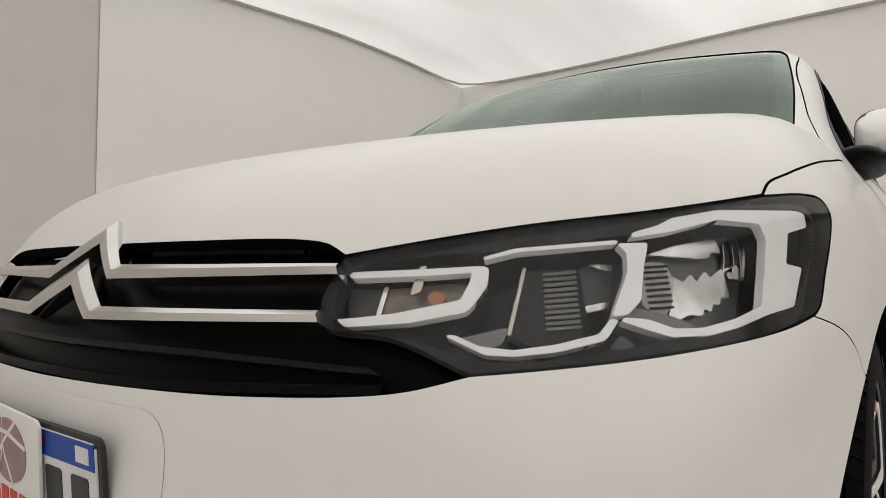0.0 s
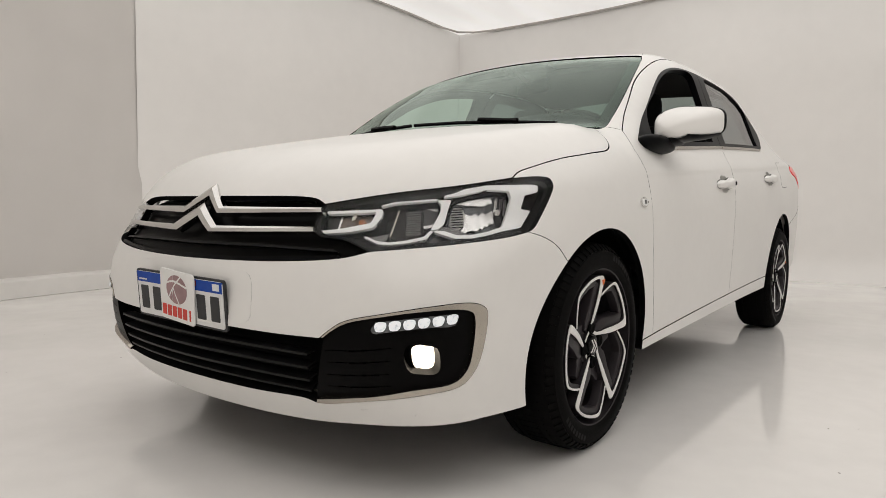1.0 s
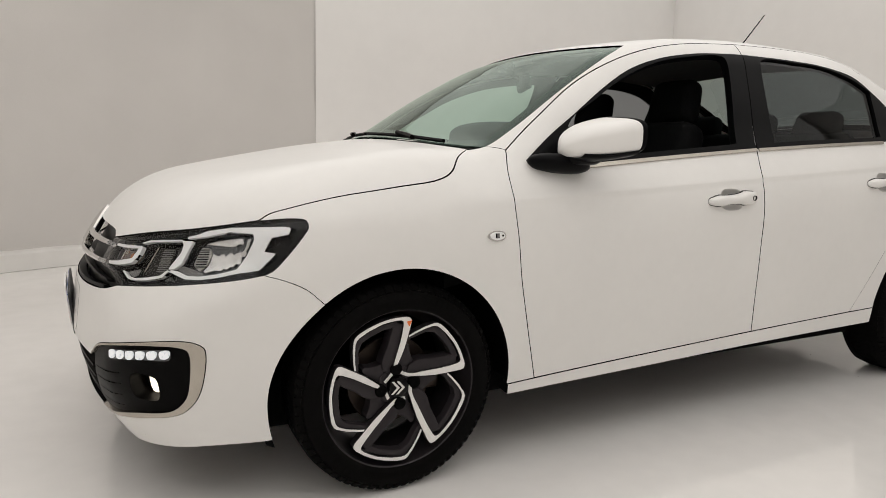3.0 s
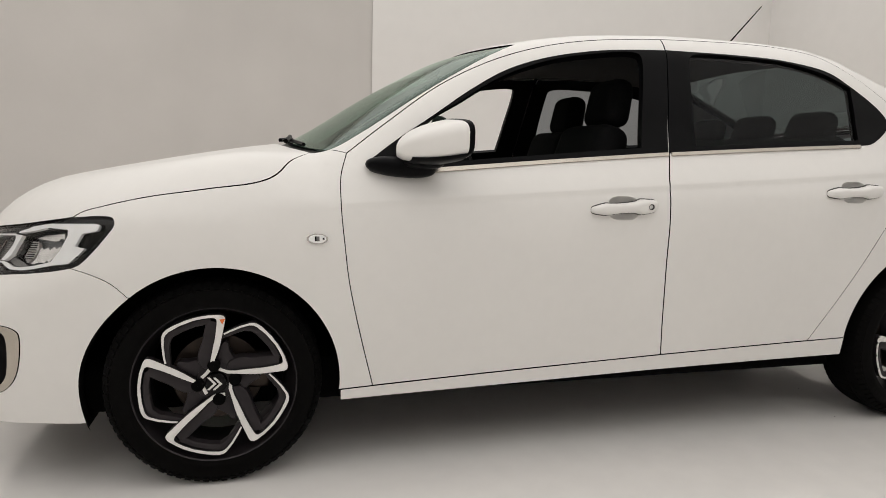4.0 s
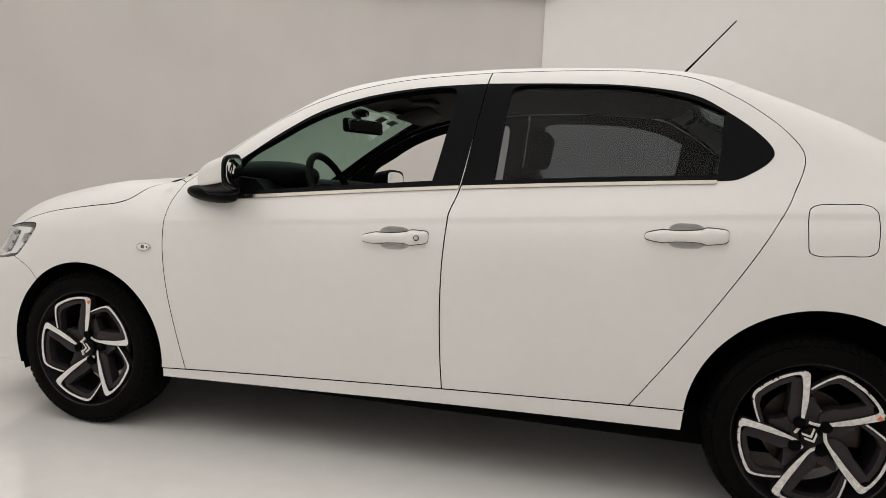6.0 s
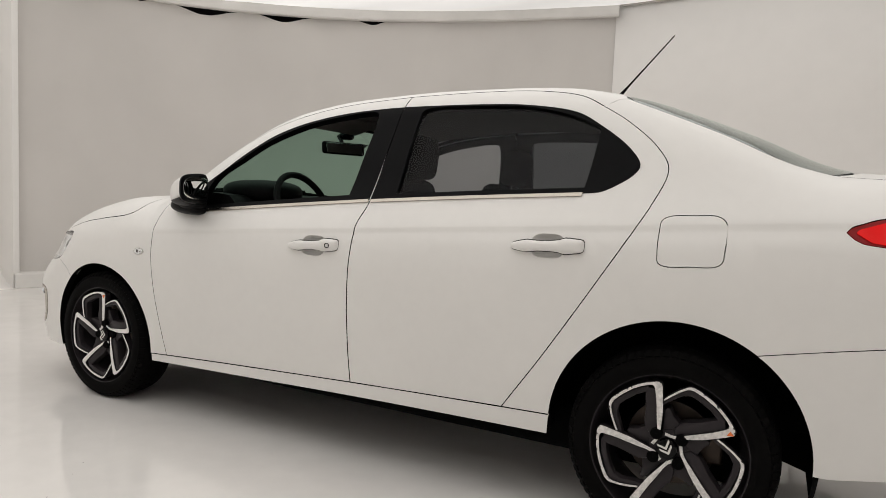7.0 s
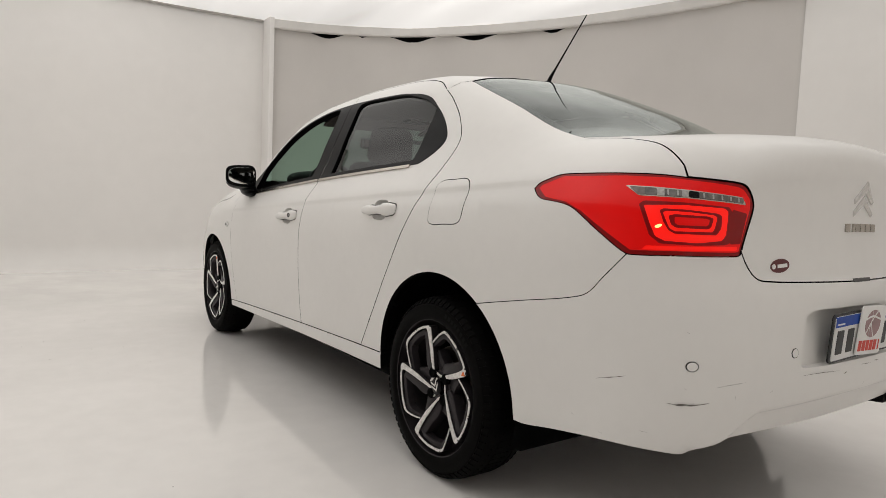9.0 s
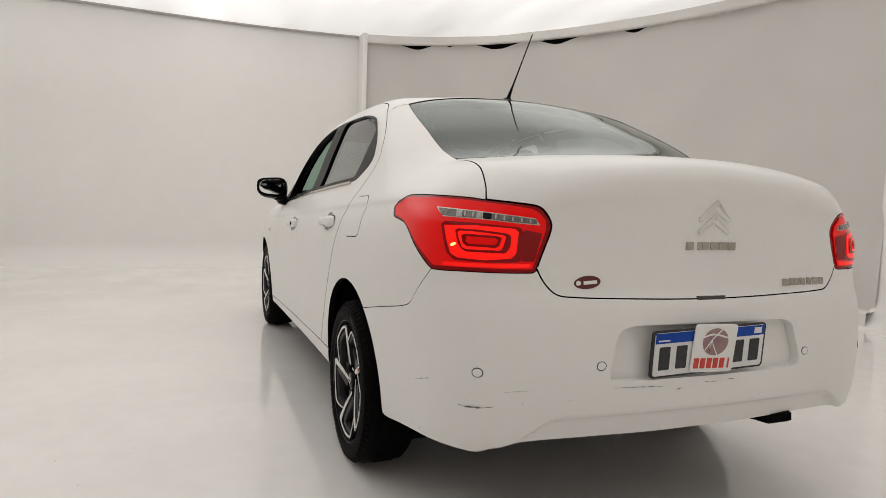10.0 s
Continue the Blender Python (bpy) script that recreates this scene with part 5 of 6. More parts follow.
    # the bowl's bright reflections, put in as paler facets on a darker bowl
    bit("facet", [(43.6, 74.2), (45.7, 75.2), (48.4, 75.8), (49.3, 75.9), (49.6, 74.1), (48.7, 74.4), (48.5, 73.6), (47.7, 73.5)], BRIGHT_FACET, "bright reflection in the upper reflector, drawn as a paler piece", lift=-0.044, depth=0.006)
    bit("facet", [(45.1, 71.6), (46.0, 70.9), (46.7, 71.7), (47.1, 70.8), (47.9, 71.9), (48.3, 71.2), (49.5, 72.1), (49.6, 70.8), (49.6, 69.3), (48.8, 69.5), (48.6, 68.7), (48.0, 68.9), (47.7, 68.1), (47.2, 68.5), (46.9, 67.8), (45.9, 68.0), (44.6, 67.3), (44.2, 67.6), (44.9, 69.3)], BRIGHT_FACET, "bright stepped reflection in the reflector, drawn as a paler piece", lift=-0.044, depth=0.006)
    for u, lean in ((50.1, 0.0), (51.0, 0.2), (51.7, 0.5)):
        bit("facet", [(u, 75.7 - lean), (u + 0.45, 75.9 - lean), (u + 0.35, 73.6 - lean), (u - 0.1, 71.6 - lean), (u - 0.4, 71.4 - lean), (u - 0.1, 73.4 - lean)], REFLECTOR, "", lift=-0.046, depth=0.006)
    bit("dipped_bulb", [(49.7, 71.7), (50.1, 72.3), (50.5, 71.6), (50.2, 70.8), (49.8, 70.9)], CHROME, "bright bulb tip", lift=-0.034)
    bit("beam_hood", [(43.2, 73.1), (44.5, 72.9), (45.0, 71.2), (44.6, 68.9), (43.7, 67.5), (42.5, 68.9)], LENS_PALE, "ribbed bulb shield", lift=-0.040)
    for k in range(8):
        v = 68.4 + k * 0.56
        bit("shield_rib", [(42.9, v), (44.6, v + 0.08), (44.6, v + 0.24), (42.9, v + 0.16)], SMOKE, "", lift=-0.038, depth=0.003)
    bit("lamp_shelf", [(40.4, 67.5), (41.5, 68.2), (43.6, 67.4), (45.1, 66.4), (44.0, 66.0), (42.2, 66.3)], SHELF, "grey shelf under the dipped beam", lift=-0.026, depth=0.004)
    bit("lamp_wedge", [(39.4, 64.3), (40.2, 65.5), (41.0, 64.4)], SLAT, "", lift=-0.020, depth=0.004)
    bit("dipped_beam_rim", [(41.6, 75.1), (43.3, 75.9), (44.4, 76.8), (47.9, 77.9), (55.8, 78.4), (56.8, 78.1), (56.6, 76.4), (54.1, 75.5), (53.2, 71.8), (54.9, 71.4), (52.9, 67.3), (50.0, 66.6), (47.3, 65.5), (45.1, 64.9), (42.8, 64.9), (41.3, 65.7), (40.1, 66.4), (40.3, 66.7), (41.6, 66.5), (43.1, 65.6), (44.9, 65.6), (47.3, 66.3), (49.8, 67.5), (50.9, 70.9), (51.7, 74.7), (51.4, 76.5), (47.8, 76.8), (44.1, 75.3), (41.5, 74.6)], LIGHT_BAR, "white light guide round the dipped beam", lift=-0.010)
    panel("lens", "F", outline, LENS, lamp, "clear lamp lens", lift=-0.001, gap=0.002, depth=0)

# added raised panel whose edges stand for the shaded lines of a recess
panel("recess_outline", "F", [edge("F", (0.0, 55.6), (10.2, 55.6), (13.7, 55.1), (14.9, 53.1), (15.3, 47.2), (14.9, 42.8), (0.0, 42.4), (-14.9, 42.8), (-15.3, 47.2), (-14.9, 53.1), (-13.7, 55.1), (-10.2, 55.6), closed=True)], PAINT, nose, "thin raised white panel standing in for the recess round the number plate", lift=0.0009, depth=0.004, gap=0)

# number plates
def flat_part(name, pts, low, high, mat, parent, m, label="", bevel=0.0):
    bm = slab(pts, low, high, bevel)
    bmesh.ops.transform(bm, matrix=m, verts=bm.verts)
    return part(name, bm, mat, parent, label)


def box2(x0, y0, x1, y1, r=0.0):
    if not r:
        return [(x0, y0), (x1, y0), (x1, y1), (x0, y1)]
    pts = []
    for cx, cy, a in ((x1 - r, y0 + r, -90), (x1 - r, y1 - r, 0), (x0 + r, y1 - r, 90), (x0 + r, y0 + r, 180)):
        pts += [(cx + r * math.cos(radians(a + k * 18)), cy + r * math.sin(radians(a + k * 18))) for k in range(6)]
    return pts


def number_plate(m):
    """x to the reader's right, y up, z towards the reader."""
    base = flat_part("number_plate", box2(-0.208, -0.068, 0.208, 0.068, 0.012), 0, 0.006, PLATE_INK, car, m, "white and blue number plate in a dark frame")
    flat_part("plate_face", box2(-0.200, -0.062, 0.200, 0.062, 0.008), 0.004, 0.0085, PLATE_WHITE, base, m, "", 0.001)
    flat_part("blue_band", box2(-0.199, 0.032, 0.199, 0.0615), 0.006, 0.0092, PLATE_BLUE, base, m, "blue band along the plate's top")
    flat_part("small_flag", box2(0.160, 0.038, 0.188, 0.056), 0.009, 0.0098, PLATE_WHITE, base, m)
    flat_part("crest", box2(0.080, 0.044, 0.090, 0.058), 0.009, 0.0098, BADGE_RED, base, m)
    flat_part("small_writing", box2(-0.19, 0.038, -0.15, 0.042), 0.009, 0.0098, PLATE_WHITE, base, m)
    for x in (-0.165, -0.105, 0.105, 0.165):
        flat_part("bar", box2(x - 0.019, -0.045, x + 0.019, 0.022, 0.004), 0.008, 0.0094, PLATE_INK, base, m, "dark bar on the plate")
    k = m @ pose(0.006, 0.004, 0.012, 0, 0, -4)
    card = flat_part("dealer_card", box2(-0.078, -0.068, 0.078, 0.074, 0.012), 0, 0.004, CARD, None, k, "", 0.001)
    tagged(card, "white dealer card with dusky ball, hung over the number plate", "card", "cards over the plates")
    ball = [(0.042 * math.cos(a) * 1.12, 0.022 + 0.040 * math.sin(a)) for a in np.linspace(0, 2 * math.pi, 32, endpoint=False)]
    flat_part("ball", ball, 0.003, 0.0052, CARD_BALL, card, k, "dusky red ball with white seams")
    for seam in (((-0.047, 0.036), (-0.012, 0.044), (0.046, 0.034)), ((-0.036, -0.002), (-0.012, 0.030), (0.020, 0.060)), ((-0.014, 0.060), (-0.012, 0.022), (0.012, -0.018)), ((-0.012, 0.030), (-0.020, 0.004), (-0.018, -0.014))):
        pts = through_points(seam, 0.006)
        flat_part("seam", [(a, b + 0.0026) for a, b in pts] + [(a, b - 0.0026) for a, b in pts[::-1]], 0.005, 0.0058, CARD, card, k)
    for j in range(6):
        x = -0.060 + 0.0238 * j
        flat_part("red_bar", box2(x - (0.009 if j < 5 else 0.003), -0.056, x + (0.009 if j < 5 else 0.003), -0.026), 0.003, 0.0050, CARD_RED, card, k, "red bar on the card")


front_y = Matrix(((0, 0, 1, 0), (1, 0, 0, 0), (0, 1, 0, 0), (0, 0, 0, 1)))
back_y = Matrix(((0, 0, -1, 0), (-1, 0, 0, 0), (0, 1, 0, 0), (0, 0, 0, 1)))
number_plate(Matrix.Translation((2.170, 0.004, 0.462)) @ front_y @ pose(0, 0, 0, 5, 2, -1.0))
number_plate(Matrix.Translation((-2.309, 0.024, 0.624)) @ back_y @ pose(0, 0, 0, 4, 0, 1.5))

# badges on the boot lid: plain shapes
def lid_shape(name, pts, mat, label="", lift=0.006):
    e = on_skin("D", np.array(pts))
    return panel(name, "D", [e], mat, boot, label, lift=lift, gap=0, depth=0.008, grid=0.03)


for tip, notch, side_hi, side_lo in ((-0.860, -0.880, -0.8915, -0.9015), (-0.885, -0.903, -0.9165, -0.927)):
    ridge_strip("chevron", "D", [(0.050, side_hi), (-0.008, tip), (-0.066, side_hi)], [(0.048, side_lo), (-0.008, notch), (-0.064, side_lo)], CHROME, boot, "chrome chevron on the boot lid", 0.003, 0.0055, -0.002, 6)
for y0, y1 in ((0.090, 0.064), (0.048, 0.034), (0.030, 0.006), (0.000, -0.026), (-0.032, -0.060), (-0.066, -0.094)):
    lid_shape("letter_bar", [(y0, -0.942), (y1, -0.942), (y1, -0.958), (y0, -0.958)], SATIN_CHROME, "small dark chrome bar on the boot lid", 0.004)
for y0, y1 in ((-0.281, -0.306), (-0.312, -0.324), (-0.330, -0.352), (-0.358, -0.380), (-0.386, -0.406), (-0.412, -0.434), (-0.440, -0.464)):
    y0, y1, dq = y0 * 1.06, y1 * 1.06, (abs(y0) - 0.28) * 0.06 + 0.010
    lid_shape("letter_bar", [(y0, -1.031 + dq), (y1, -1.031 + dq), (y1, -1.048 + dq), (y0, -1.048 + dq)], SATIN_CHROME, "small dark chrome bar on the boot lid", 0.004)
oval = [(0.414 + 0.043 * math.cos(a), -1.016 + 0.016 * math.sin(a)) for a in np.linspace(0, 2 * math.pi, 28, endpoint=False)]
lid_shape("oval_rim", oval, CARD, "white rim of the oval sticker", 0.002)
lid_shape("oval_sticker", [(0.414 + (a - 0.414) * 0.93, -1.016 + (b + 1.016) * 0.86) for a, b in oval], BADGE_RED, "small dark red oval sticker", 0.0035)
lid_shape("sticker_bar", [(0.426, -1.013), (0.386, -1.013), (0.386, -1.020), (0.426, -1.020)], CARD, "thin white bar across the sticker", 0.005)
lid_shape("sticker_dot", [(0.442 + 0.007 * math.cos(a), -1.016 + 0.005 * math.sin(a)) for a in np.linspace(0, 2 * math.pi, 10, endpoint=False)], CARD, "", 0.005)
# shadow in the lid's grip, put in as a dark grey strip
panel("lid_grip_shadow", "D", [edge("D", (0.055, -1.064), (-0.055, -1.064)), edge("D", (0.050, -1.074), (-0.050, -1.074))], SLAT, boot, "dark strip for the shadow in the grip under the boot lid's edge", lift=0.001, gap=0, depth=0.02)

# indicator repeaters, door handles
for s in (1, -1):
    k = np.array([1, s, 1])
    a = np.linspace(0, 2 * np.pi, 24, endpoint=False)
    e = on_skin("L", np.c_[1.034 + 0.031 * np.cos(a), 0.7435 + 0.0155 * np.sin(a)]) * k
    def side_panel(name, pts3, mat, parent, label="", **how):
        p, faces, n = patch("L", ring([pts3 * k]), **how)
        return mesh_object(name, p * k, faces if s > 0 else [f_[::-1] for f_ in faces], mat, parent, label, normals=n * k)
    rep = side_panel("side_repeater", e, CHROME, car, "small oval side repeater with a chrome rim", lift=0.005, gap=0, depth=0.006)
    e = on_skin("L", np.c_[1.034 + 0.025 * np.cos(a), 0.7435 + 0.0115 * np.sin(a)]) * k
    side_panel("repeater_lens", e, LIGHT_BAR, rep, "", lift=0.008, gap=0, depth=0.004)
    for x, half, mat in ((1.0395, 0.0018, SMOKE), (1.033, 0.0042, SHELF), (1.0165, 0.0022, SMOKE)):
        tall = 0.0062 if x > 1.02 else 0.0024
        e = on_skin("L", [(x - half, 0.744 - tall), (x + half, 0.744 - tall), (x + half, 0.744 + tall), (x - half, 0.744 + tall)]) * k
        side_panel("repeater_bulb", e, mat, rep, "", lift=0.0095, gap=0, depth=0.002)


def handle(x0, x1, z0, z1, door, s, lock):
    """A bar handle over a scooped dish."""
    k = np.array([1, s, 1])
    cx, cz = (x0 + x1) / 2, (z0 + z1) / 2
    slope = (z1 - z0) / (x1 - x0)
    L_ = abs(x1 - x0) / 2
    rim = DISH_F if lock else DISH_R
    c = rim.mean(0)
    n = skin_normal(np.array([c]))[0]
    rings_ = [(rim + (c - rim) * f) - n * d for f, d in ((0, 0), (0.04, 0.004), (0.14, 0.013), (0.3, 0.020), (0.6, 0.025), (0.97, 0.026))]
    m_ = len(rim)
    verts = np.vstack(rings_) * k
    faces = [(i * m_ + j, i * m_ + (j + 1) % m_, (i + 1) * m_ + (j + 1) % m_, (i + 1) * m_ + j) for i in range(5) for j in range(m_)] + [tuple(5 * m_ + j for j in range(m_))]
    dish = mesh_object("handle_dish", verts, faces if s < 0 else [f_[::-1] for f_ in faces], PAINT, door, "scooped dish behind the handle")
    grow = lambda f: float(np.interp(f, (-1, -0.97, -0.9, -0.75, -0.56, -0.47, -0.2, 0.1, 0.36, 0.46, 0.6, 0.9, 0.97, 1.0), (0.005, 0.009, 0.012, 0.016, 0.0195, 0.0180, 0.0160, 0.0165, 0.0195, 0.0250, 0.0245, 0.0205, 0.0175, 0.011)))
    fs = np.concatenate([np.linspace(-1, -0.9, 4), np.linspace(-0.85, 0.9, 26), np.linspace(0.93, 1.0, 4)])
    spine = lambda f: (cx + f * (x1 - x0) / 2, cz + slope * f * (x1 - x0) / 2)
    loop = [(spine(f)[0], spine(f)[1] + grow(f) + 0.0016) for f in fs] + [(spine(f)[0], spine(f)[1] - grow(f) - 0.0016) for f in fs[::-1]]
    mesh = patch("L", on_skin("L", loop), gap=-0.0012, lift=0.0007, depth=0)
    mesh_object("handle_seam", mesh[0] * k, mesh[1] if s > 0 else [f_[::-1] for f_ in mesh[1]], SEAM, door, "grey seam round the handle")
    bm = bmesh.new()
    rows = []
    for f in fs:
        x, z = spine(f)
        y0 = float(on_skin("L", [(x, z)])[0, 1])
        half, proud = grow(f), 0.006 + 0.024 * (1 - abs(f) ** 6) ** 0.5
        rows.append([bm.verts.new((x, s * (y0 + proud * max(0.0, math.cos(t)) ** 0.45), z + half * math.copysign(abs(math.sin(t)) ** 0.8, math.sin(t)))) for t in [radians(-90 + 180 * j / 12) for j in range(13)]])
    for r, q in zip(rows, rows[1:]):
        for j in range(12):
            bm.faces.new((r[j], r[j + 1], q[j + 1], q[j]))
    bm.faces.new(rows[0])
    bm.faces.new(rows[-1][::-1])
    bmesh.ops.recalc_face_normals(bm, faces=bm.faces)
    h = part("door_handle", bm, PAINT, door, "white bar door handle")
    if lock:
        x = x1 - 0.034 * (1 if x1 > x0 else -1)
        y0 = float(on_skin("L", [(x, cz)])[0, 1]) + 0.029
        m = Matrix.Translation((x, s * y0, cz + slope * (x - cx)))
        bm = lathe([(0.0005, -0.003 * s), (0.006, -0.003 * s), (0.0095, 0.002 * s), (0.0100, -0.02 * s)], 16)
        bmesh.ops.transform(bm, matrix=m, verts=bm.verts)
        part("lock", bm, RIM_GREY, door, "dark key lock")


for s, fd, rd in ((1, front_doors[0], rear_doors[0]), (-1, front_doors[1], rear_doors[1])):
    handle(0.150, -0.090, 0.833, 0.849, fd, s, True)
    handle(-0.796, -1.040, 0.898, 0.910, rd, s, False)


# door mirrors
def egg(c, half, power=2.6, nu=28, nv=16, shape=None):
    bm = bmesh.new()
    sg = lambda v, e: math.copysign(abs(v) ** (2 / e), v)
    rows = []
    for i in range(nv + 1):
        b = -math.pi / 2 + math.pi * i / nv
        row = []
        for j in range(nu):
            a = 2 * math.pi * j / nu
            p = Vector((sg(math.cos(b), power) * sg(math.cos(a), power), sg(math.cos(b), power) * sg(math.sin(a), power), sg(math.sin(b), power)))
            if shape:
                p = shape(p)
            row.append(bm.verts.new((c[0] + p.x * half[0], c[1] + p.y * half[1], c[2] + p.z * half[2])))
        rows.append(row)
    for r, q in zip(rows, rows[1:]):
        for j in range(nu):
            bm.faces.new((r[j], r[(j + 1) % nu], q[(j + 1) % nu], q[j]))
    bmesh.ops.remove_doubles(bm, verts=bm.verts, dist=1e-5)
    bmesh.ops.recalc_face_normals(bm, faces=bm.faces)
    return bm


def mirror_loft(s, stages, grow=1.0, low=0.0, arc_=(0, 360), closed=True):
    """The swept housing of a door mirror: sections from the glass (0) forwards to the tip (1)."""
    bm = bmesh.new()
    count = 40
    turns = np.radians(np.linspace(*arc_, count, endpoint=not closed))
    rows = []
    for f, size in stages:
        c = Vector((0.640 + 0.158 * f, 0.902 - 0.052 * f, 1.042 - 0.034 * f - low))
        wide, tall = 0.098 * size * grow, 0.0605 * size * grow
        row = []
        for t in turns:
            u, v = math.copysign(abs(math.cos(t)) ** 0.52, math.cos(t)), math.copysign(abs(math.sin(t)) ** 0.52, math.sin(t))
            v = v * (1 - 0.14 * u) + 0.04 * u
            row.append(bm.verts.new((c.x - 0.25 * u * wide * (1 - 0.5 * max(f, 0)), s * (c.y + 0.968 * u * wide), c.z + v * tall)))
        rows.append(row)
    for r, q in zip(rows, rows[1:]):
        for k in range(count if closed else count - 1):
            bm.faces.new((r[k], r[(k + 1) % count], q[(k + 1) % count], q[k]))
    if closed:
        bm.faces.new(rows[0])
        bm.faces.new(rows[-1][::-1])
    bmesh.ops.recalc_face_normals(bm, faces=bm.faces)
    return bm


dome = [(f, (1 - f**2.5) ** (1 / 2.0)) for f in (0.0, 0.08, 0.16, 0.26, 0.38, 0.50, 0.62, 0.74, 0.84, 0.91, 0.96, 0.99, 0.999)]
for s in (1, -1):
    mir = part("door_mirror", mirror_loft(s, dome), PAINT, car, "white door mirror with a black foot")
    part("mirror_rim", mirror_loft(s, [(-0.10, 0.93), (-0.085, 0.985), (-0.04, 1.0), (0.0, 1.0), (0.01, 0.98)], 1.012), SATIN, mir, "black rim round the mirror glass", 60)
    part("mirror_inner_side", mirror_loft(s, dome[:7], 1.012, 0.0, (122, 238), False), SATIN, mir, "black inner side of the mirror")
    part("mirror_underside", mirror_loft(s, dome[:9], 1.015, 0.004, (206, 334), False), SATIN, mir, "black lower edge of the mirror")
    bm = slab([(0.086 * math.copysign(abs(math.cos(t)) ** 0.62, math.cos(t)), 0.047 * math.copysign(abs(math.sin(t)) ** 0.62, math.sin(t)) * (1 - 0.14 * math.cos(t))) for t in np.linspace(0, 2 * math.pi, 36, endpoint=False)], 0.0, 0.006, 0.001)
    bmesh.ops.transform(bm, matrix=Matrix.Translation((0.6282, s * 0.904, 1.045)) @ Matrix.Rotation(radians(14.5 * s), 4, "Z") @ Matrix(((0, 0, -1, 0), (s, 0, 0, 0), (0, 1, 0, 0), (0, 0, 0, 1))), verts=bm.verts)
    bmesh.ops.recalc_face_normals(bm, faces=bm.faces)
    part("mirror_glass", bm, MIRROR, mir, "mirror glass")
    part("mirror_foot", egg((0.778, s * 0.806, 0.957), (0.108, 0.050, 0.031), 2.3, shape=lambda p: Vector((p.x, p.y - 0.2 * p.x * s, p.z + 0.25 * p.x + 0.1 * p.y * s))), SATIN, mir, "black mirror foot")
    part("mirror_arm", egg((0.715, s * 0.838, 0.975), (0.065, 0.045, 0.022), 2.6), SATIN, mir)

# aerial and wipers
bm = rod([(-0.915, 0, 1.490), (-0.935, 0, 1.525), (-0.965, 0, 1.560), (-1.05, 0.003, 1.655), (-1.141, 0.006, 1.757)], 0.004, 8, [0.012, 0.008, 0.0045, 0.003, 0.0025])
aerial = part("aerial", bm, SATIN, car, "thin black roof aerial leaning back")
part("aerial_foot", egg((-0.905, 0, 1.496), (0.040, 0.016, 0.016), 2.2), SATIN, aerial)


def on_glass(y, q, lift=0.012):
    p = on_skin("W", [(y, q)])
    return tuple((p + skin_normal(p) * lift)[0])


for name, blade, arm in (("wiper", [(0.55, -0.030), (0.38, -0.040), (0.15, -0.042), (-0.08, -0.030)], [(0.42, -0.066), (0.34, -0.050), (0.24, -0.036)]), ("wiper", [(-0.10, -0.030), (-0.30, -0.022), (-0.58, -0.002)], [(-0.16, -0.062), (-0.24, -0.034), (-0.34, -0.016)])):
    w = part(name, rod([on_glass(y, q, 0.007) for y, q in blade], 0.007, 6), SATIN, car, "black windscreen wiper at rest")
    part("wiper_arm", rod([on_glass(y, q, 0.015) for y, q in arm], 0.009, 6), BLACK, w)
part("washer_jet", egg(on_glass(0.02, 0.62, -0.03), (0.03, 0.05, 0.02), 2.5), SMOKE, car, "sensor pod behind the windscreen")

# underside, wheel houses, exhaust
part("underbody", block((3.3, 1.40, 0.16), (0.10, 0, 0.265), 0.03), VOID, car, "dark underbody")
# two added blocks that stop light under the bumpers
part("rear_light_block", block((0.66, 1.06, 0.10), (-1.82, 0, 0.385), 0.03), VOID, car, "dark block behind the rear axle, added to keep light out")
part("front_light_block", block((0.42, 1.10, 0.05), (1.72, 0, 0.225), 0.02), VOID, car, "dark block under the nose, added to keep light out")
for x, z, r, inn, start, sweep in ((FX, FZ, FR_ + 0.020, 0.50, -20, 206), (RX, RZ, RR, 0.50, -6, 203)):
    for s in (1, -1):
        bm = bmesh.new()
        rings_ = []
        for i in range(33):
            t = radians(start + sweep * i / 32)
            rings_.append([bm.verts.new((x + (r + d) * math.cos(t), s * y, z + (r + d) * math.sin(t))) for y, d in ((0.812 - (0.010 if x > 0 and t < 0.9 else 0.0), 0.004), (0.78 - (0.012 if x > 0 and t < 0.9 else 0.0), 0.020), (inn, 0.018), (inn, -r + 0.03))])
        for a_, b_ in zip(rings_, rings_[1:]):
            for j in range(3):
                bm.faces.new((a_[j], a_[j + 1], b_[j + 1], b_[j]))
        part("wheel_house", bm, VOID, car, "dark wheel house liner")
bm = block((0.20, 0.105, 0.040), (-2.16, -0.345, 0.358), 0.014, 3, pose(0, 0, 0, 0, 6, 0))
pipe = part("exhaust_tip", bm, SATIN, car, "dark flattened exhaust tip under the bumper")
part("exhaust_mouth", block((0.004, 0.088, 0.026), (-2.261, -0.345, 0.3685), 0.001, 1, pose(0, 0, 0, 0, 6, 0)), VOID, pipe)


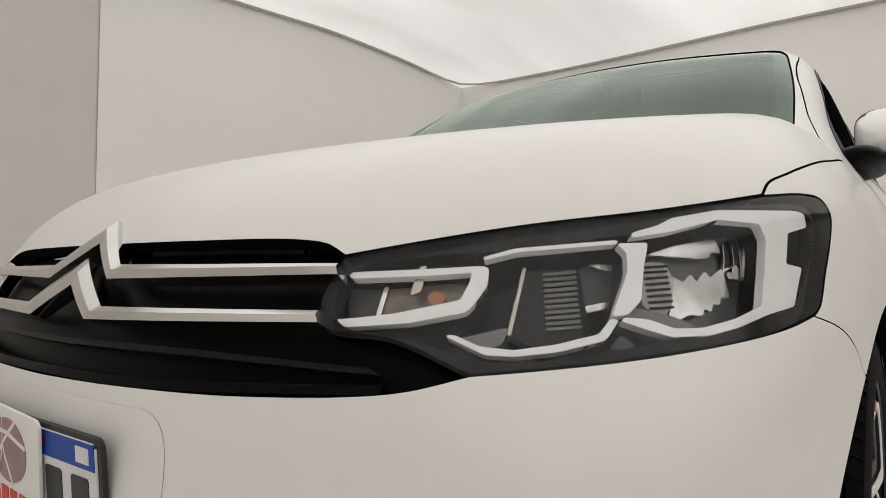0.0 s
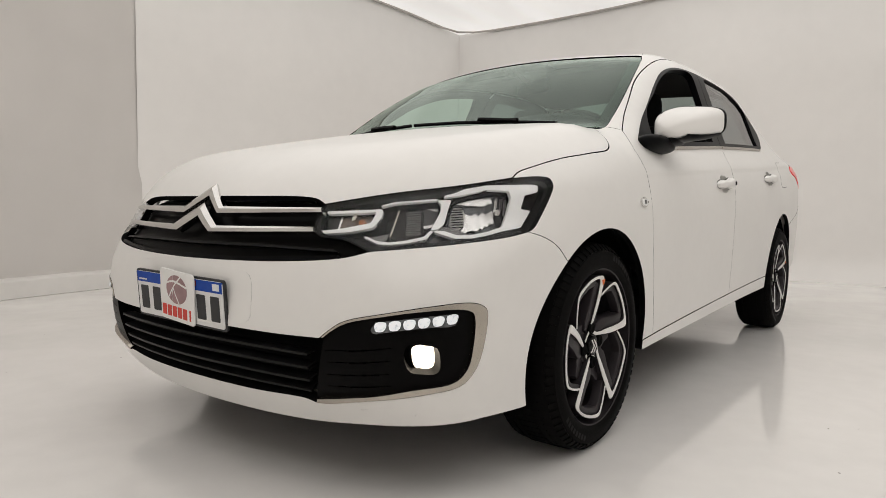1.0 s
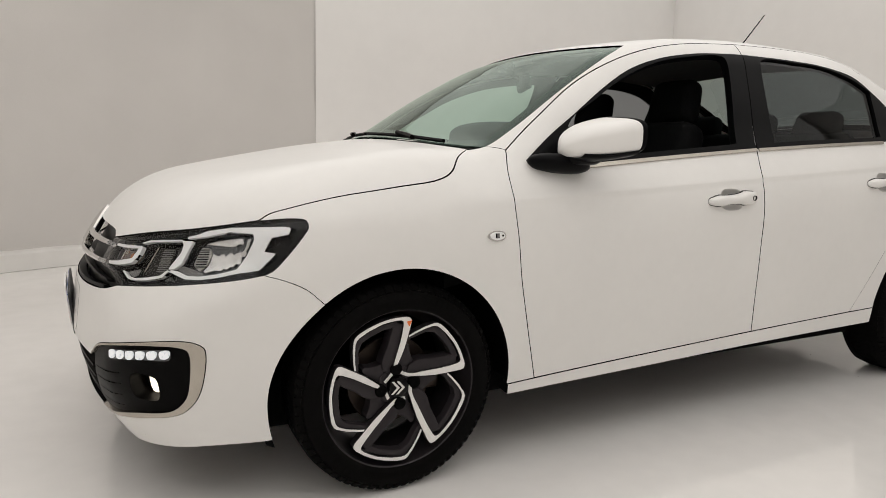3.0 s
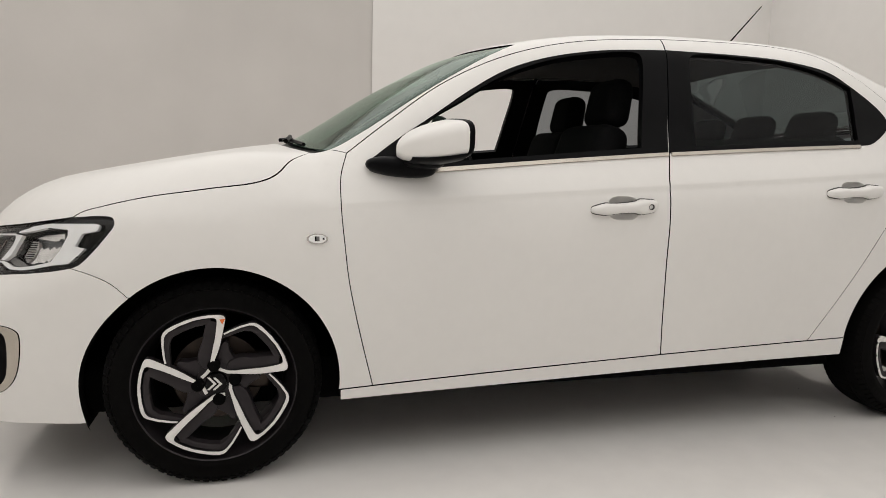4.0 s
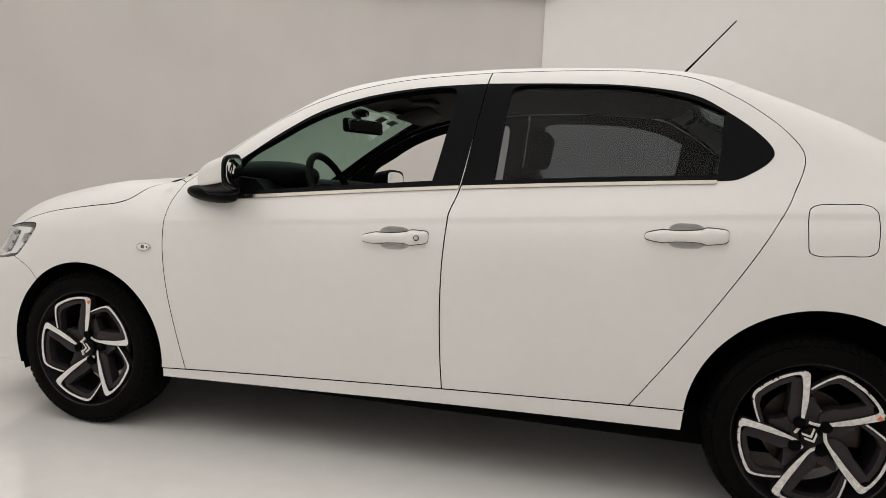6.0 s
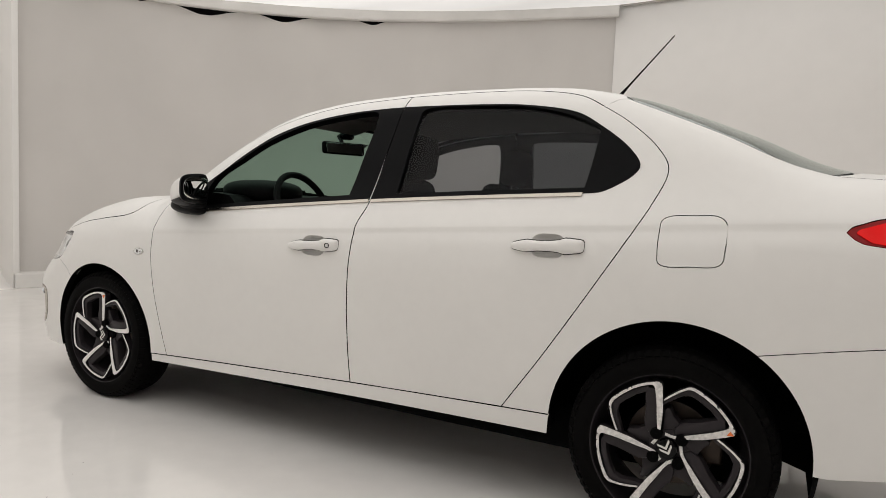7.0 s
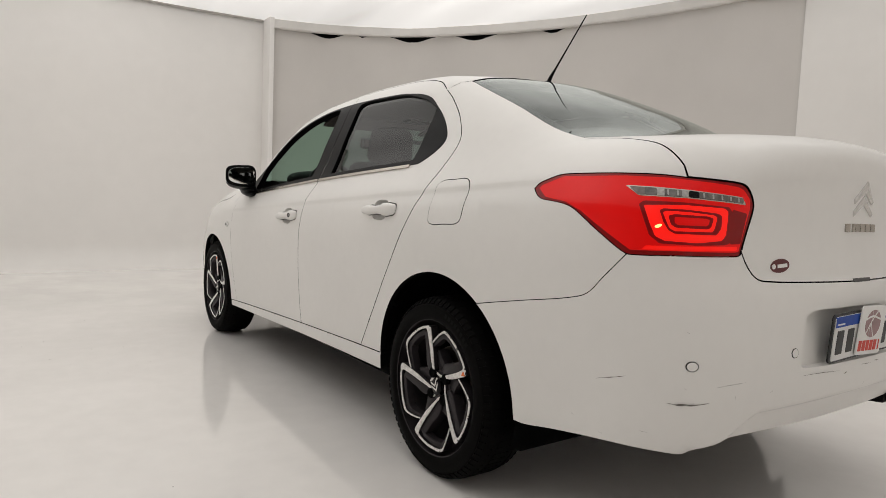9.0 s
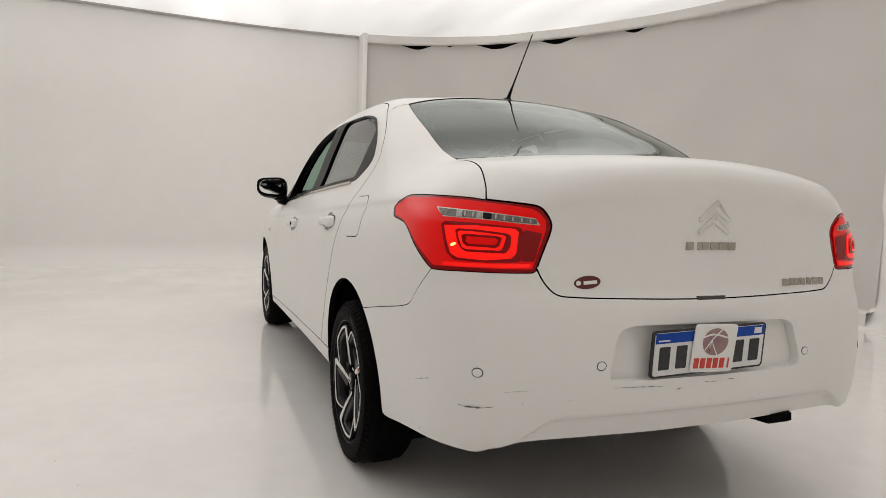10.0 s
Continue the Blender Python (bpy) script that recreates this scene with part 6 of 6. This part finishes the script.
# ---- wheels ----
HOOK = [(-0.165, 0.050), (-0.105, 0.105), (-0.058, 0.160), (-0.020, 0.270), (0.028, 0.40), (0.060, 0.50), (0.092, 0.64), (0.118, 0.766), (0.134, 0.85), (0.130, 0.888), (0.108, 0.914), (0.060, 0.928), (-0.064, 0.928), (-0.16, 0.917), (-0.253, 0.898), (-0.35, 0.868), (-0.442, 0.830), (-0.52, 0.793), (-0.578, 0.758), (-0.618, 0.715), (-0.634, 0.668), (-0.640, 0.54), (-0.628, 0.389), (-0.612, 0.300),
        (-0.578, 0.300), (-0.592, 0.389), (-0.602, 0.54), (-0.595, 0.640), (-0.578, 0.682), (-0.544, 0.716), (-0.423, 0.785), (-0.253, 0.850), (-0.150, 0.870), (-0.060, 0.880), (-0.005, 0.876), (0.016, 0.858), (0.020, 0.822), (0.008, 0.709), (-0.010, 0.60), (-0.032, 0.50), (-0.062, 0.36), (-0.076, 0.275), (-0.104, 0.195), (-0.145, 0.140), (-0.205, 0.088)]
HOOK = [tuple(q) for q in inset(np.array(HOOK), 0.0055)]
SPUR = [(-0.02, 0.24), (0.03, 0.40), (0.062, 0.505), (0.115, 0.545), (0.150, 0.520), (0.165, 0.42), (0.215, 0.32), (0.30, 0.24), (0.20, 0.08), (0.0, 0.10)]
WING = [(-0.060, 0.275), (-0.015, 0.50), (0.02, 0.70), (0.035, 0.82), (-0.04, 0.85), (-0.10, 0.845), (-0.135, 0.70), (-0.165, 0.55), (-0.215, 0.42), (-0.23, 0.33), (-0.20, 0.22), (-0.10, 0.16)]
FILL = [(-0.600, 0.24), (-0.624, 0.54), (-0.612, 0.640), (-0.555, 0.715), (-0.423, 0.78), (-0.253, 0.84), (-0.06, 0.87), (-0.03, 0.80), (-0.24, 0.765), (-0.40, 0.70), (-0.505, 0.64), (-0.548, 0.54), (-0.540, 0.25)]
HUB_PLATE = [(0.25 * math.cos(a) * (1 + 0.05 * math.cos(5 * a)), 0.25 * math.sin(a) * (1 + 0.05 * math.cos(5 * a))) for a in np.linspace(0, 2 * math.pi, 40, endpoint=False)]
RIM = 0.2290


def wheel_piece(pts, low, high, mat, name, parent, spin, bevel=0.0, dish=0.0, label=""):
    """A flat piece of the wheel's face: outline in rim radii, depth outwards along y."""
    c, s_ = math.cos(radians(spin)), math.sin(radians(spin))
    bm = slab([(RIM * (c * u - s_ * v), RIM * (s_ * u + c * v)) for u, v in pts], low, high, bevel)
    for v in bm.verts:
        r = math.hypot(v.co.x, v.co.y) / RIM
        v.co.z -= dish * (1 - min(r, 1)) ** 1.5
    bmesh.ops.transform(bm, matrix=Matrix(((-1, 0, 0, 0), (0, 0, 1, 0), (0, 1, 0, 0), (0, 0, 0, 1))), verts=bm.verts)
    bmesh.ops.recalc_face_normals(bm, faces=bm.faces)
    return part(name, bm, mat, parent, label, 30)


def wheel(spin, bright, label):
    """One wheel standing at the origin, its face towards +y."""
    tyre = part("tyre", lathe([(0.205, -0.088), (0.216, -0.096), (0.245, -0.102), (0.275, -0.099), (0.296, -0.088), (0.306, -0.074), (0.309, -0.05), (0.311, 0.0), (0.309, 0.05), (0.306, 0.074), (0.296, 0.088), (0.286, 0.094), (0.284, 0.097), (0.268, 0.1005), (0.252, 0.1025), (0.245, 0.101), (0.2385, 0.0985), (0.2335, 0.0965), (0.2315, 0.090)], 96), TYRE, None, label)
    tread = bmesh.new()
    for i in range(72):
        a = 2 * math.pi * i / 72
        for y0, y1, lean in ((-0.083, -0.048, 0.25), (0.048, 0.083, -0.25), (-0.030, 0.030, 0.0)):
            pts = [(y0, a), (y1, a + lean * 0.08), (y1, a + lean * 0.08 + 0.066), (y0, a + 0.066)]
            lo = [tread.verts.new((0.300 * math.cos(t), y, 0.300 * math.sin(t))) for y, t in pts]
            hi = [tread.verts.new(((0.3115 if abs(y) < 0.06 else 0.3015) * math.cos(t), y, (0.3115 if abs(y) < 0.06 else 0.3015) * math.sin(t))) for y, t in pts]
            tread.faces.new(hi)
            for j in range(4):
                tread.faces.new((lo[j], lo[(j + 1) % 4], hi[(j + 1) % 4], hi[j]))
        for side in (1, -1):
            pts = [(0.3050, 0.0785, a), (0.2890, 0.0955, a), (0.2890, 0.0955, a + 0.056), (0.3050, 0.0785, a + 0.056)]
            lo = [tread.verts.new(((r - 0.008) * math.cos(t), side * (y - 0.006), (r - 0.008) * math.sin(t))) for r, y, t in pts]
            hi = [tread.verts.new(((r + 0.0015) * math.cos(t), side * (y + 0.0015), (r + 0.0015) * math.sin(t))) for r, y, t in pts]
            tread.faces.new(hi)
            for j in range(4):
                tread.faces.new((lo[j], lo[(j + 1) % 4], hi[(j + 1) % 4], hi[j]))
    bmesh.ops.recalc_face_normals(tread, faces=tread.faces)
    tagged(part("tread", tread, TYRE, tyre, "tread blocks"), kind="stuff")
    for a0, n_, st in ((105, 8, 4.2), (-70, 8, 4.2)):
        for i in range(n_):
            t0, t1 = radians(a0 + i * st), radians(a0 + i * st + st * 0.62)
            q = [(0.262, t0), (0.277, t0), (0.277, t1), (0.262, t1)]
            mesh_object("sidewall_mark", [(r * math.cos(t), 0.1018 + (0.277 - r) * 0.06, r * math.sin(t)) for r, t in q], [(3, 2, 1, 0)], BLACK, tyre, "", smooth_=False)
    part("rim", lathe([(0.2300, 0.0930), (0.2335, 0.0960), (0.2345, 0.0940), (0.2330, 0.084), (0.2305, 0.070), (0.222, 0.045), (0.205, 0.02), (0.195, -0.06), (0.205, -0.088)], 80), RIM_GREY, tyre, "dark grey alloy rim")
    part("rim_back", lathe([(0.0005, -0.03), (0.07, -0.03), (0.11, -0.035)], 40), VOID, tyre)
    part("brake_disc", lathe([(0.06, -0.004), (0.062, 0.004), (0.131, 0.004), (0.133, 0.0), (0.131, -0.018)], 48), IRON, tyre, "worn iron brake disc")
    part("brake_calliper", block((0.075, 0.05, 0.11), (-0.118, 0.0, 0.015), 0.012), IRON, tyre)
    wheel_piece(HUB_PLATE, 0.040, 0.060, RIM_GREY, "hub_plate", tyre, 0, 0.003)
    for k in range(5):
        a = spin + 72 * k
        wheel_piece(WING, 0.046, 0.0890, RIM_GREY, "spoke", tyre, a, 0.006, 0.034)
        wheel_piece(SPUR, 0.042, 0.0800, RIM_GREY, "spoke_root", tyre, a, 0.004, 0.034)
        wheel_piece(FILL, 0.060, 0.0885, RIM_GREY, "spoke_tip", tyre, a, 0.003, 0.034)
        wheel_piece(HOOK, 0.064, 0.0925, RIM_GREY, "spoke_edge", tyre, a, 0.0, 0.034)
        wheel_piece(HOOK, 0.0926, 0.0950, bright, "bright_edge", tyre, a, 0.0012, 0.034)
    for k in range(4):
        a = radians(spin + 7 + 90 * k)
        bm = lathe([(0.0005, 0.0735), (0.007, 0.0745), (0.015, 0.0755), (0.0182, 0.072), (0.019, 0.04)], 18)
        bmesh.ops.transform(bm, matrix=Matrix.Translation((-0.053 * math.cos(a), 0, 0.053 * math.sin(a))), verts=bm.verts)
        part("wheel_bolt", bm, VOID, tyre)
    part("hub_cap", lathe([(0.0005, 0.080), (0.024, 0.0795), (0.029, 0.077), (0.031, 0.072), (0.031, 0.05)], 32), PIANO, tyre, "black hub cap")
    for dz in (0.006, -0.008):
        pts = [(-0.085, -0.04 + dz * 5), (0.0, 0.045 + dz * 5), (0.085, -0.04 + dz * 5), (0.085, -0.075 + dz * 5), (0.0, 0.005 + dz * 5), (-0.085, -0.075 + dz * 5)]
        wheel_piece(pts, 0.076, 0.0815, CHROME, "cap_chevron", tyre, spin - 93)
    if bright is RIM_WORN:
        random.seed(11)
        line = np.array(HOOK[9:21])
        for k in range(5):
            for q in range(7):
                f_ = random.uniform(0, len(line) - 1.01)
                i = int(f_)
                c = line[i] + (line[i + 1] - line[i]) * (f_ - i)
                t_ = (line[i + 1] - line[i]) / np.linalg.norm(line[i + 1] - line[i])
                n_ = -c / np.linalg.norm(c)
                w_, d_ = random.uniform(0.008, 0.045), random.uniform(0.006, 0.026)
                pts = [c - n_ * 0.004, c + t_ * w_ - n_ * 0.004, c + t_ * w_ * 0.8 + n_ * d_ * 0.6, c + t_ * w_ * 0.4 + n_ * d_, c + t_ * w_ * 0.1 + n_ * d_ * 0.3]
                wheel_piece([tuple(p) for p in pts], 0.0930, 0.0954, RIM_GREY, "scuff", tyre, spin + 72 * k)
    wheel_piece([(0.060, 0.862), (0.130, 0.870), (0.092, 0.800)], 0.0920, 0.0958, ORANGE, "orange_mark", tyre, spin, label="small orange arrow mark")
    return tyre


TRACK = 0.756
w1 = wheel(0.0, RIM_BRIGHT, "front wheel tyre with dark alloy and bright swept spokes")
w2 = wheel(-57.0, RIM_WORN, "rear wheel tyre with scuffed bright swept spokes")
for ob, x in ((w1, 1.326), (w2, -1.326)):
    ob.parent = car
    ob.name = "wheel"
    ob.matrix_basis = pose(x, TRACK, 0.310)
    other = copy_thing(ob, pose(x, -TRACK, 0.310, 0, 0, 180))

# ---- cabin ----
def seat(x, y):
    cushion = part("front_seat", block((0.50, 0.50, 0.18), (x + 0.22, y, 0.52), 0.06, 4, pose(0, 0, 0, 0, -6, 0)), CLOTH, car, "dark cloth front seat with headrest")
    part("backrest", block((0.14, 0.48, 0.62), (x - 0.10, y, 0.83), 0.055, 4, pose(0, 0, 0, 0, -16, 0), (1, 0.8)), CLOTH, cushion)
    part("headrest", block((0.10, 0.26, 0.19), (x - 0.235, y, 1.22), 0.045, 4, pose(0, 0, 0, 0, -10, 0), (1, 0.86)), CLOTH, cushion)
    for d in (-0.05, 0.05):
        part("headrest_post", rod([(x - 0.215, y + d, 1.08), (x - 0.232, y + d, 1.16)], 0.006, 6), CHROME, cushion)


seat(0.08, 0.37)
seat(-0.095, -0.37)
bench = part("rear_seat", block((0.50, 1.26, 0.18), (-0.72, 0, 0.55), 0.06, 4), CLOTH, car, "dark cloth rear bench seat")
part("rear_backrest", block((0.14, 1.24, 0.62), (-1.06, 0, 0.83), 0.05, 4, pose(0, 0, 0, 0, -22, 0), (1, 0.9)), CLOTH, bench)
for y in (0.36, -0.36, 0.0):
    part("rear_headrest", block((0.09, 0.26, 0.14), (-1.165, y, 1.165), 0.04, 4, pose(0, 0, 0, 0, -16, 0), (1, 0.85)), CLOTH, bench)
part("parcel_shelf", block((0.62, 1.20, 0.03), (-1.44, 0, 1.075), 0.01), TRIM, car, "dark parcel shelf")
note = part("folded_paper", block((0.10, 0.07, 0.002), (-1.58, 0.13, 1.115), 0, 1, pose(0, 0, 0, 12, 30, 20)), CARD, None)
tagged(note, "small white paper lying on the dark parcel shelf", "paper")
bm = bmesh.new()
dash = [(1.08, 0.985), (1.0, 1.00), (0.80, 1.03), (0.68, 1.02), (0.62, 0.96), (0.64, 0.80), (0.80, 0.60), (1.10, 0.55)]
ra, rb = ([bm.verts.new((x, y, z)) for x, z in dash] for y in (-0.66, 0.66))
for i in range(len(dash)):
    bm.faces.new((ra[i], ra[(i + 1) % len(dash)], rb[(i + 1) % len(dash)], rb[i]))
bm.faces.new(ra[::-1])
bm.faces.new(rb)
bmesh.ops.recalc_face_normals(bm, faces=bm.faces)
board = part("dashboard", bm, TRIM, car, "dark plastic dashboard")
part("instrument_hood", egg((0.74, 0.37, 1.04), (0.16, 0.20, 0.06), 2.6), TRIM, board)
part("air_vent", egg((0.665, 0.60, 0.95), (0.02, 0.045, 0.035), 3), SATIN, board)
part("centre_console", block((0.75, 0.22, 0.30), (0.35, 0, 0.50), 0.04), TRIM, car)
bm = bmesh.new()
wheel_m = Matrix.Translation((0.475, 0.37, 0.965)) @ pose(0, 0, 0, 0, -65, 0)
grip = [[bm.verts.new(wheel_m @ Vector(((0.182 + 0.016 * math.cos(b)) * math.cos(a), (0.182 + 0.016 * math.cos(b)) * math.sin(a), 0.016 * math.sin(b)))) for b in [2 * math.pi * j / 8 for j in range(8)]] for a in [2 * math.pi * i / 40 for i in range(40)]]
for i in range(40):
    for j in range(8):
        bm.faces.new((grip[i][j], grip[i][(j + 1) % 8], grip[(i + 1) % 40][(j + 1) % 8], grip[(i + 1) % 40][j]))
bmesh.ops.recalc_face_normals(bm, faces=bm.faces)
steering = part("steering_wheel", bm, TRIM, car, "black steering wheel")
bm = block((0.12, 0.14, 0.05), (0, 0, 0), 0.02)
bmesh.ops.transform(bm, matrix=wheel_m @ Matrix.Translation((0, 0, -0.02)), verts=bm.verts)
part("steering_hub", bm, TRIM, steering)
for a in (90, -90, 180):
    e = Vector((0.175 * math.cos(radians(a)), 0.175 * math.sin(radians(a)), 0))
    part("steering_spoke", rod([wheel_m @ Vector((0, 0, -0.02)), wheel_m @ e], 0.014, 6), TRIM, steering)
part("steering_column", rod([wheel_m @ Vector((0, 0, -0.02)), (0.80, 0.37, 0.84)], 0.035, 10), TRIM, steering)
inner = part("inner_mirror", block((0.03, 0.24, 0.065), (0.455, 0.10, 1.282), 0.014, 3, pose(0, 0, 0, 0, 8, -26)), SATIN, car, "black inner rear-view mirror")
part("mirror_face", block((0.004, 0.205, 0.050), (0.4405, 0.107, 1.281), 0.001, 1, pose(0, 0, 0, 0, 8, -26)), MIRROR, inner, "inner mirror glass")
part("mirror_stalk", rod([(0.462, 0.09, 1.29), (0.50, 0.06, 1.33), (0.530, 0.04, 1.352)], 0.012, 6), SATIN, inner)
panel("headliner", "T", [edge("T", (0.36, 0.0), (0.34, 0.3), (0.30, 0.5), (0.16, 0.54), (-0.4, 0.54), (-0.95, 0.54), (-1.02, 0.3), (-1.03, 0.0), (-1.02, -0.3), (-0.95, -0.54), (-0.4, -0.54), (0.16, -0.54), (0.30, -0.5), (0.34, -0.3), closed=True)], LINER, car, "grey cloth headliner", lift=-0.045, gap=0, depth=0)
for y in (0.32, -0.32):
    part("sun_visor", block((0.17, 0.40, 0.018), (0.29, y, 1.375), 0.008, 2, pose(0, 0, 0, 0, 16, 0)), LINER, car, "folded grey sun visor")
part("map_light", block((0.16, 0.16, 0.02), (0.22, 0, 1.41), 0.008), TRIM, car)

# stickers on the inside of the windscreen
for y, q in ((-0.30, 0.60), (-0.42, 0.61), (-0.36, 0.545), (-0.24, 0.53)):
    low, high = on_skin("W", [(y - 0.04, q - 0.022), (y + 0.04, q - 0.022)]), on_skin("W", [(y - 0.04, q + 0.022), (y + 0.04, q + 0.022)])
    panel("window_sticker", "W", [end_to(*low), end_to(low[1], high[1]), end_to(high[1], high[0]), end_to(high[0], low[0])], STICKER, car, "small grey sticker inside the windscreen", lift=-0.010, gap=0, depth=0)

# flakes of dirt on the floor
random.seed(4)
verts, faces = [], []
for i in range(90):
    u = random.random()
    x, y = (random.uniform(0.5, 3.0), random.uniform(1.2, 2.6)) if u < 0.35 else (random.uniform(-4.0, -0.8), random.uniform(-1.5, 2.6)) if u < 0.7 else (random.uniform(-4.4, 4.2), random.uniform(-3.4, -1.2))
    r, n0 = random.uniform(0.0012, 0.0036), len(verts)
    k = random.randint(4, 7)
    ring_ = [(x + r * random.uniform(0.5, 1.3) * math.cos(2 * math.pi * j / k), y + r * random.uniform(0.5, 1.3) * math.sin(2 * math.pi * j / k)) for j in range(k)]
    verts += [(p, q, 0.0) for p, q in ring_] + [(p * 0.7 + x * 0.3, q * 0.7 + y * 0.3, 0.0012) for p, q in ring_]
    faces += [(n0 + j, n0 + (j + 1) % k, n0 + k + (j + 1) % k, n0 + k + j) for j in range(k)] + [tuple(n0 + k + j for j in range(k))]
tagged(mesh_object("floor_dirt", verts, faces, DIRT, smooth_=False), "small dark flakes of dirt scattered on the floor", "dirt", kind="stuff")
